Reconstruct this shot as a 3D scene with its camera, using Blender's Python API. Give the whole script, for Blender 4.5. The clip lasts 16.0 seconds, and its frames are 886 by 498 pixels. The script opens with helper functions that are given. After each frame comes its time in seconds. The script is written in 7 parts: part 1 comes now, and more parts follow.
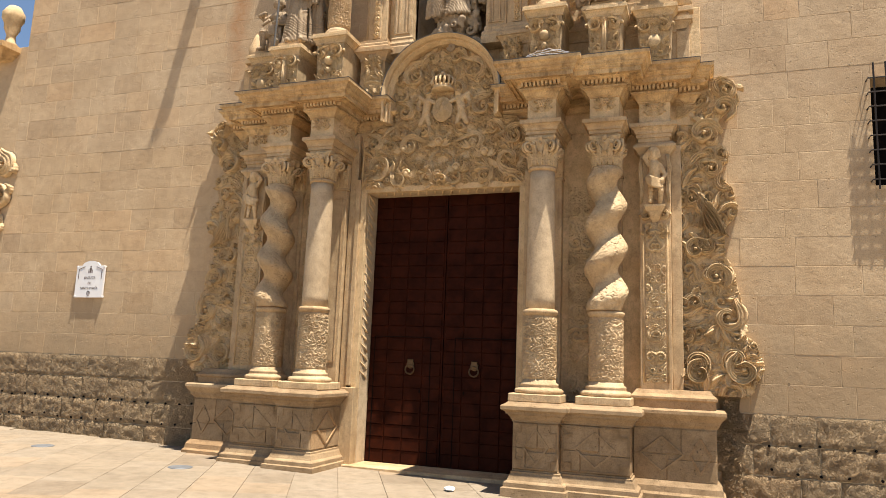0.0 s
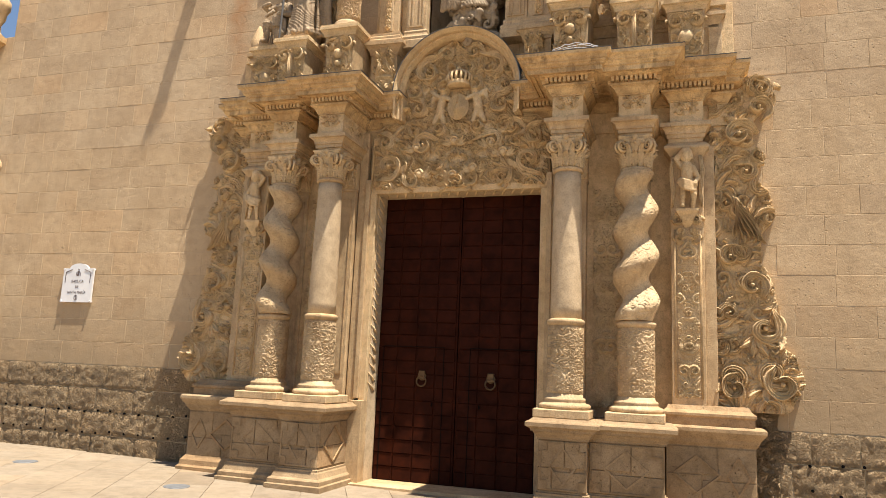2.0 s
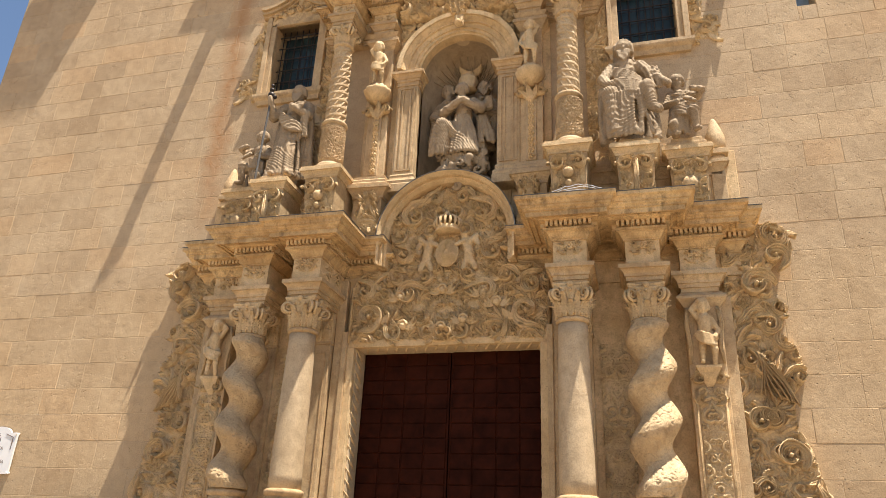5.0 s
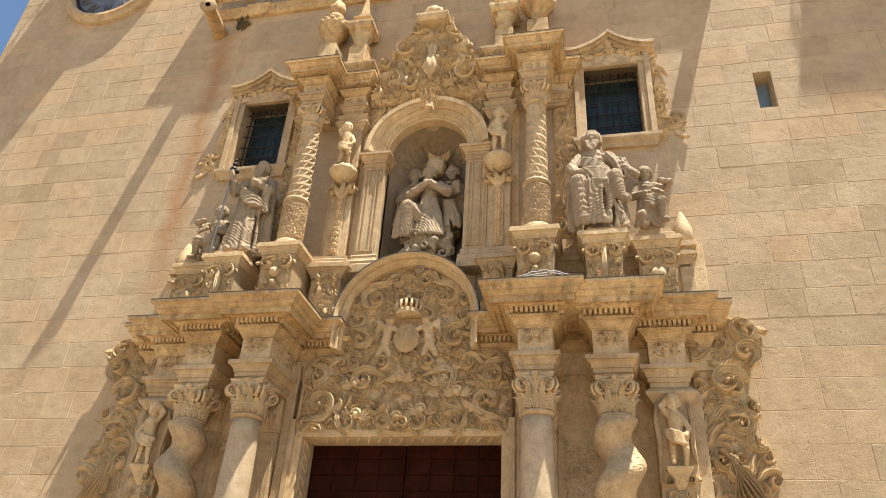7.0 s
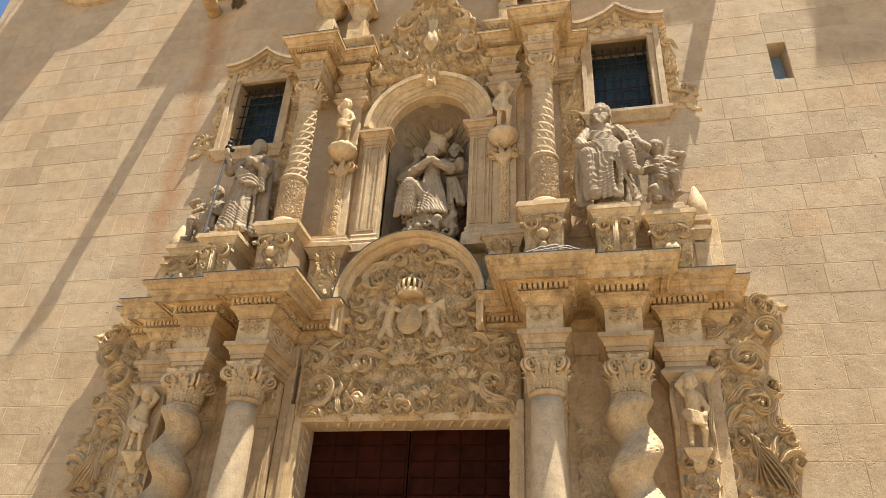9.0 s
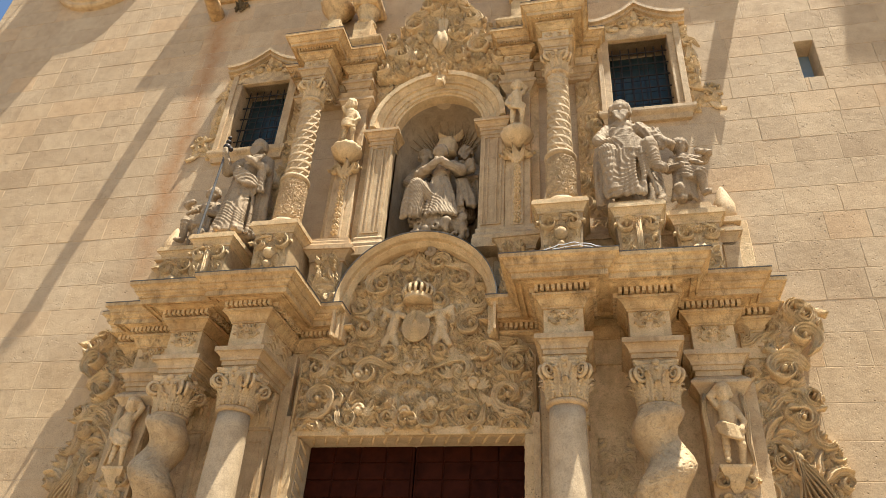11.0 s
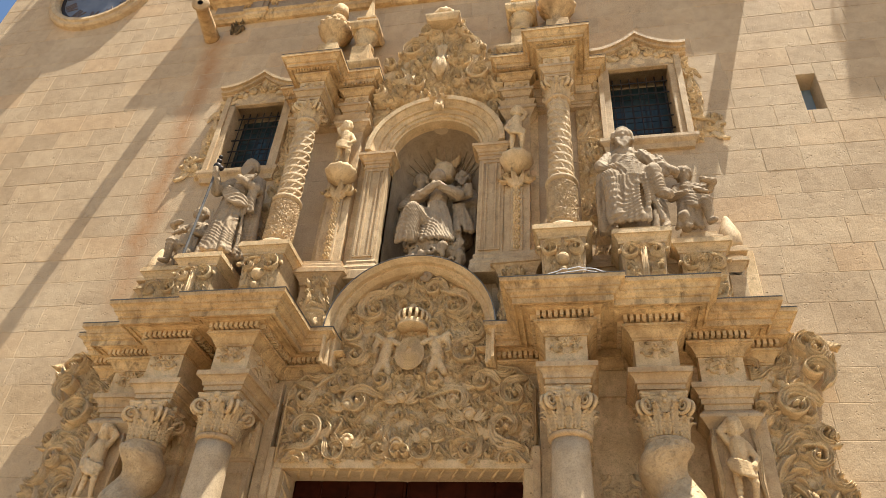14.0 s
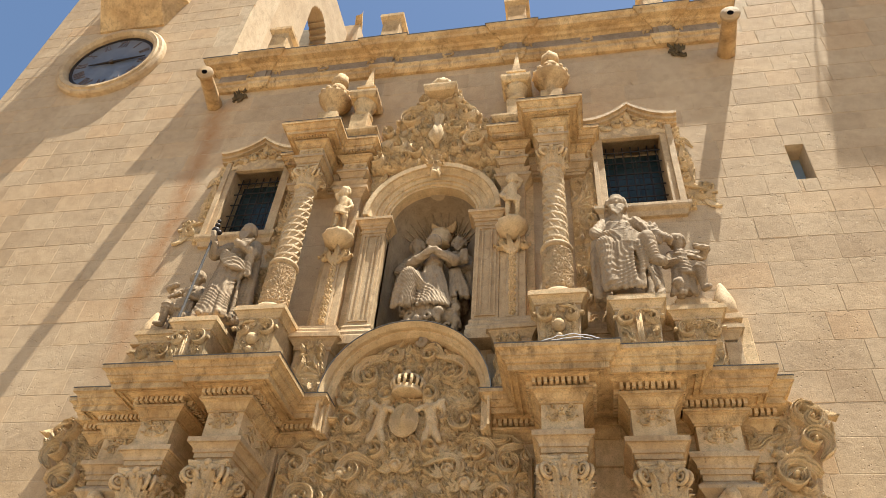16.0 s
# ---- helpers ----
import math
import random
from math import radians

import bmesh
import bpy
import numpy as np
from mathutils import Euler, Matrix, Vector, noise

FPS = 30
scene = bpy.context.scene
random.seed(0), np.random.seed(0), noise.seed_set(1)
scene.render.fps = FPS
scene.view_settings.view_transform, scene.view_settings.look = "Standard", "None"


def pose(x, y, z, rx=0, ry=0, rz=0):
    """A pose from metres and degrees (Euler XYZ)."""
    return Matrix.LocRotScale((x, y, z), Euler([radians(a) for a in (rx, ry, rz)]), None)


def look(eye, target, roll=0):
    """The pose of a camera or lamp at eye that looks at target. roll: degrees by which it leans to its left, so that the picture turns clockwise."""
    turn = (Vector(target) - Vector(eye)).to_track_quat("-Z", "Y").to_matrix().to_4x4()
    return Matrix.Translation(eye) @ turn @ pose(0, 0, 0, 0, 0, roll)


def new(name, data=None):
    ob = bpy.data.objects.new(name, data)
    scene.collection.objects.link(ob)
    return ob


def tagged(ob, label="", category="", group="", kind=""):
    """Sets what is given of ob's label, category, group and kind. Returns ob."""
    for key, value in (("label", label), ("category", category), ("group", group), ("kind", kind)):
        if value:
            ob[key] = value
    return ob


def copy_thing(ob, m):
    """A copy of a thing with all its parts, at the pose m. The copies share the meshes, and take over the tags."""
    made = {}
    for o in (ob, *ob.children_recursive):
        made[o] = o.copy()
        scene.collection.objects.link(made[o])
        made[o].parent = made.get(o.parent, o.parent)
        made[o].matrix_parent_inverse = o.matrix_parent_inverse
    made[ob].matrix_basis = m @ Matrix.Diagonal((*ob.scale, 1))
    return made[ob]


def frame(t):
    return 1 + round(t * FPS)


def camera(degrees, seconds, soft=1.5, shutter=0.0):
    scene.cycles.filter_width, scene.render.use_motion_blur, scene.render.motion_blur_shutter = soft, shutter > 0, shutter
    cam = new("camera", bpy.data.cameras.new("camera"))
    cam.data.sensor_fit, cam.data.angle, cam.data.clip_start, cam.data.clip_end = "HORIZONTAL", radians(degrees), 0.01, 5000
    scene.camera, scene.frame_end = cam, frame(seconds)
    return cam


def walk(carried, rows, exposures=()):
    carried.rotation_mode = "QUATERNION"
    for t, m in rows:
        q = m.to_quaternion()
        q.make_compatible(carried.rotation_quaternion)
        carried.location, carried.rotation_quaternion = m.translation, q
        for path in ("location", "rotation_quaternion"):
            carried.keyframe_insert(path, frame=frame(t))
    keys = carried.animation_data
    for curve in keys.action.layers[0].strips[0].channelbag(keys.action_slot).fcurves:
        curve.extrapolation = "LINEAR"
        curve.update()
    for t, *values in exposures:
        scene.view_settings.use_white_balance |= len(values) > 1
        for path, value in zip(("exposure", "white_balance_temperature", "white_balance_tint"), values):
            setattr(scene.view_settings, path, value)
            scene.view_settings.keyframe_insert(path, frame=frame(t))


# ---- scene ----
FOV = 63.33
PATH = [
    (0.0, 3.891, -10.613, 1.673, 98.95, -2.18, 19.57),
    (0.5, 3.714, -10.519, 1.703, 98.86, -2.12, 19.42),
    (1.0, 3.535, -10.417, 1.715, 98.83, -2.24, 19.23),
    (1.5, 3.356, -10.303, 1.713, 99.00, -2.27, 18.71),
    (2.0, 3.223, -10.171, 1.722, 99.56, -2.50, 18.16),
    (2.5, 3.118, -9.994, 1.743, 101.00, -2.99, 17.61),
    (3.0, 3.011, -9.848, 1.741, 102.96, -3.23, 16.97),
    (3.5, 2.878, -9.680, 1.731, 105.16, -3.07, 16.14),
    (4.0, 2.767, -9.509, 1.759, 107.66, -2.99, 15.50),
    (4.5, 2.672, -9.340, 1.774, 110.44, -2.77, 15.34),
    (5.0, 2.565, -9.161, 1.783, 113.12, -2.43, 15.21),
    (5.2, 2.530, -9.095, 1.782, 114.07, -2.18, 14.97),
    (7.3, 2.490, -8.674, 1.800, 121.26, -3.33, 11.47),
    (7.5, 2.486, -8.641, 1.795, 121.10, -3.44, 11.53),
    (8.0, 2.468, -8.531, 1.782, 120.67, -3.26, 11.85),
    (8.5, 2.405, -8.414, 1.767, 120.60, -2.84, 11.83),
    (11.0, 2.130, -7.562, 1.764, 123.48, -3.46, 11.84),
    (11.5, 2.048, -7.424, 1.775, 123.56, -3.59, 11.94),
    (12.0, 1.989, -7.303, 1.778, 123.85, -3.95, 12.10),
    (12.5, 1.940, -7.240, 1.773, 124.42, -4.11, 12.06),
    (13.0, 1.921, -7.221, 1.761, 125.12, -4.03, 11.50),
    (13.5, 1.917, -7.206, 1.771, 125.96, -3.95, 10.74),
    (14.0, 1.921, -7.214, 1.780, 126.85, -3.82, 10.16),
    (14.5, 1.916, -7.226, 1.776, 127.91, -3.72, 9.85),
    (15.0, 1.924, -7.236, 1.772, 129.30, -3.69, 9.85),
    (15.5, 1.938, -7.252, 1.764, 130.88, -3.79, 9.89),
    (16.0, 1.944, -7.254, 1.775, 131.94, -3.94, 9.76),
]
EXPO = ((0.0, 1.1, 6500, 10), (2.0, 1.15, 6600, 10), (5.0, 1.25, 6600, 10), (7.5, 1.36, 6350, 5), (16.0, 1.31, 6400, 6))
cam = camera(FOV, 16.0, soft=0.6)
walk(cam, [(t, pose(x, y, z, rx, ry, rz)) for t, x, y, z, rx, ry, rz in PATH], EXPO)

# ---- world and sun ----
SUN_WAY = Vector((1.75, -0.88, 6.73)).normalized()
world = bpy.data.worlds.new("sky")
scene.world = world
world.use_nodes = True
wn = world.node_tree
sky = wn.nodes.new("ShaderNodeTexSky")
sky.sky_type = "NISHITA"
sky.sun_disc = False
sky.sun_elevation = math.asin(SUN_WAY.z)
sky.sun_rotation = math.atan2(SUN_WAY.x, SUN_WAY.y)
sky.air_density, sky.dust_density, sky.ozone_density = 1.0, 0.6, 1.5
wn.nodes["Background"].inputs["Strength"].default_value = 0.065
wn.links.new(sky.outputs["Color"], wn.nodes["Background"].inputs["Color"])
sun = new("sun", bpy.data.lights.new("sun", "SUN"))
sun.data.energy, sun.data.angle, sun.data.color = 5.0, radians(0.55), (1.0, 0.93, 0.82)
sun.matrix_world = look(SUN_WAY * 60, (0, 0, 0))


# ---- materials ----
def nodes_of(name):
    m = bpy.data.materials.new(name)
    m.use_nodes = True
    return m, m.node_tree.nodes, m.node_tree.links


def noise_tex(n, l, scale, detail=6, rough=0.6, vec=None, dist=0.0):
    t = n.new("ShaderNodeTexNoise")
    t.inputs["Scale"].default_value, t.inputs["Detail"].default_value = scale, detail
    t.inputs["Roughness"].default_value, t.inputs["Distortion"].default_value = rough, dist
    if vec:
        l.new(vec, t.inputs["Vector"])
    return t.outputs["Fac"]


def ramp(n, l, fac, *stops):
    r = n.new("ShaderNodeValToRGB")
    while len(r.color_ramp.elements) < len(stops):
        r.color_ramp.elements.new(0.5)
    for e, (p, c) in zip(r.color_ramp.elements, stops):
        e.position, e.color = p, (*c, 1) if len(c) == 3 else c
    l.new(fac, r.inputs["Fac"])
    return r.outputs["Color"]


def mix(n, l, fac, a, b, kind="MIX"):
    m = n.new("ShaderNodeMix")
    m.data_type, m.blend_type = "RGBA", kind
    for sock, v in ((m.inputs[0], fac), (m.inputs[6], a), (m.inputs[7], b)):
        if isinstance(v, (int, float)):
            sock.default_value = v
        elif isinstance(v, tuple):
            sock.default_value = (*v, 1)
        else:
            l.new(v, sock)
    return m.outputs[2]


def maths(n, l, op, a, b=0.0, clamp=False):
    m = n.new("ShaderNodeMath")
    m.operation, m.use_clamp = op, clamp
    for sock, v in ((m.inputs[0], a), (m.inputs[1], b)):
        if isinstance(v, (int, float)):
            sock.default_value = v
        else:
            l.new(v, sock)
    return m.outputs[0]


def stone(name, light, dark, rough=0.85, island=False, grain=1.0, pits=0.0, spread=0.25, patina=None, rust=False, weather=0.0, carve=0.0, grime=0.0):
    """Limestone: light and dark tones, a tint for each block, grain, pits, optional patina, rust streak and eroded skin."""
    m, n, l = nodes_of(name)
    bsdf = n["Principled BSDF"]
    geo = n.new("ShaderNodeNewGeometry")
    pos = geo.outputs["Position"]
    info = n.new("ShaderNodeObjectInfo")
    big = noise_tex(n, l, 0.9, 5, 0.6, pos, 0.4)
    mid = noise_tex(n, l, 6.0, 8, 0.65, pos, 0.2)
    fine = noise_tex(n, l, 60.0, 4, 0.7, pos)
    col = mix(n, l, ramp(n, l, big, (0.35, (0, 0, 0)), (0.68, (1, 1, 1))), light, dark)
    tint = ramp(n, l, geo.outputs["Random Per Island"] if island else info.outputs["Random"], (0.0, (0.80, 0.76, 0.72)), (0.12, (0.92, 0.90, 0.88)), (0.5, (0.99, 0.99, 0.99)), (0.8, (1.05, 1.02, 0.98)), (1.0, (1.08, 0.97, 0.86)))
    col = mix(n, l, spread * 3 if spread * 3 < 1 else 1.0, col, tint, "MULTIPLY")
    col = mix(n, l, 0.45 if rust else 0.8, col, ramp(n, l, mid, (0.3, (0.70, 0.68, 0.65)), (0.55, (1, 1, 1)), (0.8, (1.12, 1.08, 1.02))), "MULTIPLY")
    col = mix(n, l, 0.5, col, ramp(n, l, fine, (0.34, (0.55, 0.54, 0.52)), (0.5, (0.97, 0.97, 0.97)), (0.7, (1.16, 1.16, 1.16))), "MULTIPLY")
    if patina:
        pt = noise_tex(n, l, 2.2, 7, 0.7, pos, 0.8)
        col = mix(n, l, maths(n, l, "MULTIPLY", ramp(n, l, pt, (0.45, (0, 0, 0)), (0.7, (1, 1, 1))), 0.75), col, patina)
    height = maths(n, l, "MULTIPLY", mid, 0.5)
    height = maths(n, l, "ADD", height, maths(n, l, "MULTIPLY", fine, 0.25 * grain))
    if pits:
        v = n.new("ShaderNodeTexVoronoi")
        v.inputs["Scale"].default_value, v.inputs["Randomness"].default_value = 26.0, 1.0
        l.new(pos, v.inputs["Vector"])
        hole = maths(n, l, "MULTIPLY", ramp(n, l, v.outputs["Distance"], (0.10, (1, 1, 1)), (0.24, (0, 0, 0))),
                     ramp(n, l, noise_tex(n, l, 3.5, 4, 0.6, pos), (0.5, (0, 0, 0)), (0.66, (1, 1, 1))))
        height = maths(n, l, "SUBTRACT", height, maths(n, l, "MULTIPLY", hole, pits))
        col = mix(n, l, maths(n, l, "MULTIPLY", hole, 0.45), col, tuple(c * 0.55 for c in dark))
    if carve:
        cv = noise_tex(n, l, 13.0, 3, 0.5, pos, 2.2)
        band = maths(n, l, "ABSOLUTE", maths(n, l, "SINE", maths(n, l, "MULTIPLY", cv, 26.0)))
        height = maths(n, l, "ADD", height, maths(n, l, "MULTIPLY", band, carve))
    if patina:
        sp = noise_tex(n, l, 11.0, 9, 0.75, pos, 0.6)
        col = mix(n, l, maths(n, l, "MULTIPLY", ramp(n, l, sp, (0.54, (0, 0, 0)), (0.68, (1, 1, 1))), 0.6), col, tuple(c * 0.62 for c in patina))
    if grime:
        # dark runs of rain water, long in z, and a thin soot film in patches
        mp = n.new("ShaderNodeMapping")
        mp.inputs["Scale"].default_value = (9.0, 9.0, 1.3)
        l.new(pos, mp.inputs["Vector"])
        run = noise_tex(n, l, 1.0, 8, 0.72, mp.outputs[0], 0.5)
        soot = noise_tex(n, l, 1.7, 8, 0.7, pos, 0.6)
        amt = maths(n, l, "MULTIPLY", ramp(n, l, run, (0.50, (0, 0, 0)), (0.66, (1, 1, 1))), ramp(n, l, soot, (0.42, (0.1, 0.1, 0.1)), (0.62, (1, 1, 1))))
        col = mix(n, l, maths(n, l, "MULTIPLY", amt, grime), col, (0.13, 0.085, 0.045))
    if weather:
        wv = noise_tex(n, l, 16.0, 9, 0.72, pos, 1.4)
        crust = ramp(n, l, wv, (0.40, (0, 0, 0)), (0.56, (1, 1, 1)))
        height = maths(n, l, "ADD", height, maths(n, l, "MULTIPLY", crust, weather))
        col = mix(n, l, maths(n, l, "MULTIPLY", crust, 0.25), col, light)
    if rust:
        sep = n.new("ShaderNodeSeparateXYZ")
        l.new(pos, sep.inputs[0])
        wob = maths(n, l, "MULTIPLY", maths(n, l, "SUBTRACT", noise_tex(n, l, 1.2, 6, 0.7, pos), 0.5), 0.9)
        away = maths(n, l, "ABSOLUTE", maths(n, l, "ADD", maths(n, l, "ADD", sep.outputs["X"], 4.22), wob))
        band = ramp(n, l, away, (0.0, (1, 1, 1)), (0.30, (0, 0, 0)))
        tall = ramp(n, l, maths(n, l, "DIVIDE", sep.outputs["Z"], 14.0), (0.44, (0, 0, 0)), (0.55, (1, 1, 1)), (0.86, (1, 1, 1)), (0.9, (0, 0, 0)))
        mask = maths(n, l, "MULTIPLY", maths(n, l, "MULTIPLY", band, tall), maths(n, l, "MULTIPLY", mid, 1.35))
        col = mix(n, l, mask, col, (0.36, 0.175, 0.07))
        # damp grey-brown bloom over the foot of the wall
        foot = ramp(n, l, maths(n, l, "ADD", maths(n, l, "DIVIDE", sep.outputs["Z"], 5.0), maths(n, l, "MULTIPLY", maths(n, l, "SUBTRACT", big, 0.5), 0.5)),
                    (0.34, (1, 1, 1)), (0.56, (0, 0, 0)))
        col = mix(n, l, maths(n, l, "MULTIPLY", foot, 0.7), col, (0.27, 0.195, 0.115))
    bump = n.new("ShaderNodeBump")
    bump.inputs["Strength"].default_value, bump.inputs["Distance"].default_value = 1.0, 0.022
    l.new(height, bump.inputs["Height"])
    l.new(bump.outputs[0], bsdf.inputs["Normal"])
    l.new(col, bsdf.inputs["Base Color"])
    bsdf.inputs["Roughness"].default_value = rough
    bsdf.inputs["Specular IOR Level"].default_value = 0.25
    return m


def plain(name, a, b, rough=0.5, metal=0.0, scale=8.0, bump=0.2, gloss=0.5):
    """A two-tone surface with grain: metal, paint, glass frames."""
    m, n, l = nodes_of(name)
    bsdf = n["Principled BSDF"]
    pos = n.new("ShaderNodeNewGeometry").outputs["Position"]
    f = noise_tex(n, l, scale, 8, 0.65, pos, 0.3)
    l.new(mix(n, l, ramp(n, l, f, (0.35, (0, 0, 0)), (0.65, (1, 1, 1))), a, b), bsdf.inputs["Base Color"])
    l.new(ramp(n, l, f, (0.3, (rough * 0.8,) * 3), (0.7, (min(1, rough * 1.2),) * 3)), bsdf.inputs["Roughness"])
    bp = n.new("ShaderNodeBump")
    bp.inputs["Strength"].default_value, bp.inputs["Distance"].default_value = bump, 0.01
    l.new(noise_tex(n, l, scale * 7, 5, 0.6, pos), bp.inputs["Height"])
    l.new(bp.outputs[0], bsdf.inputs["Normal"])
    bsdf.inputs["Metallic"].default_value = metal
    bsdf.inputs["Specular IOR Level"].default_value = gloss
    return m


ASHLAR = stone("ashlar", (0.55, 0.405, 0.25), (0.46, 0.325, 0.19), pits=0.9, rust=True, spread=0.2, grain=0.4)
ASHLAR_FAR = stone("upper_ashlar", (0.55, 0.41, 0.26), (0.46, 0.33, 0.20), pits=1.3, rust=True, island=True, spread=0.24, grain=0.5)
ERODED = stone("eroded_ashlar", (0.50, 0.36, 0.21), (0.40, 0.28, 0.16), pits=0.8, weather=2.6, spread=0.22)
MORTAR = stone("mortar", (0.60, 0.46, 0.30), (0.50, 0.37, 0.23), spread=0.0)
CARVED = stone("carved_stone", (0.78, 0.58, 0.34), (0.60, 0.425, 0.23), spread=0.1, patina=(0.50, 0.33, 0.17), pits=0.45, carve=0.03, grime=0.35)
CREAM = stone("cream_stone", (0.64, 0.475, 0.285), (0.47, 0.325, 0.175), spread=0.15, rough=0.7, patina=(0.40, 0.26, 0.135), pits=0.45, grime=0.5)
SHAFT = stone("smooth_shaft_stone", (0.55, 0.42, 0.27), (0.49, 0.36, 0.22), spread=0.05, rough=0.6)
WORN = stone("worn_pedestal_stone", (0.44, 0.315, 0.185), (0.28, 0.19, 0.105), spread=0.33, patina=(0.22, 0.14, 0.07), pits=0.9)
GREY = stone("statue_stone", (0.44, 0.335, 0.22), (0.32, 0.23, 0.14), spread=0.05, rough=0.8, patina=(0.30, 0.215, 0.135), grime=0.6)
SLATE = stone("frieze_panel_stone", (0.36, 0.29, 0.215), (0.28, 0.21, 0.15), spread=0.2)
PAVING = stone("paving_stone", (0.31, 0.252, 0.185), (0.265, 0.212, 0.15), spread=0.3, rough=0.6, pits=0.2)
OCHRE = stone("ochre_stone", (0.72, 0.52, 0.28), (0.54, 0.34, 0.155), spread=0.1, patina=(0.30, 0.18, 0.08), pits=0.5, grime=0.85)
DOOR = plain("door_paint", (0.040, 0.0085, 0.0030), (0.020, 0.0045, 0.0020), 0.65, 0.0, 5.0, 0.25, 0.06)
# near-black that stands in for the shade inside joints, holes and openings
DARK = plain("gap_shade_black", (0.008, 0.006, 0.005), (0.005, 0.004, 0.004), 0.9, gloss=0.05)
IRON = plain("wrought_iron", (0.030, 0.026, 0.024), (0.055, 0.040, 0.032), 0.55, 0.7, 20.0)
LEAD = plain("lead_sheet", (0.085, 0.08, 0.075), (0.15, 0.14, 0.13), 0.7, 0.0, 12.0, 0.3, 0.2)
STEEL = plain("steel_disc", (0.14, 0.145, 0.15), (0.22, 0.225, 0.23), 0.55, 0.3, 30.0)
MARBLE = plain("white_marble", (0.80, 0.78, 0.76), (0.70, 0.68, 0.67), 0.35, 0.0, 4.0, 0.05)
INK = plain("dark_lettering", (0.10, 0.075, 0.07), (0.14, 0.10, 0.09), 0.6)
BRONZE = plain("bronze", (0.10, 0.06, 0.03), (0.16, 0.10, 0.05), 0.45, 0.8, 20.0)
CLOCK = plain("clock_dial", (0.085, 0.09, 0.105), (0.15, 0.155, 0.17), 0.35, 0.0, 3.0)
PANE = plain("leaded_glass", (0.018, 0.034, 0.038), (0.032, 0.055, 0.060), 0.18, 0.0, 5.0, 0.05, 0.35)
PAPER = plain("white_paper", (0.8, 0.8, 0.78), (0.72, 0.72, 0.7), 0.8)


# ---- mesh helpers ----
MIRROR = Matrix.Diagonal((-1, 1, 1, 1))
BASES = {}


def thing(name, base, label, category, group="", kind=""):
    """An empty at the base of a thing, to hold its parts."""
    ob = new(name)
    ob.empty_display_size = 0.2
    ob.location = base
    BASES[ob] = Vector(base)
    return tagged(ob, label, category, group, kind)


def part(name, bm, material, parent=None, label="", smooth=False, kind=""):
    """Links bm, given in world coordinates, as one mesh object under parent."""
    base = BASES.get(parent, Vector((0, 0, 0)))
    bmesh.ops.recalc_face_normals(bm, faces=bm.faces)
    me = bpy.data.meshes.new(name)
    if base.length:
        bmesh.ops.translate(bm, vec=-base, verts=bm.verts)
    bm.to_mesh(me)
    bm.free()
    if smooth:
        me.shade_smooth()
    me.materials.append(material)
    ob = new(name, me)
    BASES[ob] = base
    if parent:
        ob.parent = parent
    return tagged(ob, label, kind=kind)


def mirrored(ob):
    """The same thing on the other side of the portal."""
    return copy_thing(ob, MIRROR @ Matrix.Translation(ob.location))


def box(bm, x0, x1, y0, y1, z0, z1, bev=0.0):
    vs = bmesh.ops.create_cube(bm, size=1)["verts"]
    for v in vs:
        v.co = Vector(((x0 + x1) / 2 + v.co.x * (x1 - x0), (y0 + y1) / 2 + v.co.y * (y1 - y0), (z0 + z1) / 2 + v.co.z * (z1 - z0)))
    if bev:
        es = list({e for v in vs for e in v.link_edges})
        bmesh.ops.bevel(bm, geom=es, offset=bev, segments=1, affect="EDGES")
    return bm


def boxed(*a, bev=0.006):
    return box(bmesh.new(), *a, bev=bev)


def offset_line(path, out):
    """The open line of (x, y) moved to its right by out, mitred."""
    pts = [Vector(p) for p in path]
    res = []
    for i, p in enumerate(pts):
        ns = []
        for a, b in ((i - 1, i), (i, i + 1)):
            if 0 <= a and b < len(pts) and (pts[b] - pts[a]).length > 1e-6:
                d = (pts[b] - pts[a]).normalized()
                ns.append(Vector((d.y, -d.x)))
        if len(ns) == 2:
            s = ns[0] + ns[1]
            res.append(p + s * (out / max(0.3, s.dot(ns[0]))))
        else:
            res.append(p + ns[0] * out)
    return res


def mould(bm, path, prof):
    """A moulding swept along the plan line path; prof holds (out, z) from below to above. Top and bottom are closed."""
    rows = []
    for out, z in prof:
        rows.append([bm.verts.new((p.x, p.y, z)) for p in offset_line(path, out)])
    for a, b in zip(rows, rows[1:]):
        for i in range(len(a) - 1):
            bm.faces.new((a[i], a[i + 1], b[i + 1], b[i]))
    for r in (rows[0], rows[-1]):
        try:
            bm.faces.new(r)
        except ValueError:
            pass
    return bm


def ring_mould(bm, x0, x1, y0, y1, prof):
    """A moulding right round a rectangle, closed above and below."""
    rows = []
    for out, z in prof:
        rows.append([bm.verts.new(c) for c in ((x0 - out, y0 - out, z), (x1 + out, y0 - out, z), (x1 + out, y1 + out, z), (x0 - out, y1 + out, z))])
    for a, b in zip(rows, rows[1:]):
        for i in range(4):
            bm.faces.new((a[i], a[(i + 1) % 4], b[(i + 1) % 4], b[i]))
    bm.faces.new(rows[0])
    bm.faces.new(rows[-1])
    return bm


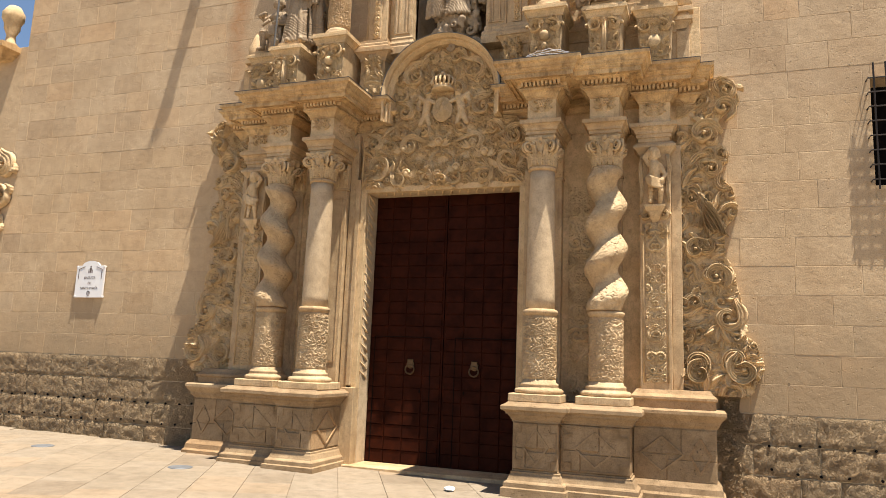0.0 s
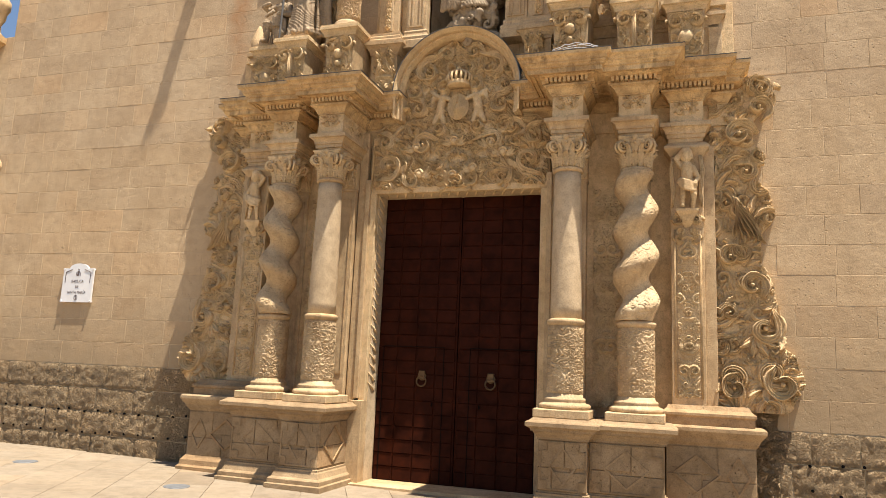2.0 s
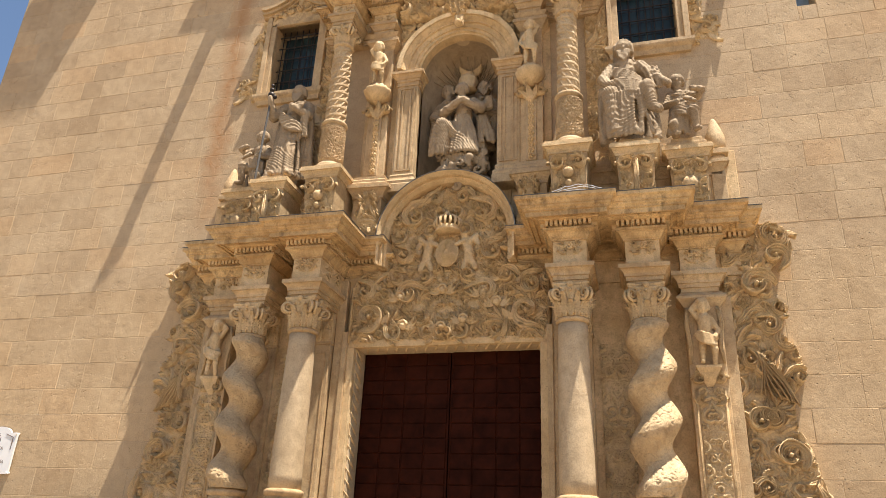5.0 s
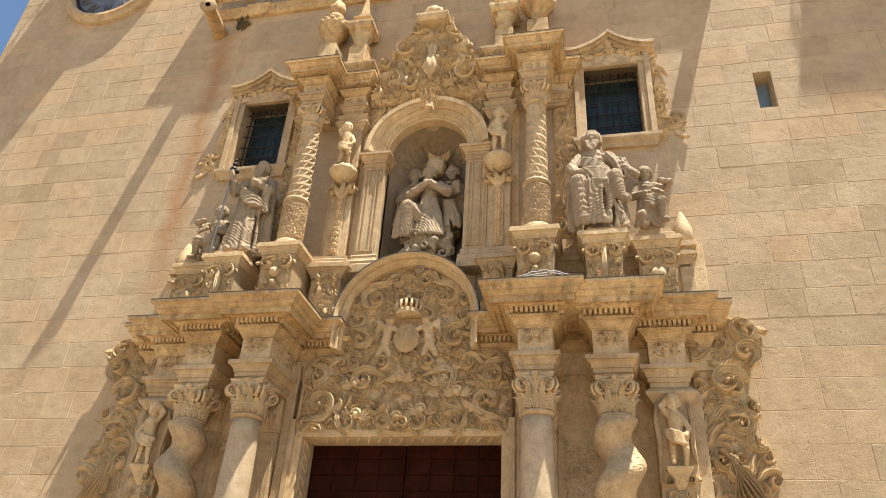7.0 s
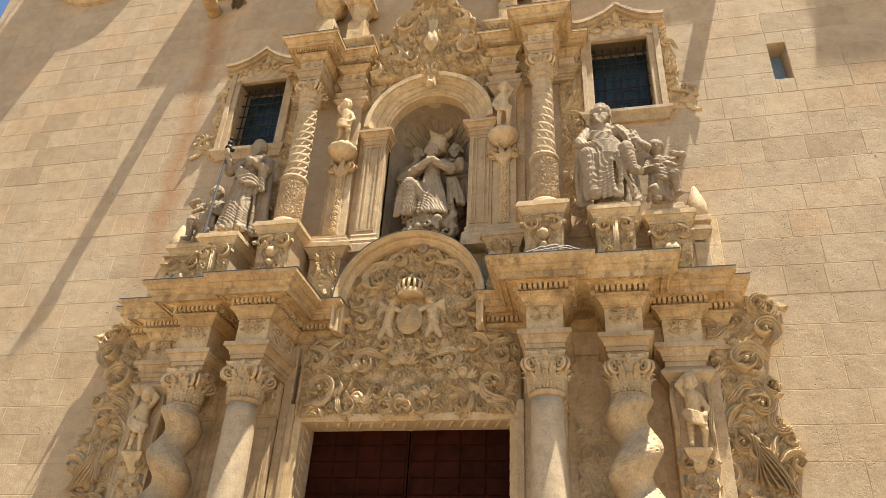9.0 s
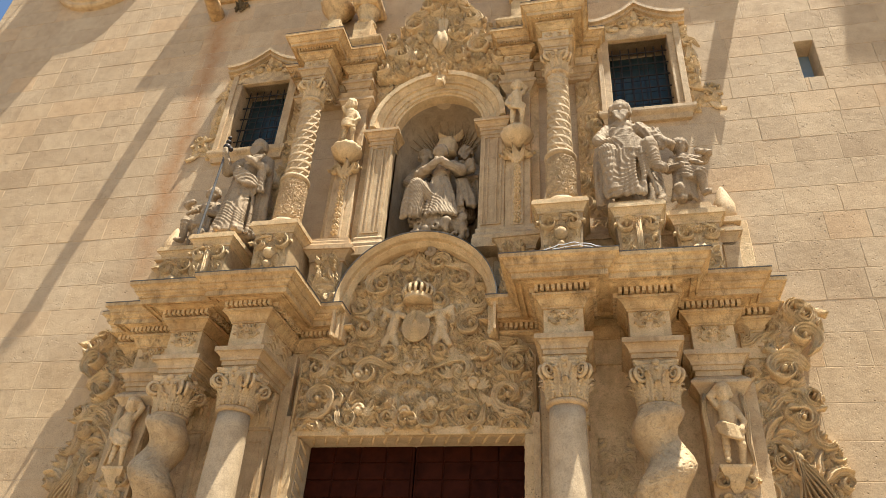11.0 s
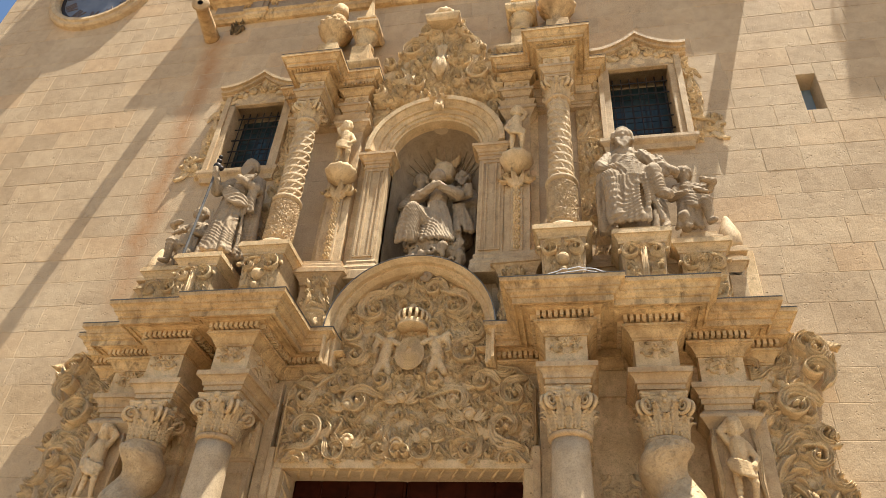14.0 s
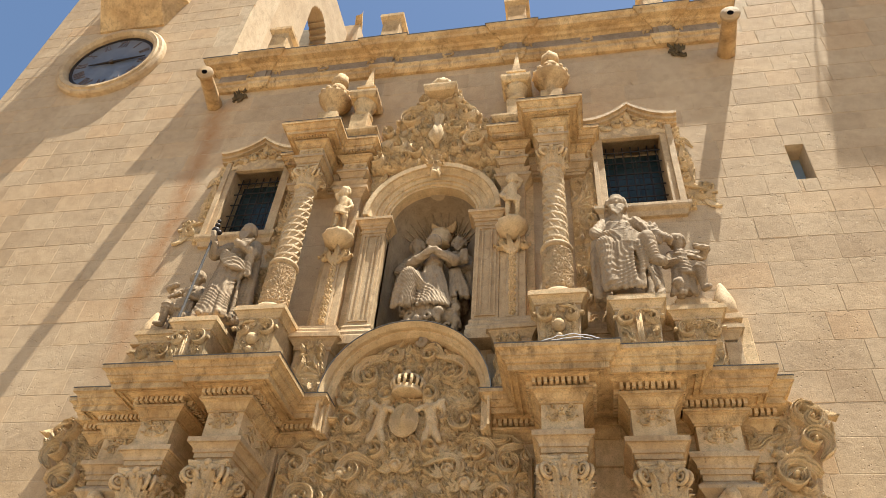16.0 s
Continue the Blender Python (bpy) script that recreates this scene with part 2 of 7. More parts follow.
def lathe(bm, prof, cx, cy, n=28, shift=None, bulge=None):
    """A turned body; prof holds (radius, z). shift(z) moves the axis, bulge(angle, z) adds to the radius."""
    rows = []
    for r, z in prof:
        ox, oy = shift(z) if shift else (0, 0)
        row = []
        for k in range(n):
            a = 2 * math.pi * k / n
            rr = r + (bulge(a, z) if bulge else 0)
            row.append(bm.verts.new((cx + ox + rr * math.cos(a), cy + oy + rr * math.sin(a), z)))
        rows.append(row)
    for a, b in zip(rows, rows[1:]):
        for k in range(n):
            bm.faces.new((a[k], a[(k + 1) % n], b[(k + 1) % n], b[k]))
    bm.faces.new(rows[0])
    bm.faces.new(rows[-1])
    return bm


def tube(bm, pts, radii, n=8):
    """A round bar along pts."""
    pts = [Vector(p) for p in pts]
    if not hasattr(radii, "__len__"):
        radii = [radii] * len(pts)
    rows, side = [], None
    for i, p in enumerate(pts):
        d = (pts[min(i + 1, len(pts) - 1)] - pts[max(i - 1, 0)]).normalized()
        if side is None:
            side = d.orthogonal().normalized()
        side = (side - d * side.dot(d)).normalized()
        up = d.cross(side)
        rows.append([bm.verts.new(p + (side * math.cos(2 * math.pi * k / n) + up * math.sin(2 * math.pi * k / n)) * radii[i]) for k in range(n)])
    for a, b in zip(rows, rows[1:]):
        for k in range(n):
            bm.faces.new((a[k], a[(k + 1) % n], b[(k + 1) % n], b[k]))
    bm.faces.new(rows[0])
    bm.faces.new(rows[-1])
    return bm


GROOVED = ((-1.0, 0.0), (-0.95, 0.7), (-0.72, 1.0), (-0.5, 0.62), (-0.3, 0.55), (-0.08, 0.82), (0.12, 0.45), (0.35, 0.38), (0.58, 0.62), (0.8, 0.3), (1.0, 0.0))


def ribbon(bm, pts, y0, w, h):
    """A grooved carved band along (x, z) points, standing out from the plane y0. w and h: half width and height at each point."""
    pts = [Vector(p) for p in pts]
    rows = []
    for i, p in enumerate(pts):
        d = (pts[min(i + 1, len(pts) - 1)] - pts[max(i - 1, 0)])
        d = d.normalized() if d.length > 1e-7 else Vector((1, 0))
        nr = Vector((-d.y, d.x))
        rows.append([bm.verts.new((p.x + nr.x * w[i] * a, y0 - h[i] * b, p.y + nr.y * w[i] * a)) for a, b in GROOVED])
    for a, b in zip(rows, rows[1:]):
        for k in range(len(GROOVED) - 1):
            bm.faces.new((a[k], a[k + 1], b[k + 1], b[k]))
    bm.faces.new(rows[0])
    bm.faces.new(rows[-1])


def dome(bm, x, y, z, r, h, n=8):
    """A rounded knob on the plane y, h high."""
    rows = []
    for j in range(4):
        a = j / 3.5 * math.pi / 2
        rows.append([bm.verts.new((x + r * math.cos(a) * math.cos(2 * math.pi * k / n), y - h * math.sin(a), z + r * math.cos(a) * math.sin(2 * math.pi * k / n))) for k in range(n)])
    for a, b in zip(rows, rows[1:]):
        for k in range(n):
            bm.faces.new((a[k], a[(k + 1) % n], b[(k + 1) % n], b[k]))
    bm.faces.new(rows[-1])


def volute(bm, x, z, r, start, turn, y0, h, turns=1.35, w=0.3, tail=0.0):
    """A carved spiral that winds in to an eye; tail: length of a straight run before it, in radii."""
    pts, ws, hs = [], [], []
    turns, w = turns * 0.74, w * 1.3
    steps = int(18 * turns)
    a0 = start
    for i in range(int(tail * 4), 0, -1):
        t = i / 4
        px_, pz = r * math.cos(a0), r * math.sin(a0)
        pts.append((x + px_ + t * r * math.sin(a0) * turn + 0.18 * t * t * r * math.cos(a0), z + pz - t * r * math.cos(a0) * turn + 0.18 * t * t * r * math.sin(a0)))
        ws.append(r * w * max(0.12, 1 - t / (tail + 0.3)))
        hs.append(h * max(0.25, 1 - 0.6 * t / tail))
    for i in range(steps + 1):
        s = i / steps
        a = a0 + turn * s * turns * 2 * math.pi
        rr = r * (1 - 0.66 * s ** 0.9)
        pts.append((x + rr * math.cos(a), z + rr * math.sin(a)))
        ws.append(r * w * (1 - 0.5 * s) * (1 + 0.16 * math.sin(s * 23)))
        hs.append(h * (0.7 + 0.4 * s))
    ribbon(bm, pts, y0, ws, hs)
    dome(bm, x, y0, z, r * 0.19, h * 0.95)
    a1 = a0 + turn * 1.1
    leaf(bm, x + r * 0.9 * math.cos(a1), z + r * 0.9 * math.sin(a1), a1 + turn * 0.5, r * 1.0, r * 0.34, y0, h * 0.75, 4, turn * 1.3)


def leaf(bm, x, z, ang, length, width, y0, h, lobes=4, bend=0.5):
    """A carved acanthus leaf on the plane y0, its tip curling out."""
    steps = lobes * 4
    rows = []
    a, px_, pz = ang, x, z
    for i in range(steps + 1):
        s = i / steps
        wd = width * (0.25 + math.sin(math.pi * min(1, s * 0.9 + 0.08)) ** 0.8) * (0.72 + 0.28 * abs(math.cos(lobes * math.pi * s))) * (1 - 0.5 * s)
        if i == steps:
            wd = width * 0.1
        nx, nz = -math.sin(a), math.cos(a)
        up = h * (0.4 + 0.9 * s * s)
        rows.append([bm.verts.new((px_ + nx * wd * k, y0 - up * q, pz + nz * wd * k)) for k, q in ((-1, 0.0), (-0.9, 0.55), (-0.45, 1.0), (0, 0.6), (0.45, 1.0), (0.9, 0.55), (1, 0.0))])
        px_ += math.cos(a) * length / steps
        pz += math.sin(a) * length / steps
        a += bend / steps
    for r, q in zip(rows, rows[1:]):
        for k in range(6):
            bm.faces.new((r[k], r[k + 1], q[k + 1], q[k]))
    bm.faces.new(rows[0])
    bm.faces.new(rows[-1])


def rosette(bm, x, z, r, y0, h, petals=6):
    for k in range(petals):
        a = 2 * math.pi * k / petals
        dome(bm, x + 0.55 * r * math.cos(a), y0, z + 0.55 * r * math.sin(a), r * 0.42, h * 0.8, 7)
    dome(bm, x, y0, z, r * 0.33, h * 1.25, 7)


def flow(x, z, seed, scale):
    """Height 0..1 of a shallow carved field of flowing bands."""
    p = Vector((x * scale, z * scale, seed * 7.3))
    wv = noise.noise_vector(p * 0.55) * 1.3
    q = noise.noise(p + wv)
    return 0.5 + 0.5 * math.sin(q * 9.0 + 1.5 * noise.noise(p * 2.3))


def sheet(bm, inside, x0, x1, z0, z1, step, y0, h, seed, scale):
    """A carved ground: flowing bands in low relief, inside an outline, with an edge that turns back."""
    nx, nz = max(2, int((x1 - x0) / step)), max(2, int((z1 - z0) / step))
    grid = {}
    for i in range(nx + 1):
        for j in range(nz + 1):
            x, z = x0 + (x1 - x0) * i / nx, z0 + (z1 - z0) * j / nz
            if inside(x, z):
                grid[i, j] = bm.verts.new((x, y0 - h * flow(x, z, seed, scale), z))
    for (i, j), v in list(grid.items()):
        q = [grid.get(c) for c in ((i, j), (i + 1, j), (i + 1, j + 1), (i, j + 1))]
        if all(q):
            bm.faces.new(q)
    rim = [e for e in bm.edges if len(e.link_faces) == 1]
    back = bmesh.ops.extrude_edge_only(bm, edges=rim)["geom"]
    for v in back:
        if isinstance(v, bmesh.types.BMVert):
            v.co.y = y0 + 0.12
    for v in [v for v in bm.verts if not v.link_faces]:
        bm.verts.remove(v)
    return bm


def rocaille(bm, inside, x0, x1, z0, z1, step, y0, h, seed, size, cx=None):
    """A field packed with carved scrolls, leaf sprays and knobs that lie over one another; cx: axis of symmetry."""
    rs = np.random.RandomState(seed)
    step *= 0.66
    wide = (x1 - x0) / (2 if cx is not None else 1)
    nu, nz = max(4, int(wide / step)), max(4, int((z1 - z0) / step))
    du, dv = wide / nu, (z1 - z0) / nz
    gu, gv = np.meshgrid(np.arange(nu + 1) * du, np.arange(nz + 1) * dv, indexing="ij")
    high = 0.10 + 0.05 * np.sin(gu / size * 9 + 3 * np.sin(gv / size * 4)) * np.sin(gv / size * 8)

    def stamp(pts, ws, top, bands, ribs):
        pts, ws = np.array(pts), np.array(ws)
        m = ws.max() * 1.4
        a0, b0 = np.floor((pts.min(0) - m) / (du, dv)).astype(int).clip(0)
        a1, b1 = np.ceil((pts.max(0) + m) / (du, dv)).astype(int)
        win = (slice(a0, a1 + 1), slice(b0, b1 + 1))
        if high[win].size == 0:
            return
        ex, ez = gu[win][..., None] - pts[:, 0], gv[win][..., None] - pts[:, 1]
        d2 = (ex * ex + ez * ez) / (ws * ws)
        k = d2.argmin(-1)
        q = np.sqrt(d2.min(-1))
        tan = np.gradient(pts, axis=0)
        tan /= np.hypot(tan[:, 0], tan[:, 1])[:, None] + 1e-9
        ek = np.take_along_axis(ex, k[..., None], -1)[..., 0]
        el = np.take_along_axis(ez, k[..., None], -1)[..., 0]
        side = (ek * tan[k, 1] - el * tan[k, 0]) / ws[k]
        body = np.clip(1 - q ** 5, 0, 1) ** 0.7
        cuts = 0.74 + 0.26 * np.cos(side * math.pi * bands)
        rib = 1 - ribs * (0.5 + 0.5 * np.cos(k * 1.25 + side * 2.5))
        new_high = np.array(top)[k] * body * cuts * rib
        old = high[win]
        high[win] = np.where(q < 1, np.maximum(new_high, 0.22 * old), np.where(q < 1.35, old * 0.35, old))

    def scroll(x, z, r, lift):
        a, turn, turns, tail = rs.uniform(0, 6.28), rs.choice((-1, 1)), rs.uniform(0.9, 1.5), rs.uniform(0.5, 1.8)
        pts, ws, top = [], [], []
        for i in range(10, 0, -1):
            t = i / 10 * tail
            pts.append((x + r * math.cos(a) + t * r * math.sin(a) * turn + 0.3 * t * t * r * math.cos(a), z + r * math.sin(a) - t * r * math.cos(a) * turn + 0.3 * t * t * r * math.sin(a)))
            ws.append(r * (0.34 - 0.22 * t / tail))
            top.append(lift * (0.85 - 0.35 * t / tail))
        n = int(26 * turns)
        for i in range(n + 1):
            f = i / n
            b, rr = a + turn * f * turns * 6.28, r * (1 - 0.74 * f ** 0.85)
            pts.append((x + rr * math.cos(b), z + rr * math.sin(b)))
            ws.append(r * (0.34 - 0.16 * f))
            top.append(lift * (0.85 + 0.25 * f))
        stamp(pts, ws, top, rs.choice((2, 3)), rs.choice((0.0, 0.0, 0.35)))

    def spray(x, z, r, lift):
        a, bend = rs.uniform(0, 6.28), rs.uniform(-1.2, 1.2)
        for q in (-0.8, 0.8, -0.4, 0.4, 0.0):
            b, px_, pz = a + q, x, z
            pts, ws, top = [], [], []
            for i in range(12):
                f = i / 11
                pts.append((px_, pz))
                ws.append(r * (0.10 + 0.17 * math.sin(math.pi * min(1, f * 1.05))))
                top.append(lift * (0.45 + 0.6 * f))
                px_ += math.cos(b) * r * 0.13
                pz += math.sin(b) * r * 0.13
                b += (bend + q * 1.3) / 11
            stamp(pts, ws, top, 2, 0.15)

    for gap, rmin, rmax, lift, share in ((0.62, 0.28, 0.42, 0.55, 0.35), (1.15, 0.5, 0.72, 0.78, 0.6), (2.0, 0.8, 1.15, 1.0, 0.85)):
        done = []
        for i in range(int(7 * wide * (z1 - z0) / (gap * size) ** 2) + 6):
            x, z = rs.uniform(0, wide), rs.uniform(0, z1 - z0)
            if any((x - a) ** 2 + (z - b) ** 2 < (gap * size) ** 2 for a, b in done):
                continue
            done.append((x, z))
            r, up = size * rs.uniform(rmin, rmax), lift * rs.uniform(0.75, 1.1)
            scroll(x, z, r * 0.8, up) if rs.rand() < share else spray(x, z, r * 1.25, up)
    if cx is not None:
        high = np.concatenate((high[:0:-1], high))
    nx = high.shape[0] - 1
    grid = {}
    for i in range(nx + 1):
        x = x0 + (x1 - x0) * i / nx
        for j in range(nz + 1):
            z = z0 + (z1 - z0) * j / nz
            if inside(x, z):
                grid[i, j] = bm.verts.new((x, y0 - h * high[i, j], z))
    for i, j in list(grid):
        q = [grid.get(c) for c in ((i, j), (i + 1, j), (i + 1, j + 1), (i, j + 1))]
        if all(q):
            bm.faces.new(q)
    rim = [e for e in bm.edges if len(e.link_faces) == 1]
    for w in bmesh.ops.extrude_edge_only(bm, edges=rim)["geom"]:
        if isinstance(w, bmesh.types.BMVert):
            w.co.y = y0 + 0.10
    for w in [w for w in bm.verts if not w.link_faces]:
        bm.verts.remove(w)
    return bm


def arc_mould(bm, cx, cz, prof, a0, a1, n=40):
    """A moulding swept along an upright arc; prof holds (radius, y), closed round."""
    rows = []
    for i in range(n + 1):
        a = a0 + (a1 - a0) * i / n
        rows.append([bm.verts.new((cx + r * math.cos(a), y, cz + r * math.sin(a))) for r, y in prof])
    k = len(prof)
    for a, b in zip(rows, rows[1:]):
        for i in range(k):
            bm.faces.new((a[i], a[(i + 1) % k], b[(i + 1) % k], b[i]))
    bm.faces.new(rows[0])
    bm.faces.new(rows[-1])
    return bm


def leaf_mesh(name, height, width, curl, material, lobes=4):
    """A standing acanthus leaf, its foot at the origin, its back towards +y, its tip curling to -y."""
    bm = bmesh.new()
    steps = 30
    rows = []
    for i in range(steps + 1):
        s = i / steps
        wd = width * (0.62 + 0.48 * math.sin(math.pi * min(1, s))) * (0.62 + 0.38 * abs(math.cos(lobes * 1.5 * math.pi * s))) * (1 - 0.4 * s ** 3)
        out = curl * (0.12 * s + 0.88 * s ** 5)
        up = height * (s if s < 0.86 else 0.86 + 0.10 * math.sin((s - 0.86) / 0.14 * 2.6) - 0.3 * max(0, s - 0.94))
        dip = 0.012 * math.sin(lobes * 3 * math.pi * s)
        rows.append([bm.verts.new((wd * k, -out - d * 1.3, up)) for k, d in ((-1, -0.012), (-0.9, 0.012 + dip * 0.5), (-0.45, 0.030), (0, 0.008), (0.45, 0.030), (0.9, 0.012 + dip * 0.5), (1, -0.012), (0, -0.02))])
    for a, b in zip(rows, rows[1:]):
        for k in range(8):
            bm.faces.new((a[k], a[(k + 1) % 8], b[(k + 1) % 8], b[k]))
    bm.faces.new(rows[0])
    bm.faces.new(rows[-1])
    bmesh.ops.recalc_face_normals(bm, faces=bm.faces)
    me = bpy.data.meshes.new(name)
    bm.to_mesh(me)
    bm.free()
    me.shade_smooth()
    me.materials.append(material)
    return me


ball = bmesh.new()
bmesh.ops.create_icosphere(ball, subdivisions=2, radius=1.0)
ball.verts.index_update()
BALL_V = np.array([v.co[:] for v in ball.verts])
BALL_F = np.array([[v.index for v in f.verts] for f in ball.faces])
ball.free()


def blobs(name, lumps, material, cell=0.02, folds=0.0, lines=9.0, seed=1, skip=None):
    """One carved body from overlapping lumps ((a, b, radius_a, radius_b) bars), melted together, with drapery folds."""
    vs, fs, at = [], [], 0
    for a, b, ra, rb in lumps:
        a, b = np.array(a, float), np.array(b, float)
        n = min(7, max(2, int(np.linalg.norm(b - a) / (0.5 * min(ra, rb))) + 1))
        for i in range(n):
            s = i / (n - 1)
            vs.append(BALL_V * (ra + (rb - ra) * s) + a + (b - a) * s)
            fs.append(BALL_F + at)
            at += len(BALL_V)
    me = bpy.data.meshes.new(name)
    me.from_pydata(np.concatenate(vs).tolist(), [], np.concatenate(fs).tolist())
    ob = new(name, me)
    mod = ob.modifiers.new("melt", "REMESH")
    mod.mode, mod.voxel_size, mod.use_smooth_shade = "VOXEL", cell, True
    sm = ob.modifiers.new("soften", "SMOOTH")
    sm.iterations, sm.factor = 3, 0.5
    made = bpy.data.meshes.new_from_object(ob.evaluated_get(bpy.context.evaluated_depsgraph_get()))
    bpy.data.objects.remove(ob)
    made.name = name
    if folds:
        cs = np.empty(len(made.vertices) * 3)
        ns = np.empty(len(made.vertices) * 3)
        made.vertices.foreach_get("co", cs)
        made.vertices.foreach_get("normal", ns)
        cs, ns = cs.reshape(-1, 3), ns.reshape(-1, 3)
        for i in range(len(cs)):
            p = Vector(cs[i])
            wv = noise.noise(p * 2.2 + Vector((seed, 0, 0)))
            g = 1 - 2 * abs(math.sin(lines * (p.x * 0.9 + p.z * 0.55 + 0.55 * wv) * 1.3 + 2.2 * noise.noise(p * 3.1 + Vector((0, seed, 0)))))
            k = 1.0 if not skip else skip(p)
            cs[i] += ns[i] * folds * k * (g * 0.8 + noise.noise(p * 9) * 0.5)
        made.vertices.foreach_set("co", cs.ravel())
        made.update()
    made.shade_smooth()
    made.materials.append(material)
    return new(name, made)


def fall(rng, a, b, n, wa, wb, depth, r0, r1, wob=0.03):
    """Folds of hanging cloth from a to b, spread over half widths wa and wb, bulging forward by depth."""
    lumps = []
    for k in range(n):
        u = 2 * k / max(1, n - 1) - 1
        ph, g = rng.uniform(0, 6.28), rng.uniform(0.75, 1.25)
        pts = []
        for i in range(6):
            f = i / 5
            w = wa + (wb - wa) * f
            pts.append((a[0] + (b[0] - a[0]) * f + u * w + wob * f * math.sin(ph + 3 * f), a[1] + (b[1] - a[1]) * f - depth * (1 - u * u) * (0.5 + 0.5 * f) - 0.012 * (k % 2), a[2] + (b[2] - a[2]) * f))
        for i in range(5):
            lumps.append((pts[i], pts[i + 1], (r0 + (r1 - r0) * i / 5) * g, (r0 + (r1 - r0) * (i + 1) / 5) * g))
    return lumps


def swag(a, b, n, drop, out, r):
    """Folds of cloth slung between a and b, each lower and further out than the one before."""
    lumps = []
    for k in range(n):
        f = (k + 1) / n
        pts = []
        for i in range(7):
            t = i / 6
            c = 4 * t * (1 - t)
            pts.append((a[0] + (b[0] - a[0]) * t, a[1] + (b[1] - a[1]) * t - out * c, a[2] + (b[2] - a[2]) * t - drop * f * c - 0.024 * k))
        lumps += [(p, q, r * (0.7 + 0.5 * f), r * (0.7 + 0.5 * f)) for p, q in zip(pts, pts[1:])]
    return lumps


def head(rng, x, y, z, k, beard, hair):
    """A plain head with a mass of hair and a beard."""
    lumps = [((x, y, z), (x, y - 0.01, z + 0.07 * k), 0.082 * k, 0.088 * k), ((x, y - 0.085 * k, z + 0.02 * k), (x, y - 0.075 * k, z + 0.05 * k), 0.016 * k, 0.012 * k), ((x, y + 0.02, z - 0.14 * k), (x, y, z - 0.05 * k), 0.06 * k, 0.06 * k)]
    for i in range(hair):
        a, e = rng.uniform(0, 6.28), rng.uniform(-0.2, 1.4)
        if math.sin(a) < -0.45 and e < 0.75:
            continue
        p = (x + 0.095 * k * math.cos(a) * math.cos(e), y + 0.095 * k * math.sin(a) * math.cos(e), z + 0.05 * k + 0.10 * k * math.sin(e))
        lumps.append((p, (p[0] * 0.5 + x * 0.5 + 0.055 * k * math.cos(a), p[1], p[2] - 0.045 * k), 0.026 * k, 0.020 * k))
    for i in range(beard):
        u = 2 * i / max(1, beard - 1) - 1
        lumps.append(((x + u * 0.06 * k, y - 0.06 * k, z - 0.02 * k), (x + u * 0.045 * k, y - 0.085 * k, z - (0.16 - 0.05 * abs(u)) * k), 0.026 * k, 0.013 * k))
    return lumps


def limb(*joints):
    return [(a[:3], b[:3], a[3], b[3]) for a, b in zip(joints, joints[1:])]


def shift(lumps, o):
    return [tuple(tuple(c + d for c, d in zip(p, o)) if isinstance(p, tuple) else p for p in l) for l in lumps]


def statue(name, label, lumps, seed, bare=None, folds=0.006, group=""):
    ob = blobs(name, lumps, GREY, 0.0098, folds, 30.0, seed, bare)
    return tagged(ob, label, "statue", group)


# ---- openings of the front: x0, x1, z0, z1 ----
DOORWAY = (-1.29, 1.29, -0.4, 4.40)
NICHE = (-0.57, 0.71, 6.6, 9.55)
WIN_R, WIN_L = (2.54, 3.39, 8.95, 10.42), (-3.39, -2.54, 8.95, 10.42)
SLIT = (5.06, 5.31, 9.31, 10.02)
SIDE = (6.10, 7.30, 4.20, 5.70)
CLOCK_C, CLOCK_R = (-7.32, 14.38), 0.95
OPEN = (DOORWAY, NICHE, WIN_R, WIN_L, SLIT, SIDE)


def cut(rect, holes):
    """The rectangle without the holes, as smaller rectangles."""
    rects = [rect]
    for hx0, hx1, hz0, hz1 in holes:
        res = []
        for x0, x1, z0, z1 in rects:
            if hx1 <= x0 or hx0 >= x1 or hz1 <= z0 or hz0 >= z1:
                res.append((x0, x1, z0, z1))
                continue
            a, b = max(x0, hx0), min(x1, hx1)
            for q in ((x0, a, z0, z1), (b, x1, z0, z1), (a, b, z0, max(z0, hz0)), (a, b, min(z1, hz1), z1)):
                if q[1] - q[0] > 0.015 and q[3] - q[2] > 0.015:
                    res.append(q)
        rects = res
    return rects


def ground_at(x, y):
    return -0.014 * x


# ---- the front wall: core with openings, towers left and right, middle up to the cornice ----
LEFT_END, RIGHT_END, MID_L, MID_R, ROOF = -9.55, 11.0, -4.58, 4.75, 13.4
front_wall = thing("wall_front", (0, 0, 0), "beige ashlar limestone church front with eroded lower courses", "wall", kind="structure")
bm = bmesh.new()
for x0, x1, z1 in ((LEFT_END, MID_L, 22.0), (MID_L, MID_R, ROOF), (MID_R, RIGHT_END, 22.0)):
    for q in cut((x0, x1, -0.6, z1), OPEN):
        box(bm, q[0], q[1], 0.002, 0.75, q[2], q[3])
part("core", bm, MORTAR, front_wall)
bm = bmesh.new()
box(bm, LEFT_END, LEFT_END + 0.7, 0.75, 9.0, -0.6, 22.0)
box(bm, RIGHT_END - 0.7, RIGHT_END, 0.75, 9.0, -0.6, 22.0)
box(bm, LEFT_END, RIGHT_END, 9.0, 9.7, -0.6, ROOF)
box(bm, MID_L, MID_R, 0.75, 9.0, ROOF - 0.9, ROOF - 0.4)
part("side_core", bm, MORTAR, front_wall)
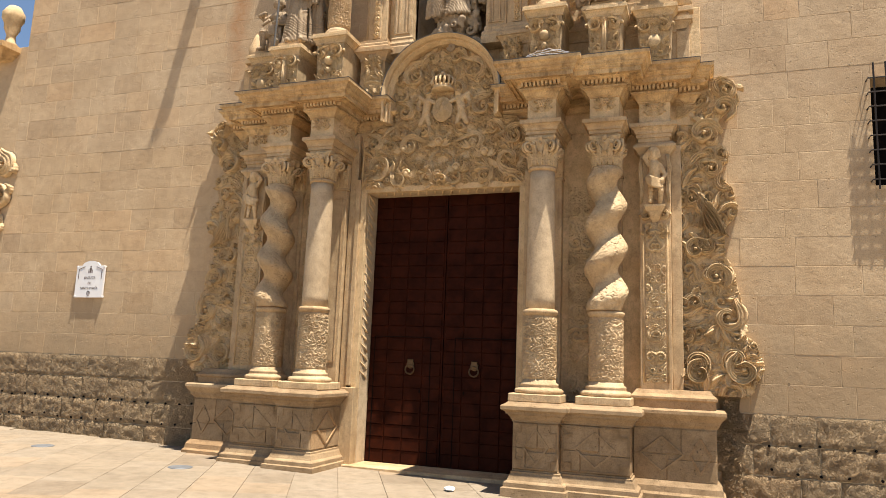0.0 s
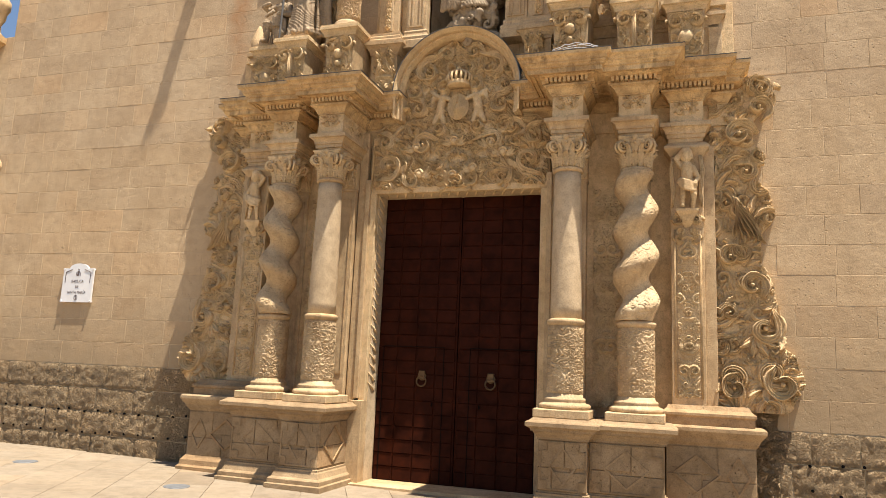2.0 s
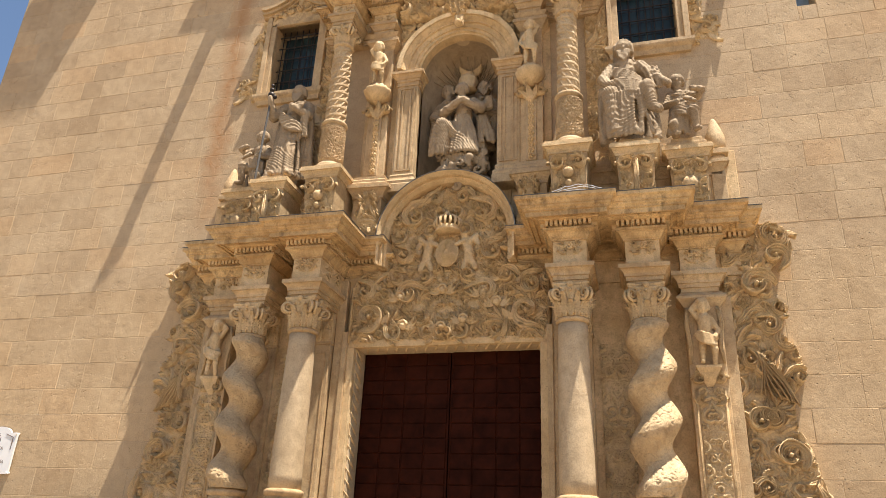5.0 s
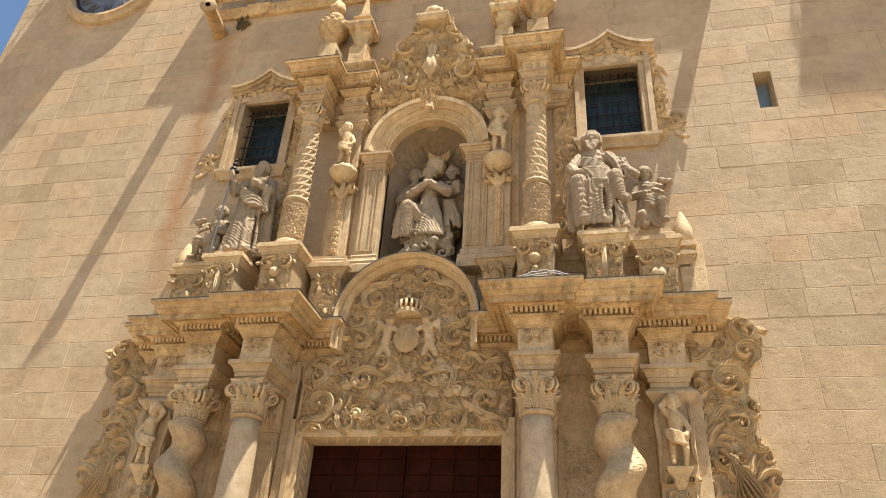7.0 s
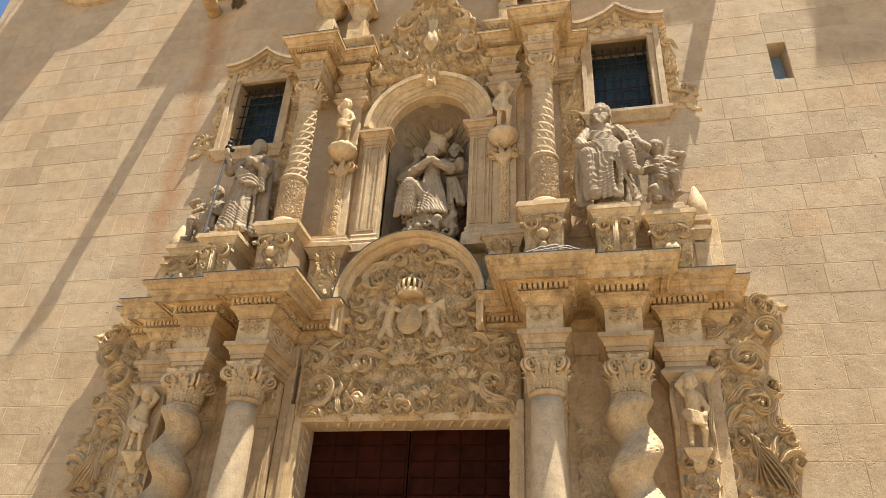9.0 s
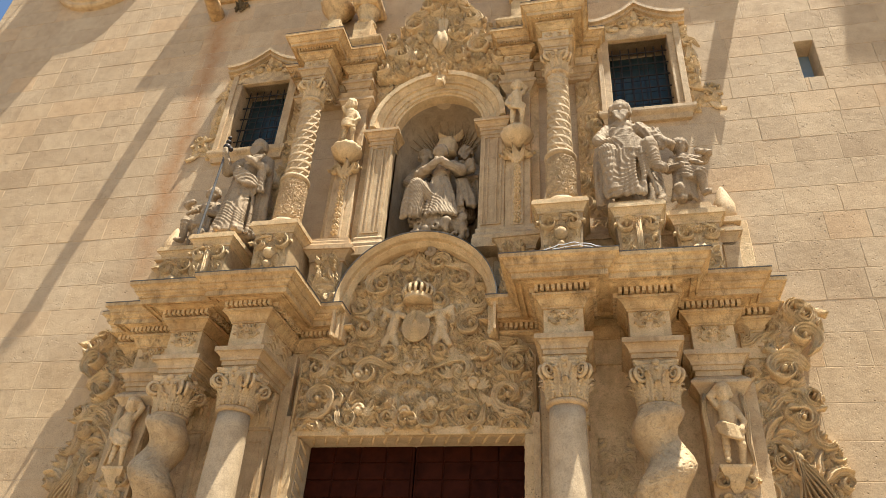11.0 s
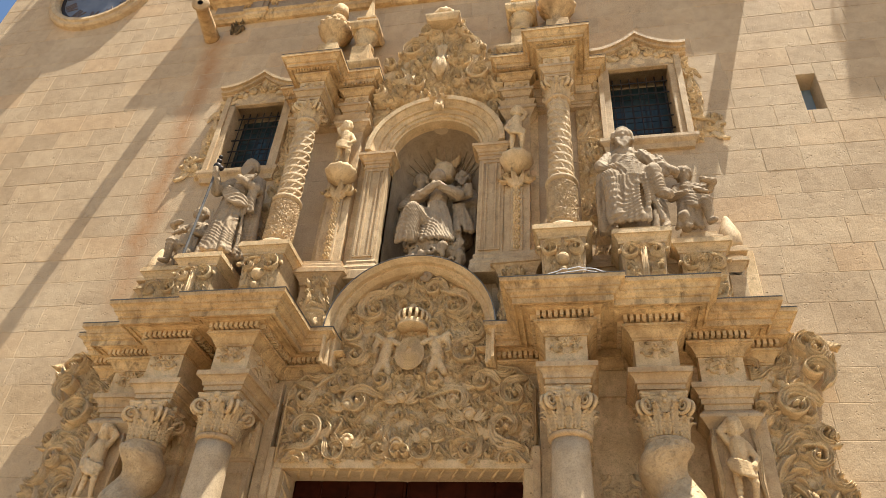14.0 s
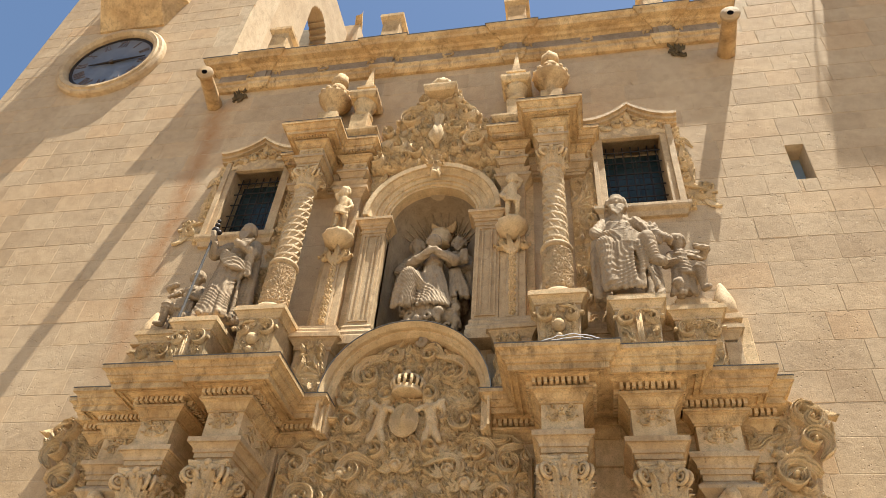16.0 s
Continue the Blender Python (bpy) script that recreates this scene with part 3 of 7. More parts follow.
# the body of the tower over the roof, with an arched bell opening in its side
tower = thing("bell_tower", (-7.0, 2.5, 13), "square limestone bell tower with an arched opening", "tower", kind="structure")
bm = bmesh.new()
box(bm, MID_L - 0.5, MID_L, 0.75, 2.05, 12.5, 22.0)
box(bm, MID_L - 0.5, MID_L, 3.30, 4.3, 12.5, 22.0)
box(bm, MID_L - 0.5, MID_L, 2.05, 3.30, 12.5, 16.0)
for i in range(12):
    a0, a1 = math.pi * i / 12, math.pi * (i + 1) / 12
    ym = 2.675
    ya, yb = ym - 0.625 * math.cos(a0), ym - 0.625 * math.cos(a1)
    box(bm, MID_L - 0.5, MID_L, ya, yb, 19.6 + 0.75 * min(math.sin(a0), math.sin(a1)), 22.0)
box(bm, LEFT_END, MID_L - 0.5, 4.0, 4.3, 12.5, 22.0)
part("side_wall", bm, ASHLAR, tower)
part("buttress", boxed(MID_L - 0.4, MID_L + 0.35, 4.3, 5.4, 12.5, 22.5), ASHLAR, tower)
part("eave", mould(bmesh.new(), [(MID_L + 0.0, 5.6), (MID_L + 0.0, 5.61), (MID_L, 4.0)][::-1], [(0.3, 22.5), (0.5, 22.6), (0.5, 22.8)]), OCHRE, tower)
# added black slab, gives the bell opening its dark inside by colour
part("inner_wall", boxed(LEFT_END + 0.8, LEFT_END + 1.0, 0.8, 4.0, 12.5, 22.0), DARK, tower)

# ---- the paved square: one sheet to the horizon ----
bm = bmesh.new()
vs = [bm.verts.new((x, y, ground_at(max(-40, min(40, x)), y) - 0.014)) for x, y in ((-900, -900), (-40, -900), (40, -900), (900, -900), (900, 40), (40, 40), (-40, 40), (-900, 40))]
for a, b, c, d in ((0, 1, 6, 7), (1, 2, 5, 6), (2, 3, 4, 5)):
    bm.faces.new((vs[a], vs[b], vs[c], vs[d]))
ground = part("ground", bm, PAVING, None)
tagged(ground, "pale beige stone paving of the square", "ground", kind="structure")

# ---- door ----
door = thing("door_1", (0, 0.3, 0), "tall dark red-brown double door clad in metal plates", "door", kind="structure")
for sx in (-1, 1):
    lo, hi = sorted((0.006 * sx, 1.285 * sx))
    wing = part("leaf", boxed(lo, hi, 0.315, 0.40, 0.03, 4.42), DOOR, door)
    for row in range(22):
        for colm in range(4):
            xa = 0.03 + colm * 0.313
            za = 0.06 + row * 0.198
            bmq = bmesh.new()
            x0, x1 = sorted(((xa) * sx, (xa + 0.306) * sx))
            vs = [bmq.verts.new(c) for c in ((x0, 0.314, za), (x1, 0.314, za), (x1, 0.314, za + 0.193), (x0, 0.314, za + 0.193),
                                             (x0 + 0.012, 0.296, za + 0.006), (x1 - 0.012, 0.296, za + 0.006), (x1 - 0.012, 0.306, za + 0.187), (x0 + 0.012, 0.306, za + 0.187))]
            for f in ((4, 5, 6, 7), (0, 1, 5, 4), (1, 2, 6, 5), (2, 3, 7, 6), (3, 0, 4, 7)):
                bmq.faces.new([vs[i] for i in f])
            part("plate", bmq, DOOR, wing)
    # wicket: a joint round a small door
    w0, w1 = (0.20, 1.20)
    bmw = bmesh.new()
    for a in ((w0, w0 + 0.012, 0.05, 2.06), (w1 - 0.012, w1, 0.05, 2.06), (w0, w1, 2.05, 2.064)):
        x0, x1 = sorted((a[0] * sx, a[1] * sx))
        box(bmw, x0, x1, 0.292, 0.30, a[2], a[3])
    part("wicket_joint", bmw, DARK, wing)
    kx = 0.54 * sx
    knocker = part("knocker", lathe(bmesh.new(), [(0.001, 0), (0.07, 0), (0.065, 0.02), (0.03, 0.03), (0.001, 0.035)], 0, 0, 16), BRONZE, wing, "dark bronze ring knocker")
    knocker.matrix_local = Matrix.Translation((kx, -0.002, 1.92)) @ Matrix.Rotation(radians(90), 4, "X")
    pts = [(kx + 0.075 * math.sin(a), 0.262 - 0.008 * math.cos(a), 1.54 - 0.075 * math.cos(a)) for a in [2 * math.pi * i / 20 for i in range(21)]]
    part("ring", tube(bmesh.new(), pts, 0.013, 8), BRONZE, wing)
    part("strike", boxed(kx - 0.05, kx + 0.05, 0.265, 0.30, 1.57, 1.70), BRONZE, wing)
    part("keyhole", boxed(kx - 0.17 * sx - 0.012, kx - 0.17 * sx + 0.012, 0.290, 0.296, 1.17, 1.23), DARK, wing)
part("threshold", boxed(-1.45, 1.45, -0.30, 0.42, -0.3, 0.045), CREAM, door)
part("dark_behind", boxed(-1.4, 1.4, 0.45, 0.5, -0.3, 4.6), DARK, door)

# ---- door surround ----
surround = thing("door_surround", (0, -0.1, 0), "moulded limestone door frame with a carved reveal", "door frame", kind="structure")
for sx in (-1, 1):
    s = 1 if sx > 0 else -1
    def bx(a, b, *r):
        lo, hi = sorted((a * s, b * s))
        return boxed(lo, hi, *r)
    part("jamb", bx(1.30, 1.40, -0.10, 0.32, -0.3, 4.40), CARVED, surround)
    part("jamb_band", bx(1.395, 1.47, -0.15, 0.0, 1.25, 4.62), CREAM, surround)
    part("jamb_outer", bx(1.468, 1.60, -0.12, 0.0, -0.3, 5.4), CREAM, surround)
    part("jamb_plinth", bx(1.298, 1.52, -0.19, 0.0, -0.3, 1.22), CREAM, surround)
    # slanting leaf cuts up the reveal
    bm = bmesh.new()
    for i in range(21):
        z = 1.35 + i * 0.145
        tube(bm, [(1.297 * s, 0.24, z), (1.285 * s, 0.12, z + 0.06), (1.295 * s, -0.02, z + 0.14)], [0.008, 0.02, 0.008], 6)
    part("reveal_leaf", bm, CARVED, surround, smooth=True)
bm = boxed(-1.40, 1.40, -0.085, 0.32, 4.402, 4.50)
part("lintel", bm, CARVED, surround)
bm = bmesh.new()
for i in range(18):
    x = -1.22 + i * 0.143
    tube(bm, [(x, 0.24, 4.402), (x + 0.05, 0.1, 4.392), (x + 0.12, -0.06, 4.40)], [0.008, 0.02, 0.008], 6)
part("soffit_leaf", bm, CARVED, surround, smooth=True)

# ---- portal backing behind the columns ----
back = thing("portal_back", (0, 0, 0), "plain limestone backing between the portal columns", "wall", kind="structure")
for s in (-1, 1):
    lo, hi = sorted((1.58 * s, 3.95 * s))
    part("panel", boxed(lo, hi, -0.06, 0.01, -0.3, 5.62), CARVED, back)
    lo, hi = sorted((1.5 * s, 3.95 * s))
    part("upper_panel", boxed(lo, hi, -0.06, 0.01, 5.9, 7.0), CARVED, back)

# ---- pedestals ----
def diamond(bm, cx, cz, w, h, y, d=0.016):
    for a, b in (((-w, 0), (0, h)), ((0, h), (w, 0)), ((w, 0), (0, -h)), ((0, -h), (-w, 0))):
        tube(bm, [(cx + a[0], y, cz + a[1]), (cx + b[0], y, cz + b[1])], d, 4)


def pedestal():
    """Stepped pedestal under the smooth and the twisted column, with diamond panels."""
    ob = thing("column_pedestal", (2.2, -0.6, 0), "weathered limestone pedestal with diamond panels under paired columns", "pedestal", "column pedestals")
    front = [(1.52, -0.05), (1.52, -1.05), (2.12, -1.05), (2.12, -0.90), (3.02, -0.90), (3.02, -0.05)]
    part("die", mould(bmesh.new(), front, [(-0.012, 0.28), (-0.012, 0.96)]), WORN, ob)
    part("foot", mould(bmesh.new(), front, [(0.13, -0.25), (0.13, 0.09), (0.115, 0.10), (0.10, 0.102), (0.10, 0.155), (0.085, 0.17), (0.06, 0.185), (0.045, 0.22), (0.035, 0.25), (0.022, 0.27), (0.022, 0.295), (0.0, 0.30), (0.0, 0.32)]), WORN, ob)
    part("ledge", mould(bmesh.new(), front, [(0.0, 0.93), (0.018, 0.932), (0.018, 0.955), (0.03, 0.965), (0.04, 0.99), (0.065, 1.02), (0.065, 1.03), (0.09, 1.032), (0.095, 1.06), (0.13, 1.08), (0.15, 1.09), (0.15, 1.135), (0.135, 1.15), (0.10, 1.165), (0.07, 1.19)]), WORN, ob)
    # facing stones with open joints, each field framed round a diamond
    for x0, x1, y in ((1.52, 2.12, -1.05), (2.12, 3.02, -0.90)):
        cx, w = (x0 + x1) / 2, (x1 - x0) / 2 - 0.03
        for xa, xb, za, zb in ((x0, x0 + 0.62 * w, 0.325, 0.60), (x0 + 0.62 * w, x1, 0.325, 0.56), (x0, x0 + 1.2 * w, 0.60, 0.925), (x0 + 1.2 * w, x1, 0.56 if x1 > 2.5 else 0.60, 0.925)):
            part("block", boxed(xa + 0.005, xb - 0.005, y - 0.008, y + 0.02, za + 0.004, zb - 0.004, bev=0.006), WORN, ob)
        bm = bmesh.new()
        diamond(bm, cx, 0.62, w * 0.62, 0.22, y - 0.004, 0.017)
        part("diamond_moulding", bm, WORN, ob)
        bm = bmesh.new()
        c, zt, zb = w * 0.28, 0.90, 0.345
        ring = [(cx - w, zb + 0.10), (cx - w + c, zb + 0.10), (cx - w + c, zb), (cx + w - c, zb), (cx + w - c, zb + 0.10), (cx + w, zb + 0.10), (cx + w, zt - 0.10), (cx + w - c, zt - 0.10), (cx + w - c, zt), (cx - w + c, zt), (cx - w + c, zt - 0.10), (cx - w, zt - 0.10)]
        for p, q in zip(ring, ring[1:] + ring[:1]):
            tube(bm, [(p[0], y - 0.009, p[1]), (q[0], y - 0.009, q[1])], 0.013, 4)
        part("panel_moulding", bm, WORN, ob)
    for ya, yb, za, zb in ((-1.046, -0.60, 0.325, 0.60), (-0.594, -0.13, 0.325, 0.60), (-1.046, -0.42, 0.606, 0.925), (-0.414, -0.13, 0.606, 0.925)):
        part("block", boxed(1.510, 1.54, ya, yb, za, zb, bev=0.006), WORN, ob)
    bm = bmesh.new()
    for a, b in (((-0.90, 0.62), (-0.6, 0.86)), ((-0.6, 0.86), (-0.30, 0.62)), ((-0.30, 0.62), (-0.6, 0.38)), ((-0.6, 0.38), (-0.90, 0.62))):
        tube(bm, [(1.508, a[0], a[1]), (1.508, b[0], b[1])], 0.020, 4)
    part("diamond_moulding", bm, WORN, ob)
    return ob


def side_pedestal():
    ob = thing("pilaster_pedestal", (3.6, -0.3, 0), "weathered limestone pedestal under the carved pilaster", "pedestal", "pilaster pedestals")
    front = [(3.02, -0.05), (3.02, -0.50), (4.06, -0.50), (4.06, 0.0)]
    part("die", mould(bmesh.new(), front, [(0, 0.25), (0, 0.98)]), WORN, ob)
    part("foot", mould(bmesh.new(), front, [(0.10, -0.25), (0.10, 0.10), (0.07, 0.13), (0.06, 0.20), (0.0, 0.28)]), WORN, ob)
    part("ledge", mould(bmesh.new(), front, [(0.0, 0.94), (0.03, 0.98), (0.05, 1.03), (0.10, 1.09), (0.12, 1.12), (0.12, 1.16), (0.10, 1.18)]), WORN, ob)
    part("plinth", mould(bmesh.new(), [(3.02, -0.05), (3.02, -0.44), (4.03, -0.44), (4.03, 0.0)], [(0.03, 1.18), (0.03, 1.28), (0.05, 1.30), (0.05, 1.33), (0.0, 1.37), (-0.03, 1.42)]), WORN, ob)
    for xa, xb, za, zb in ((3.02, 3.44, 0.27, 0.60), (3.44, 4.06, 0.27, 0.54), (3.02, 3.62, 0.60, 0.93), (3.62, 4.06, 0.54, 0.93)):
        part("block", boxed(xa + 0.005, xb - 0.005, -0.510, -0.48, za + 0.004, zb - 0.004, bev=0.006), WORN, ob)
    for cx, w in ((3.38, 0.27), (3.86, 0.13)):
        bm = bmesh.new()
        diamond(bm, cx, 0.60, w, 0.22, -0.512, 0.018)
        part("diamond_moulding", bm, WORN, ob)
    return ob


for make in (pedestal, side_pedestal):
    mirrored(make())

# ---- columns ----
LEAF_LOW = leaf_mesh("leaf_low", 0.20, 0.055, 0.075, CARVED)
LEAF_HIGH = leaf_mesh("leaf_high", 0.31, 0.055, 0.10, CARVED)


def capital(ob, cx, cy, z0, z1, r, half):
    """Composite capital: bell, two rows of leaves, four corner volutes, hollow-sided abacus."""
    h = z1 - z0
    cap = part("capital", lathe(bmesh.new(), [(r * 0.98, z0), (r * 1.0, z0 + h * 0.3), (r * 1.05, z0 + h * 0.6), (r * 1.2, z0 + h * 0.85), (r * 1.25, z0 + h * 0.9)], cx, cy, 24), CARVED, ob, "leafy composite capital", True)
    base = BASES[ob]
    for me, off, k in ((LEAF_LOW, 0.0, h / 0.42), (LEAF_HIGH, 0.5, h / 0.42)):
        for i in range(8):
            a = 2 * math.pi * (i + off) / 8
            lf = new("leaf", me)
            lf.parent = cap
            lf.matrix_local = Matrix.Translation(Vector((cx + r * 0.97 * math.sin(a), cy - r * 0.97 * math.cos(a), z0 + 0.005)) - base) @ Matrix.Rotation(a, 4, "Z") @ Matrix.Scale(k, 4)
    # abacus with hollow sides
    bm = bmesh.new()
    outline = []
    for k in range(4):
        a = math.pi / 4 + k * math.pi / 2 - math.pi
        c = Vector((math.cos(a), math.sin(a))) * half * 1.36
        d = Vector((math.cos(a + math.pi / 2), math.sin(a + math.pi / 2))) * half * 1.36
        t = (d - c).normalized()
        nrm = Vector((t.y, -t.x))
        for s in (0.05, 0.2, 0.35, 0.5, 0.65, 0.8, 0.95):
            outline.append(c.lerp(d, s) - nrm * half * 0.22 * math.sin(math.pi * s))
    rows = [[bm.verts.new((cx + p.x * q, cy + p.y * q, z)) for p in outline] for q, z in ((0.90, z1 - h * 0.15), (0.97, z1 - h * 0.10), (0.95, z1 - h * 0.07), (1.0, z1 - h * 0.05), (1.0, z1))]
    m = len(outline)
    for a, b in zip(rows, rows[1:]):
        for k in range(m):
            bm.faces.new((a[k], a[(k + 1) % m], b[(k + 1) % m], b[k]))
    bm.faces.new(rows[0])
    bm.faces.new(rows[-1])
    part("abacus", bm, CARVED, cap)
    # volutes: flat coils on the four diagonals, and egg band
    for k in range(4):
        a = math.pi / 4 + k * math.pi / 2
        d = Vector((math.cos(a), math.sin(a), 0))
        bm = bmesh.new()
        for side in (-1, 1):
            sd = Vector((-d.y, d.x, 0)) * side
            pts, rad = [], []
            for i in range(22):
                s = i / 21
                b = -2.2 + s * 2 * math.pi * 1.5
                rr = h * 0.19 * (1 - 0.75 * s)
                pts.append(Vector((cx, cy, z1 - h * 0.33)) + d * (half * 1.08 + rr * math.cos(b)) + sd * 0.03 + Vector((0, 0, rr * math.sin(b))))
                rad.append(0.022 - 0.010 * s)
            inner = Vector((cx, cy, z1 - h * 0.17)) + d * half * 0.35 + sd * half * 0.75
            pts = [inner, inner.lerp(pts[0], 0.5) + Vector((0, 0, 0.015))] + pts
            rad = [0.012, 0.018] + rad
            tube(bm, pts, rad, 6)
        part("volute", bm, CARVED, cap, smooth=True)
    bm = bmesh.new()
    for k in range(4):
        a = k * math.pi / 2
        p = Vector((cx + half * 0.85 * math.cos(a), cy + half * 0.85 * math.sin(a), z1 - h * 0.06))
        bmesh.ops.create_icosphere(bm, subdivisions=2, radius=h * 0.10, matrix=Matrix.Translation(p))
    part("flower", bm, CARVED, cap, smooth=True)
    bm = bmesh.new()
    for k in range(16):
        a = 2 * math.pi * k / 16
        bmesh.ops.create_icosphere(bm, subdivisions=1, radius=h * 0.06, matrix=Matrix.Translation((cx + r * 1.22 * math.cos(a), cy + r * 1.22 * math.sin(a), z1 - h * 0.23)))
    part("egg_band", bm, CARVED, cap, smooth=True)
    return cap


def carved_drum(ob, cx, cy, z0, z1, r, depth, seed, scale):
    """Lower drum of a column, covered with carved foliage."""
    bm = bmesh.new()
    n, m = 150, int((z1 - z0) / 0.008)
    def bul(a, z):
        e = min(1, (z - z0) / 0.05, (z1 - z) / 0.05)
        x = a * r
        # foliage flows round the drum without a seam
        p = Vector((math.cos(a) * r * scale, math.sin(a) * r * scale, z * scale))
        wv = noise.noise_vector(p * 0.6 + Vector((seed, seed, 0))) * 1.2
        q = noise.noise(p + wv + Vector((0, seed * 3, 0)))
        w = abs(math.sin(q * 6.5 + 1.2 * noise.noise(p * 2.1)))
        return depth * max(0, e) * (min(1.0, 2.4 * w) * (0.72 + 0.28 * math.sin(q * 26)))
    lathe(bm, [(r, z0 + (z1 - z0) * i / m) for i in range(m + 1)], cx, cy, n, None, bul)
    part("carved_drum", bm, CREAM, ob, "drum carved with worn foliage", True)


def attic_base(ob, cx, cy, z0, r, material):
    part("plinth", boxed(cx - r * 1.55, cx + r * 1.55, cy - r * 1.55, cy + r * 1.55, z0, z0 + 0.11, bev=0.012), material, ob)
    z = z0 + 0.11
    prof = [(r * 1.42, z), (r * 1.48, z + 0.02), (r * 1.48, z + 0.045), (r * 1.40, z + 0.065), (r * 1.22, z + 0.075), (r * 1.15, z + 0.10), (r * 1.2, z + 0.115), (r * 1.16, z + 0.135), (r * 1.03, z + 0.15), (r, z + 0.19)]
    part("base", lathe(bmesh.new(), prof, cx, cy, 36), material, ob, smooth=True)


def smooth_column():
    cx, cy = 1.785, -0.725
    ob = thing("smooth_column", (cx, cy, 1.2), "smooth cream limestone column with a carved lower drum and leafy capital", "column", "portal columns")
    attic_base(ob, cx, cy, 1.19, 0.225, CREAM)
    carved_drum(ob, cx, cy, 1.47, 2.37, 0.208, 0.030, 2.0, 12.5)
    part("ring", lathe(bmesh.new(), [(0.205, 2.35), (0.235, 2.37), (0.245, 2.40), (0.245, 2.42), (0.225, 2.44), (0.20, 2.45)], cx, cy, 40), CREAM, ob, smooth=True)
    part("shaft", lathe(bmesh.new(), [(0.203 - 0.028 * (i / 12) ** 1.6, 2.44 + 1.98 * i / 12) for i in range(13)], cx, cy, 48), SHAFT, ob, smooth=True)
    part("astragal", lathe(bmesh.new(), [(0.175, 4.41), (0.20, 4.42), (0.21, 4.44), (0.20, 4.465), (0.175, 4.475)], cx, cy, 40), CREAM, ob, smooth=True)
    capital(ob, cx, cy, 4.47, 4.89, 0.18, 0.24)
    return ob


def twisted_column():
    cx, cy = 2.665, -0.565
    ob = thing("twisted_column", (cx, cy, 1.2), "twisted limestone column with a carved lower drum and leafy capital", "column", "portal columns")
    attic_base(ob, cx, cy, 1.19, 0.23, CREAM)
    carved_drum(ob, cx, cy, 1.47, 2.37, 0.208, 0.030, 5.0, 12.5)
    part("ring", lathe(bmesh.new(), [(0.205, 2.35), (0.235, 2.37), (0.25, 2.40), (0.25, 2.42), (0.225, 2.44), (0.20, 2.45)], cx, cy, 40), CREAM, ob, smooth=True)
    z0, z1, turns = 2.45, 4.42, 3.25
    def axis(z):
        s = (z - z0) / (z1 - z0)
        e = 0.032 * min(1, s / 0.08, (1 - s) / 0.05)
        a = 2 * math.pi * turns * s - 1.1 - math.pi / 2
        return e * math.cos(a), e * math.sin(a)
    def vine(a, z):
        s = (z - z0) / (z1 - z0)
        b = a - (2 * math.pi * turns * s - 1.1 - math.pi / 2)
        swell = 0.030 * math.cos(b) - 0.022 * max(0, -math.cos(b) - 0.45)
        p = Vector((math.cos(a) * 1.7, math.sin(a) * 1.7, z * 8.0))
        g = noise.noise(p + noise.noise_vector(p * 0.7))
        return swell + 0.017 * min(1.0, 3.6 * abs(math.sin(g * 8))) + 0.004 * noise.noise(p * 4)
    prof = []
    for i in range(261):
        s = i / 260
        prof.append((0.226 - 0.024 * s, z0 + (z1 - z0) * s))
    part("shaft", lathe(bmesh.new(), prof, cx, cy, 132, axis, vine), CREAM, ob, "twisted shaft with shallow carved vines", True)
    part("astragal", lathe(bmesh.new(), [(0.175, 4.41), (0.205, 4.42), (0.215, 4.44), (0.205, 4.465), (0.175, 4.475)], cx, cy, 40), CREAM, ob, smooth=True)
    capital(ob, cx, cy, 4.47, 4.89, 0.18, 0.24)
    return ob


def wall_pilaster(x0, x1, y, seed):
    """Flat pilaster behind a column, with a leafy head."""
    ob = thing("back_pilaster", ((x0 + x1) / 2, y, 1.2), "flat panelled limestone pilaster behind a column", "pilaster", "back pilasters")
    part("shaft", boxed(x0, x1, y, -0.05, 1.19, 4.45), CREAM, ob)
    bm = bmesh.new()
    for a in ((x0 + 0.05, x0 + 0.065, 1.6, 4.3), (x1 - 0.065, x1 - 0.05, 1.6, 4.3), (x0 + 0.05, x1 - 0.05, 4.29, 4.305), (x0 + 0.05, x1 - 0.05, 1.6, 1.615)):
        box(bm, a[0], a[1], y - 0.012, y + 0.01, a[2], a[3])
    part("panel_moulding", bm, CREAM, ob)
    part("neck", boxed(x0 - 0.02, x1 + 0.02, y - 0.02, -0.05, 4.43, 4.47), CREAM, ob)
    part("head", boxed(x0 - 0.01, x1 + 0.01, y - 0.01, -0.05, 4.465, 4.89), CARVED, ob)
    bm = bmesh.new()
    n = max(2, int((x1 - x0) / 0.1))
    for i in range(n):
        x = x0 + (x1 - x0) * (i + 0.5) / n
        leaf(bm, x, 4.47, math.pi / 2, 0.17, 0.05, y - 0.01, 0.05)
        leaf(bm, x + 0.04, 4.52, math.pi / 2, 0.22, 0.05, y - 0.01, 0.06)
    volute(bm, x0 + 0.04, 4.80, 0.05, 0, 1, y - 0.01, 0.05)
    volute(bm, x1 - 0.04, 4.80, 0.05, math.pi, -1, y - 0.01, 0.05)
    part("carving", bm, CARVED, ob, smooth=True)
    return ob


for make in (smooth_column, twisted_column):
    mirrored(make())
mirrored(wall_pilaster(1.62, 1.97, -0.20, 3))
mirrored(wall_pilaster(2.50, 2.84, -0.12, 4))

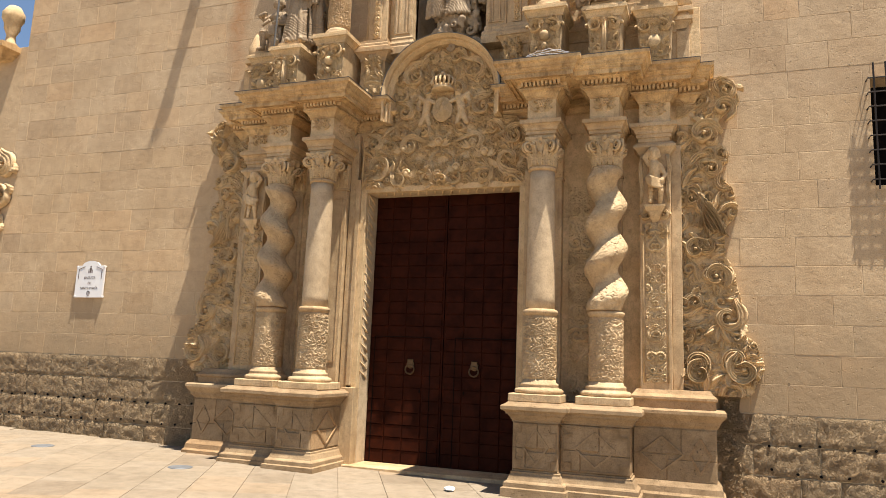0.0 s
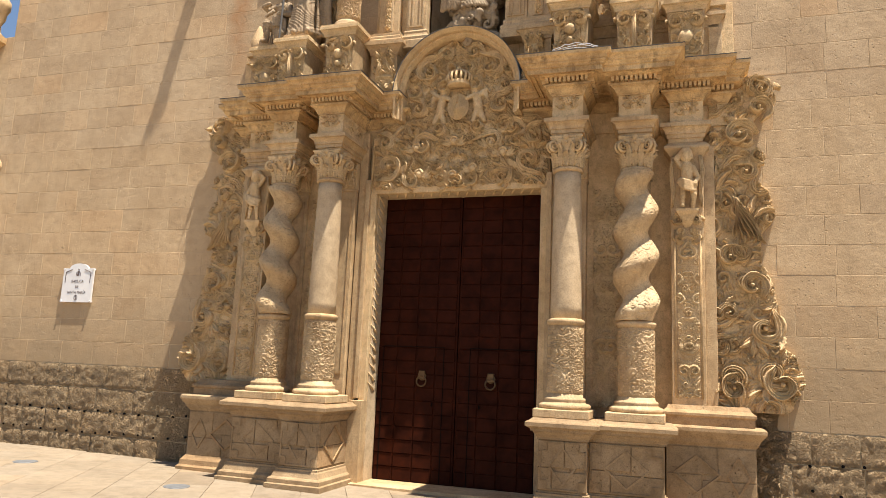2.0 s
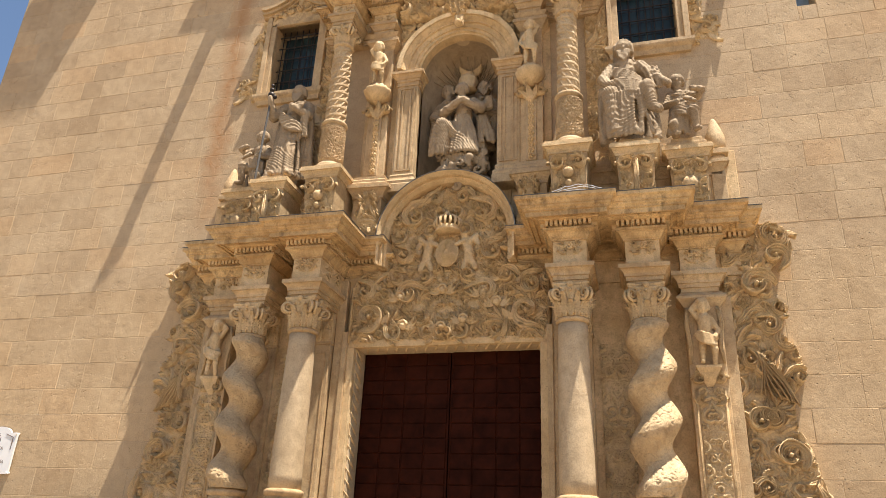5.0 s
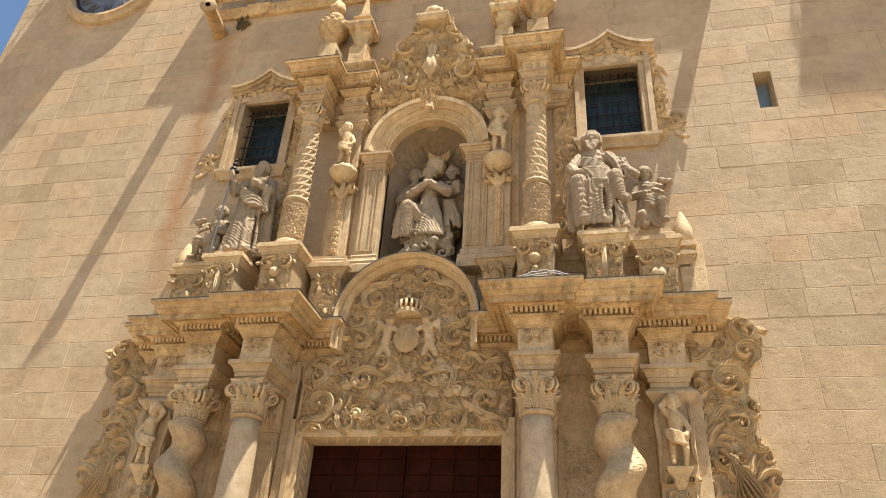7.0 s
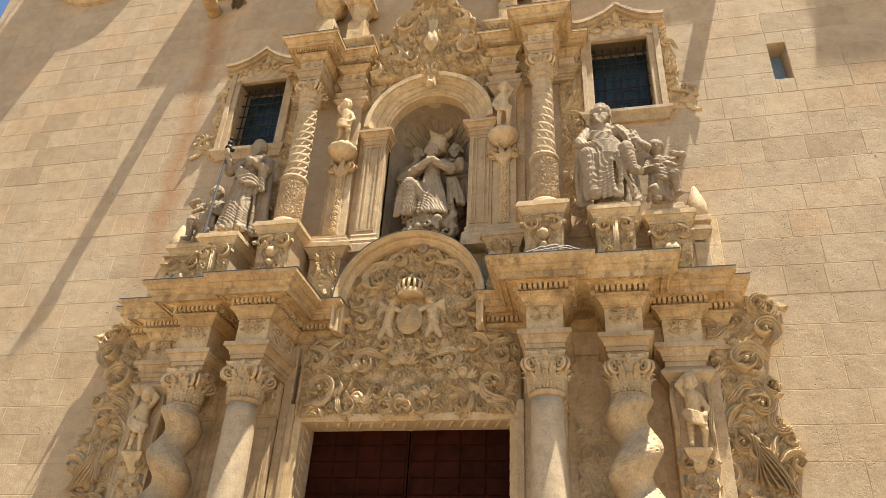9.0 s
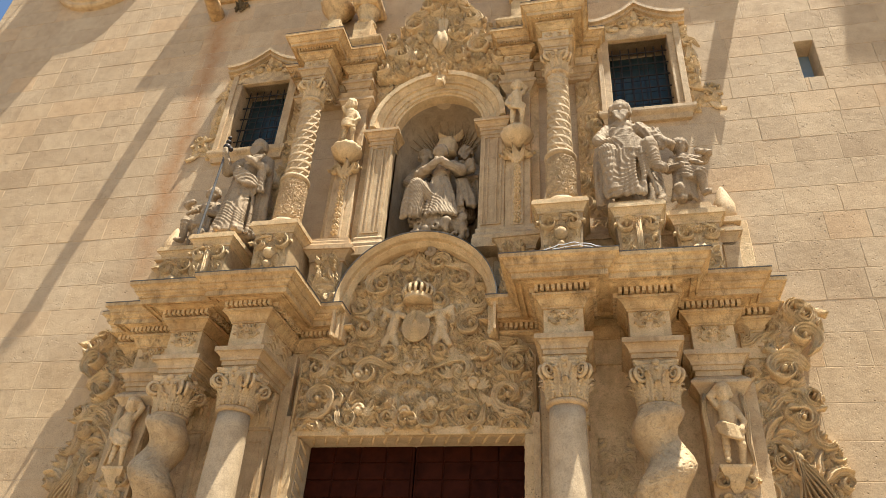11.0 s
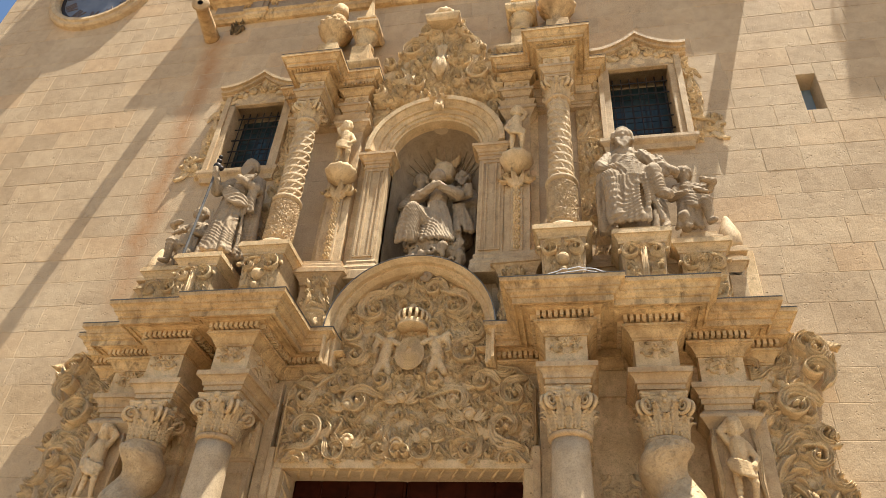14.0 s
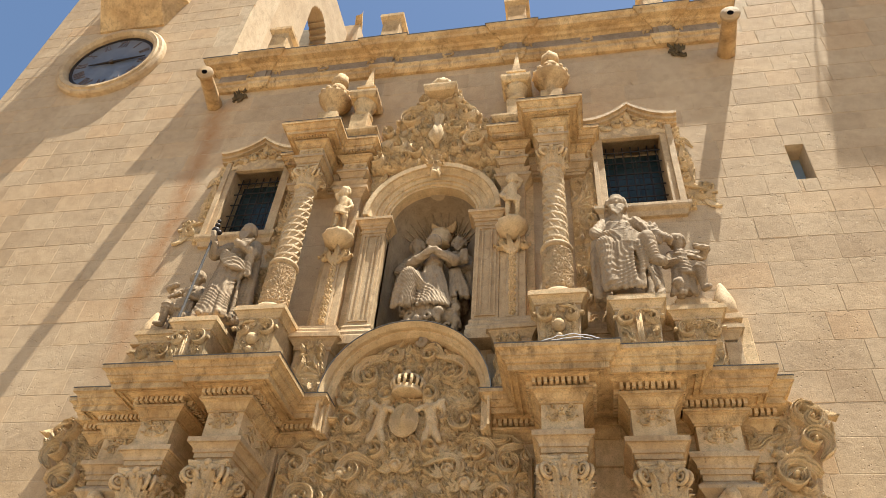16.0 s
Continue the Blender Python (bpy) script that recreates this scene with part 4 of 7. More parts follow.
# low-relief strip between the columns
strip = thing("carved_strip", (2.24, -0.07, 1.2), "narrow carved foliage strip between columns", "relief", "carved strips")
bm = bmesh.new()
rocaille(bm, lambda x, z: 2.05 < x < 2.44 and 1.3 < z < 4.35, 2.04, 2.45, 1.28, 4.36, 0.014, -0.055, 0.07, 8, 0.13, 2.245)
part("carving", bm, CARVED, strip, smooth=True)
mirrored(strip)

# ---- entablature over each pair of columns ----
FRIEZE = [(0.98, 0.0), (0.98, -0.03), (1.58, -0.03), (1.58, -0.86), (1.99, -0.86), (1.99, -0.10), (2.45, -0.10), (2.45, -0.72), (2.86, -0.72), (2.86, -0.16),
          (3.10, -0.16), (3.10, -0.34), (3.53, -0.34), (3.53, -0.14), (3.84, -0.14), (3.84, 0.0)]
CORONA = [(1.0, 0.0), (1.0, -0.29), (1.27, -0.29), (1.27, -1.13), (2.27, -1.13), (2.27, -1.03), (3.18, -1.03), (3.18, -0.57), (3.82, -0.57), (3.82, -0.36), (4.0, -0.36), (4.0, 0.0)]


def entablature():
    ob = thing("entablature", (2.4, -0.3, 4.9), "ochre limestone entablature stepping out over the columns", "entablature", "entablatures")
    for x0, x1, y in ((1.58, 1.99, -0.86), (2.45, 2.87, -0.70), (3.07, 3.53, -0.36)):
        bm = mould(bmesh.new(), [(x0, 0.0), (x0, y), (x1, y), (x1, 0.0)], [(-0.01, 4.89), (-0.01, 4.945), (0.012, 4.946), (0.012, 4.998), (0.030, 5.0), (0.030, 5.025), (0.036, 5.04), (0.052, 5.062), (0.07, 5.078), (0.07, 5.088), (0.092, 5.09), (0.092, 5.145), (0.02, 5.15), (0.0, 5.18)])
        part("impost", bm, CREAM, ob)
    part("frieze", mould(bmesh.new(), FRIEZE, [(0, 5.17), (0, 5.50)]), CARVED, ob)
    part("bed_moulding", mould(bmesh.new(), FRIEZE, [(0.0, 5.465), (0.016, 5.466), (0.016, 5.488), (0.028, 5.495), (0.042, 5.525), (0.066, 5.56), (0.092, 5.575), (0.092, 5.584), (0.108, 5.586), (0.108, 5.612), (0.066, 5.614), (0.066, 5.692), (0.150, 5.694), (0.150, 5.704), (0.165, 5.706), (0.185, 5.722), (0.205, 5.724), (0.205, 5.74)]), OCHRE, ob)
    part("corona", mould(bmesh.new(), CORONA, [(-0.085, 5.728), (-0.085, 5.708), (-0.06, 5.706), (-0.06, 5.722), (-0.022, 5.722), (-0.02, 5.704), (0.0, 5.704), (0.0, 5.772), (0.020, 5.774), (0.020, 5.79), (0.030, 5.80), (0.048, 5.812), (0.054, 5.826), (0.054, 5.838), (0.068, 5.84), (0.070, 5.86), (0.084, 5.886), (0.108, 5.902), (0.120, 5.905), (0.120, 5.95)]), OCHRE, ob)
    part("lead_cover", mould(bmesh.new(), CORONA, [(0.124, 5.949), (0.127, 5.960), (0.08, 5.966)]), LEAD, ob, "thin grey lead sheet")
    # dentils along the front runs
    runs = [((1.0, -0.13), (1.47, -0.13)), ((1.48, -0.2), (1.48, -0.94)), ((1.49, -0.96), (2.08, -0.96)), ((2.35, -0.82), (2.96, -0.82)), ((2.96, -0.80), (2.96, -0.28)), ((2.09, -0.9), (2.09, -0.25)),
            ((2.35, -0.75), (2.35, -0.25)), ((3.0, -0.44), (3.63, -0.44)), ((3.64, -0.24), (3.94, -0.24))]
    data = {}
    base = BASES[ob]
    for (xa, ya), (xb, yb) in runs:
        length = math.hypot(xb - xa, yb - ya)
        n = int(length / 0.056)
        along_y = abs(yb - ya) > abs(xb - xa)
        if along_y not in data:
            me = bpy.data.meshes.new("dentil")
            q = bmesh.new()
            box(q, -0.045 if along_y else -0.018, 0.045 if along_y else 0.018, -0.018 if along_y else -0.045, 0.018 if along_y else 0.045, 0, 0.056)
            q.to_mesh(me)
            q.free()
            me.materials.append(CARVED)
            data[along_y] = me
        for i in range(n):
            f = (i + 0.5) / n
            d = new("dentil", data[along_y])
            d.parent = ob
            d.location = Vector((xa + (xb - xa) * f, ya + (yb - ya) * f, 5.640)) - base
    # carved tablets on the frieze blocks
    rng = random.Random(31)
    for x0, x1, y in ((1.58, 1.99, -0.86), (2.45, 2.86, -0.72), (3.10, 3.53, -0.34)):
        bm = bmesh.new()
        cx = (x0 + x1) / 2
        for q in (-1, 1):
            volute(bm, cx + q * 0.07, 5.33, 0.055, math.pi / 2, -q, y, 0.04, 1.3, 0.26, 1.0)
            volute(bm, cx + q * 0.09, 5.43, 0.04, -math.pi / 2, q, y, 0.04, 1.2, 0.26, 0.8)
            leaf(bm, cx + q * 0.02, 5.28, math.pi / 2 - q * 0.9, 0.15, 0.03, y, 0.025)
        rosette(bm, cx, 5.40, 0.06, y, 0.045)
        part("tablet_carving", bm, CARVED, ob, smooth=True)
    bm = bmesh.new()
    for i in range(6):
        z, yy = 5.27 + 0.045 * i, -0.75 + 0.06 * (i % 2)
        tube(bm, [(1.578, yy, z), (1.572, yy + 0.1, z + 0.04), (1.578, yy + 0.2, z - 0.01)], [0.006, 0.016, 0.006], 6)
        tube(bm, [(1.578, yy + 0.32, z), (1.572, yy + 0.42, z + 0.05), (1.578, yy + 0.52, z)], [0.006, 0.016, 0.006], 6)
    part("side_carving", bm, CARVED, ob, smooth=True)
    return ob


mirrored(entablature())

# ---- carved field over the door, under a round pediment ----
over = thing("overdoor_relief", (0, -0.1, 4.5), "dense carved foliage relief with a crowned shield over the door", "relief")
ARC_Z, ARC_R = 5.93, 1.0


def field(x, z):
    x = abs(x)
    if z < 4.46:
        return False
    if z < 5.50:
        return x < 1.40 - max(0, z - 5.30) * 0.9
    if z < ARC_Z:
        return x < 0.90
    return math.hypot(x, z - ARC_Z) < 0.90


bm = bmesh.new()
rocaille(bm, field, -1.42, 1.42, 4.44, 6.86, 0.0105, -0.045, 0.16, 4, 0.15, 0.0)
part("ground", bm, CARVED, over, smooth=True)
# winged heads among the clouds, as plain knobs
for hx, hz in ((-0.05, 5.18), (-0.66, 5.10), (0.53, 5.12), (0.72, 4.97), (0.26, 4.74), (-0.60, 4.68), (-0.05, 4.64)):
    bm = bmesh.new()
    dome(bm, hx, -0.11, hz, 0.060, 0.06, 12)
    for k in range(9):
        a = 0.2 + k * 0.34
        dome(bm, hx + 0.055 * math.cos(a), -0.12, hz + 0.015 + 0.055 * math.sin(a), 0.024, 0.045, 7)
    for q in (-1, 1):
        for k in range(3):
            leaf(bm, hx + q * 0.04, hz - 0.03, math.pi / 2 - q * (1.1 + 0.4 * k), 0.17, 0.035, -0.10, 0.05, 4, q * 0.8)
    part("winged_head", bm, CARVED, over, smooth=True)
# framing band and large scrolls
for q in (-1, 1):
    bm = bmesh.new()
    ribbon(bm, [(q * 1.405, 4.47), (q * 1.405, 5.28), (q * 1.33, 5.40), (q * 1.22, 5.50), (q * 1.0, 5.53)], -0.03, [0.026] * 5, [0.11] * 5)
    part("frame_band", bm, CARVED, over, smooth=True)
    for x, z, r, a, t, tail in ((1.20, 5.22, 0.16, math.pi / 2, 1, 1.2), (1.12, 4.84, 0.20, -math.pi / 2, -1, 1.0), (0.52, 6.36, 0.20, math.pi / 2, -1, 1.8), (0.66, 5.74, 0.16, math.pi / 2, 1, 1.0), (0.22, 6.62, 0.13, 0.4, 1, 1.4),
                                (0.24, 4.60, 0.12, math.pi, 1, 1.4), (0.72, 4.60, 0.12, 0.0, -1, 1.4), (0.55, 5.15, 0.17, 2.2, -1, 1.6), (0.86, 5.36, 0.13, 0.6, 1, 1.6), (0.72, 6.04, 0.11, -0.4, -1, 1.2)):
        bm = bmesh.new()
        volute(bm, q * x, z, r, a if q > 0 else math.pi - a, t * q, -0.085, 0.10, 1.3, 0.24, tail)
        part("scroll", bm, CARVED, over, smooth=True)
    # small supporters of the shield, as one plain lump each
    L = [((q * 0.25, -0.20, 5.99), (q * 0.25, -0.20, 6.01), 0.07, 0.07), ((q * 0.27, -0.19, 5.88), (q * 0.31, -0.18, 5.70), 0.075, 0.08), ((q * 0.31, -0.19, 5.68), (q * 0.40, -0.20, 5.50), 0.06, 0.045), ((q * 0.30, -0.19, 5.68), (q * 0.24, -0.20, 5.50), 0.06, 0.045),
         ((q * 0.24, -0.24, 5.90), (q * 0.14, -0.27, 5.84), 0.04, 0.035), ((q * 0.33, -0.22, 5.90), (q * 0.42, -0.22, 5.98), 0.05, 0.04), ((q * 0.40, -0.2, 5.95), (q * 0.46, -0.2, 5.80), 0.05, 0.04)]
    sup = blobs("supporter", L, CARVED, 0.012, 0.005, 30, 3 + q)
    sup.parent, sup.matrix_parent_inverse = over, Matrix.Translation((0, 0.205, -4.5))
# shield, crown and supporters
bm = bmesh.new()
for i in range(5):
    s = 1 - i * 0.16
    w = [0.02 + 0.0 * k for k in range(9)]
    ribbon(bm, [(0.15 * s * math.sin(a), 5.72 + 0.19 * s * math.cos(a)) for a in [2 * math.pi * k / 16 for k in range(17)]], -0.22 - 0.012 * i, [0.024] * 17, [0.04] * 17)
dome(bm, 0, -0.22, 5.72, 0.15, 0.06, 14)
bmesh.ops.translate(bm, vec=(0, 0.07, 0), verts=bm.verts)
part("shield", bm, CARVED, over, smooth=True)
bm = bmesh.new()
lathe(bm, [(0.18, 6.04), (0.19, 6.06), (0.175, 6.08), (0.185, 6.11), (0.165, 6.12)], 0, -0.20, 20)
for k in range(9):
    a = math.pi * (k / 8) + math.pi
    x, y = 0.175 * math.cos(a), -0.20 + 0.175 * math.sin(a)
    tube(bm, [(x, y, 6.10), (x * 1.14, y - 0.015, 6.16), (x * 1.08, y, 6.22), (x * 0.6, -0.22 + 0.5 * (y + 0.2), 6.28), (0, -0.22, 6.29)], [0.018, 0.022, 0.020, 0.018, 0.016], 6)
    bmesh.ops.create_icosphere(bm, subdivisions=1, radius=0.022, matrix=Matrix.Translation((x * 1.1, y - 0.015, 6.17)))
bmesh.ops.create_icosphere(bm, subdivisions=2, radius=0.04, matrix=Matrix.Translation((0, -0.27, 6.31)))
bmesh.ops.translate(bm, vec=(0, 0.06, 0), verts=bm.verts)
part("crown", bm, CARVED, over, "carved stone crown", True)
bm = arc_mould(bmesh.new(), 0, ARC_Z, [(0.885, 0.0), (0.885, -0.20), (0.92, -0.27), (0.945, -0.27), (0.95, -0.33), (0.99, -0.39), (1.0, -0.39), (1.0, 0.0)], 0, math.pi, 48)
part("arch_moulding", bm, CARVED, over)
bm = arc_mould(bmesh.new(), 0, ARC_Z, [(1.002, 0.02), (1.002, -0.40), (1.010, -0.40), (1.010, 0.02)], 0, math.pi, 48)
part("lead_cover", bm, LEAD, over, "thin grey lead sheet")
for q in (-1, 1):
    for a0, a1, y in ((0.885, 0.925, -0.24), (0.925, 0.965, -0.30), (0.965, 1.0, -0.37)):
        lo, hi = sorted((a0 * q, a1 * q))
        part("arch_foot", boxed(lo, hi, y, 0.0, 5.53, ARC_Z), CARVED, over)
part("back", boxed(-1.44, 1.44, -0.035, 0.03, 4.503, 5.56), CARVED, over)
bm = bmesh.new()
vs = [bm.verts.new((0.9 * math.cos(math.pi * k / 24), y, ARC_Z + 0.9 * math.sin(math.pi * k / 24))) for y in (-0.03, 0.3) for k in range(25)]
bm.faces.new(vs[:25])
bm.faces.new(vs[25:])
for k in range(24):
    bm.faces.new((vs[k], vs[k + 1], vs[26 + k], vs[25 + k]))
part("arch_back", bm, CARVED, over)
part("neck_back", boxed(-0.9, 0.9, -0.03, 0.02, 5.56, ARC_Z), CARVED, over)

# ---- carved outer pilaster with corbel ----
def carved_pilaster():
    ob = thing("carved_pilaster", (3.3, -0.2, 1.4), "limestone pilaster with carved panels and a corbel", "pilaster", "carved pilasters")
    part("shaft", boxed(3.10, 3.52, -0.32, -0.02, 1.40, 4.86), CREAM, ob)
    part("side", boxed(3.521, 3.66, -0.22, -0.02, 1.40, 4.86), CREAM, ob)
    part("cap", mould(bmesh.new(), [(3.10, 0), (3.10, -0.32), (3.52, -0.32), (3.52, 0)], [(0.0, 4.70), (0.04, 4.76), (0.06, 4.78), (0.08, 4.80), (0.08, 4.83), (0.02, 4.89)]), CREAM, ob)
    bm = bmesh.new()
    for x in (3.15, 3.47):
        ribbon(bm, [(x, 1.5), (x, 3.7)], -0.32, [0.012] * 2, [0.02] * 2)
    rng = random.Random(5)
    rocaille(bm, lambda x, z: 3.175 < x < 3.445 and 1.5 < z < 3.72, 3.17, 3.45, 1.5, 3.72, 0.011, -0.315, 0.06, 15, 0.095, 3.31)
    part("panel_carving", bm, CARVED, ob, smooth=True)
    bm = bmesh.new()
    for q in (-1, 1):
        volute(bm, 3.31 + q * 0.11, 3.82, 0.07, math.pi / 2, -q, -0.32, 0.09, 1.3, 0.3, 1.2)
        part("scroll", bm, CARVED, ob, smooth=True)
        bm = bmesh.new()
        volute(bm, 3.31 + q * 0.10, 3.58, 0.06, -math.pi / 2, q, -0.32, 0.07, 1.3, 0.3, 1.0)
        ribbon(bm, [(3.31 + q * 0.17, 4.7), (3.31 + q * 0.20, 4.5), (3.31 + q * 0.17, 4.2), (3.31 + q * 0.19, 4.0)], -0.32, [0.02, 0.03, 0.03, 0.015], [0.05] * 4)
        part("bracket_carving", bm, CARVED, ob, smooth=True)
        bm = bmesh.new()
    bm.free()
    part("corbel", mould(bmesh.new(), [(3.20, 0), (3.20, -0.40), (3.42, -0.40), (3.42, 0)], [(-0.08, 3.72), (-0.03, 3.80), (0.0, 3.88), (0.03, 3.93), (0.03, 3.96)]), CARVED, ob)
    return ob


mirrored(carved_pilaster())


def cherub(x, y, z, k, flip, raised=True):
    """A small carved figure as a plain lump shape: standing, one limb raised."""
    q = -1 if flip else 1
    L = [((x, y, z + 0.43 * k), (x, y, z + 0.60 * k), 0.085 * k, 0.09 * k), ((x - q * 0.01, y - 0.02, z + 0.74 * k), (x - q * 0.01, y - 0.02, z + 0.76 * k), 0.075 * k, 0.075 * k),
         ((x - 0.04 * k, y, z + 0.40 * k), (x - 0.06 * k, y - 0.02, z + 0.06 * k), 0.055 * k, 0.035 * k), ((x + 0.05 * k, y, z + 0.40 * k), (x + 0.09 * k, y - 0.05 * k, z + 0.20 * k), 0.055 * k, 0.045 * k),
         ((x + 0.09 * k, y - 0.05 * k, z + 0.20 * k), (x + 0.08 * k, y, z + 0.03 * k), 0.042 * k, 0.032 * k),
         ((x + 0.08 * q * k, y, z + 0.60 * k), (x + 0.15 * q * k, y - 0.03, z + 0.44 * k), 0.04 * k, 0.035 * k), ((x + 0.15 * q * k, y - 0.03, z + 0.44 * k), (x + 0.10 * q * k, y - 0.09 * k, z + 0.34 * k), 0.034 * k, 0.028 * k),
         ((x - 0.08 * q * k, y, z + 0.62 * k), (x - 0.15 * q * k, y, z + 0.74 * k), 0.038 * k, 0.034 * k), ((x - 0.15 * q * k, y, z + 0.74 * k), (x - 0.05 * q * k, y, z + 0.85 * k), 0.034 * k, 0.03 * k),
         ((x - 0.09 * k, y - 0.02, z + 0.40 * k), (x + 0.10 * k, y - 0.04, z + 0.34 * k), 0.05 * k, 0.05 * k)]
    rngc = random.Random(int(x * 100))
    L += head(rngc, x - q * 0.01, y - 0.02, z + 0.74 * k, 0.85 * k, 0, 50) + swag((x - 0.10 * k, y - 0.04, z + 0.44 * k), (x + 0.11 * k, y - 0.06, z + 0.36 * k), 5, 0.04, 0.06, 0.018)
    ob = blobs("cherub_statue", L, CARVED, 0.0095, 0.003, 14, x)
    return tagged(ob, "small carved limestone figure standing on a corbel", "statue", "small corbel figures")


cherub(3.31, -0.40, 3.95, 0.95, False)
cherub(-3.31, -0.40, 3.95, 0.95, True)

# ---- side scroll wings ----
def wing_edge(z):
    pts = ((0.2, 4.36), (1.25, 4.36), (1.45, 4.55), (1.75, 4.68), (2.05, 4.60), (2.25, 4.40), (2.6, 4.42), (2.95, 4.36), (3.3, 4.22), (3.6, 4.22), (3.9, 4.40), (4.15, 4.36), (4.45, 4.18), (4.7, 4.30), (4.95, 4.16), (5.2, 4.18), (5.45, 4.36), (5.75, 4.40), (5.86, 4.22))
    for (a, b), (c, d) in zip(pts, pts[1:]):
        if a <= z <= c:
            s = (z - a) / (c - a)
            s = s * s * (3 - 2 * s)
            return b + (d - b) * s
    return 4.0


def scroll_wing():
    ob = thing("scroll_wing", (4.0, -0.1, 1.3), "carved limestone side wing of scrolls and foliage beside the portal", "relief", "scroll wings")
    def ins(x, z):
        return 3.6 < x < wing_edge(z) and 1.36 < z < 5.84
    def low(x, z):
        return 4.12 < x < 4.40 + 0.04 * math.sin(z * 9) and 0.12 < z < 1.42
    bm = bmesh.new()
    rocaille(bm, ins, 3.58, 4.72, 1.34, 5.86, 0.0115, -0.09, 0.13, 9, 0.19)
    part("ground", bm, CARVED, ob, smooth=True)
    bm = bmesh.new()
    rocaille(bm, low, 4.1, 4.46, 0.1, 1.44, 0.016, -0.01, 0.07, 3, 0.15)
    part("lower_relief", bm, ERODED, ob, smooth=True)
    bm = bmesh.new()
    big = ((4.42, 1.72, 0.19, 2.4, 1, 1.6), (4.24, 2.42, 0.20, 0.6, -1, 1.4), (3.86, 1.66, 0.15, 1.8, 1, 1.4), (4.10, 2.98, 0.17, -0.5, 1, 1.2), (3.82, 2.62, 0.13, 2.9, -1, 1.2), (3.84, 3.36, 0.15, 0.3, 1, 1.4),
           (3.80, 4.08, 0.13, 1.2, -1, 1.2), (4.06, 4.50, 0.15, 2.0, -1, 1.6), (3.98, 5.02, 0.18, 0.6, 1, 1.6), (4.24, 5.38, 0.15, -0.9, 1, 1.4), (4.27, 5.62, 0.15, 1.6, -1, 0.8), (4.20, 4.72, 0.10, -1.6, -1, 1.0))
    for x, z, r, a, t, tail in big:
        volute(bm, x, z, r, a, t, -0.12, 0.17 if z > 4.9 or z < 2 else 0.13, 1.3, 0.25, tail * 0.55)
        part("scroll", bm, CARVED, ob, smooth=True)
        bm = bmesh.new()
    # long flowing strands
    for k in range(8):
        pts = [(3.90 + 0.042 * k * (0.35 + s) + 0.03 * math.sin(s * 4 + k), 4.16 - 0.50 * s - 0.02 * k) for s in [i / 12 for i in range(13)]]
        ribbon(bm, pts, -0.15, [0.024 * (1 - 0.6 * i / 12) for i in range(13)], [0.09] * 13)
    part("foliage", bm, CARVED, ob, smooth=True)
    return ob


mirrored(scroll_wing())

